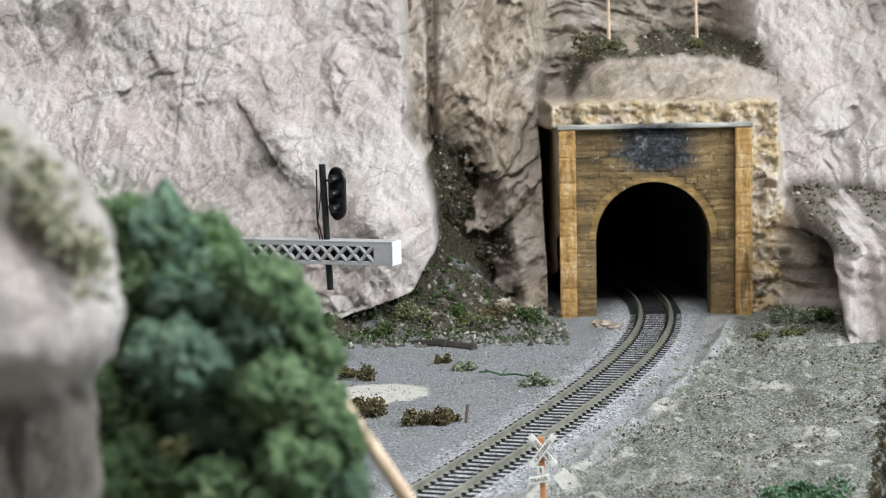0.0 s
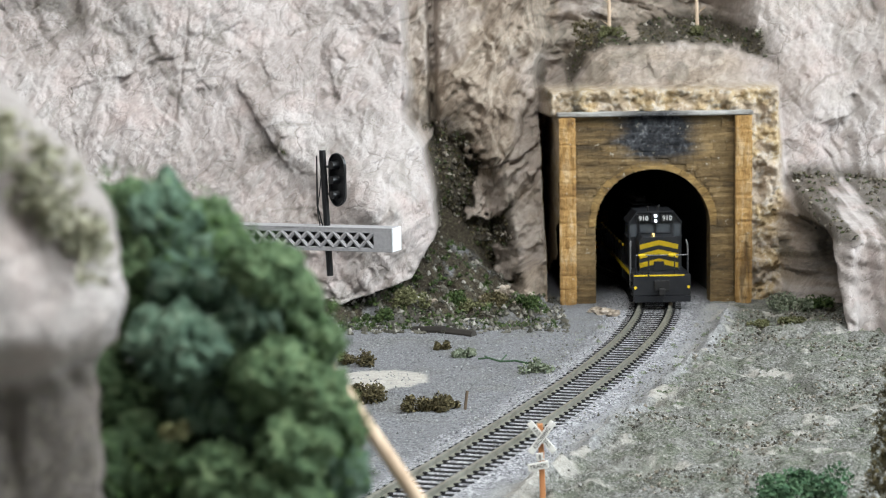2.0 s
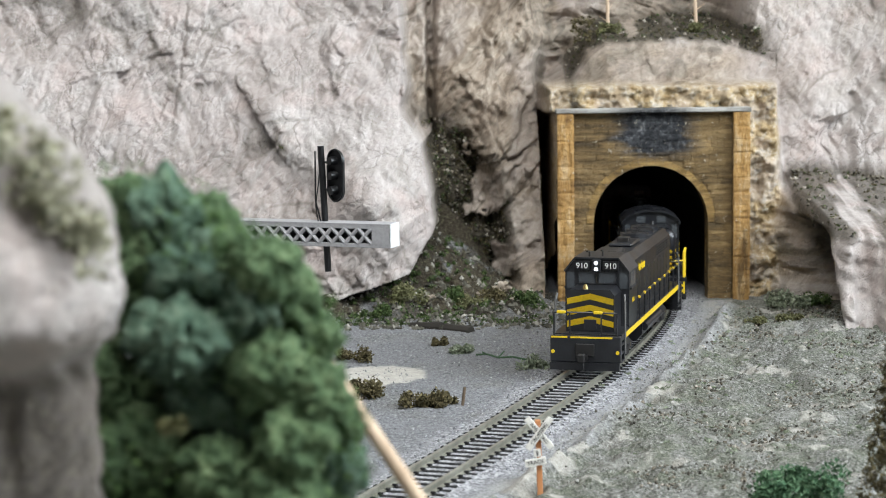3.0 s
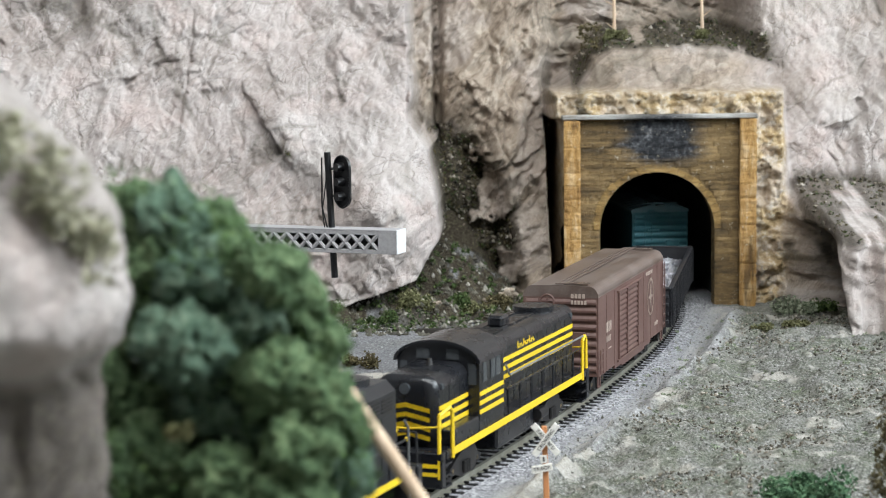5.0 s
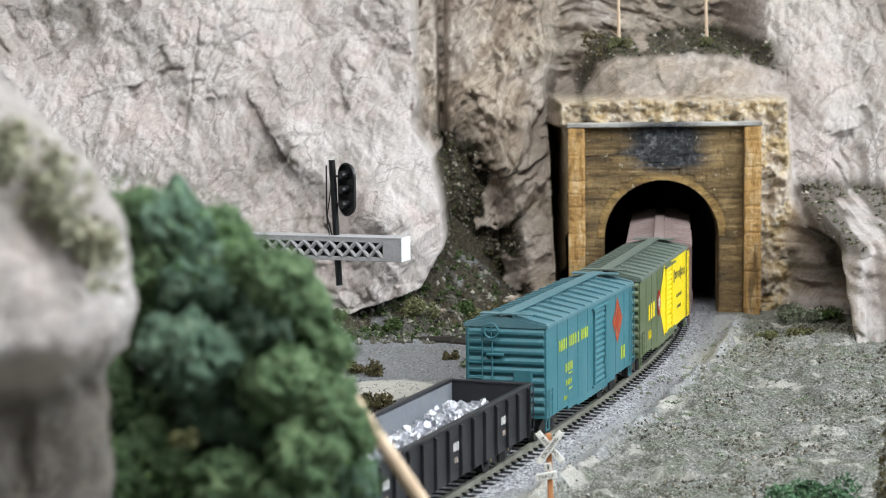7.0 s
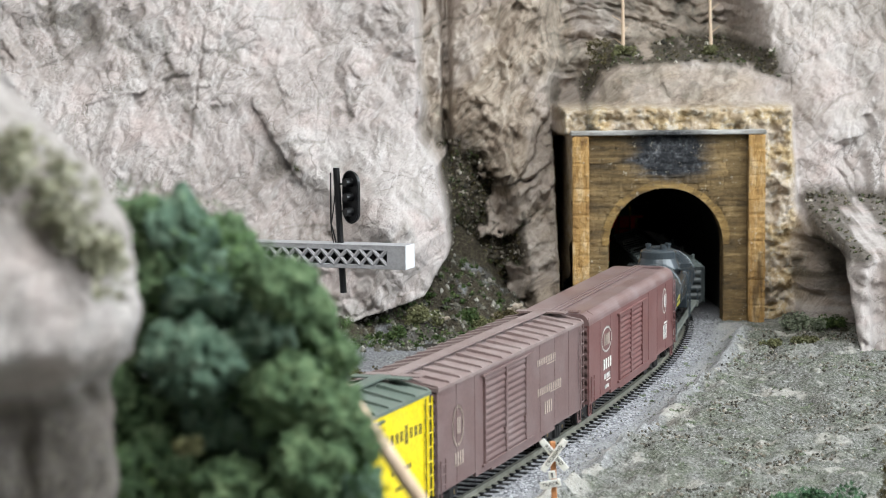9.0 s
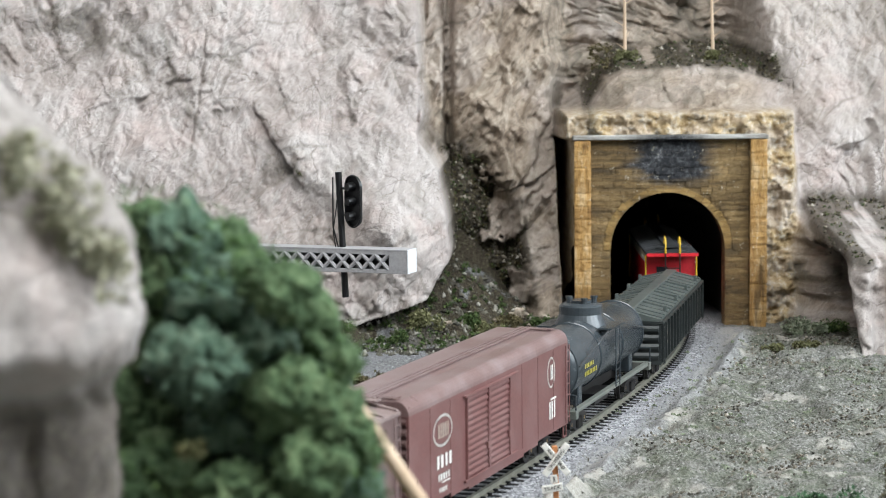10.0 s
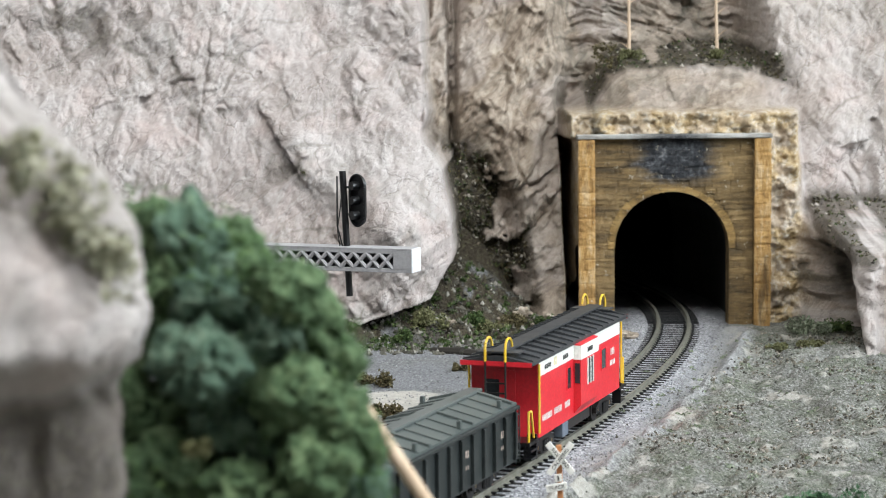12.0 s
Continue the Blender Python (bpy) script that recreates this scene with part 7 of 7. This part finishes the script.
        for k in range(13):
            part("hood_door", boxes([(-82 + k * 8, -75 + k * 8, *sorted((s * 11.8, s * 11.95)), 18.4, 28.0)], 0.1), eng, rear)
        for k in range(6):
            part("hood_vent", boxes([(-80 + k * 13, -73 + k * 13, *sorted((s * 11.8, s * 11.98)), 38.8, 42.0)], 0.1), STEEL, rear)
        part("battery_box", boxes([(52, 80, *sorted((s * 12, s * 16.6)), 17.6, 23.5)], 0.4), eng, car)
        p = part("pilot", boxes([(*sorted((s * (f - 4), s * f)), -16.8, 16.8, 4.5, 17.6)], 0.4), eng, car)
        coupler(car, s * f, s)
        truck(car, s * 54, 27, True)
        bm = bar(bmesh.new(), [(-84, s * 16.4, 28), (20, s * 16.4, 28)], 0.4)
        for k in range(8):
            rod(bm, (-84 + k * 14.5, s * 16.4, 17.6), (-84 + k * 14.5, s * 16.4, 28), 0.4, 5)
        part("handrail", bm, eng, car)
        part("hand_rail_top", bar(bmesh.new(), [(-86, s * 16.6, 33), (16, s * 16.6, 33), (22, s * 17, 38)], 0.45), paint("grey_rail", (0.16, 0.16, 0.16)), car)
        for y in (-1, 1):
            part("corner_rail", bar(bmesh.new(), [(s * (f - 11), y * 16.9, 14), (s * (f - 11), y * 16.9, 31), (s * (f - 8), y * 16.9, 33), (s * (f - 1), y * 15.5, 31), (s * (f - 0.5), y * 15.5, 8)], 0.75), YELLOW, car, "yellow corner handrail")
            part("step_stair", boxes([(*sorted((s * (f - 11), s * (f - 4))), *sorted((y * 13.5, y * 16.6)), 4 + k * 4, 4.8 + k * 4) for k in range(3)]), eng, car)
        part("end_chain", bar(bmesh.new(), [(s * (f - 0.5), -15.5, 27), (s * (f - 0.5), -5, 26), (s * (f - 0.5), 5, 26), (s * (f - 0.5), 15.5, 27)], 0.4), YELLOW, car)
    part("end_stripe", boxes([(f, f + 0.2, -16, 16, 12 - 3 * k, 13.4 - 3 * k) for k in range(2)]), YELLOW, car)
    chevrons(short, 85.15, 9.4, (20, 23.4, 26.8, 30.2), 2.0, 1.7)
    bm = bmesh.new()
    for k in range(9):
        box(bm, -8 - k * 2.5 - 0.9, -8 - k * 2.5, 11.85, 12.05, 39.4, 41.0 + (1.2 if k in (0, 3, 6) else 0))
        box(bm, -8 - k * 2.5 - 2.0, -8 - k * 2.5 - 0.4, 11.86, 12.06, 39.4 + 0.9 * (k % 2), 40.0 + 0.9 * (k % 2))
    part("lettering", bm, YELLOW, rear, "yellow script lettering")
    part("fuel_tank", boxes([(-22, 24, -14, 14, 4.5, 14.4)], 1.0), eng, car)
    part("air_tank", rod(bmesh.new(), (-34, 14.5, 9.5), (-24, 14.5, 9.5), 2.4, 12), STEEL, car)
    return car


# builder, where its leading end stands at 6 s, and its length
TRAIN = [(hood_unit, 973, 198), (road_switcher, 757, 186), (brown_boxcar, 558, 144), (scrap_gondola, 399, 186), (teal_boxcar, 193.5, 142), (yellow_boxcar, 37, 142),
         (mauve_boxcar, -112, 173), (red_boxcar, -294, 177), (tank_car, -485, 138), (covered_gondola, -638, 170), (caboose, -824, 162)]
STOCK = [(make(), lead - length / 2, length) for make, lead, length in TRAIN]


def travelled(t):
    return 224.65 * (t - 6) - 2.087 * (t - 6) ** 2


def motions():
    for ob, mid, length in STOCK:
        rows = []
        for k in range(49):
            t = k * 0.25
            s = mid + travelled(t)
            (xa, ya, _), (xb, yb, _) = on_line(s + length * 0.34), on_line(s - length * 0.34)
            rows.append((t, at((xa + xb) / 2, (ya + yb) / 2, 0, 0, 0, math.degrees(math.atan2(ya - yb, xa - xb)))))
        walk(ob, rows)


motions()
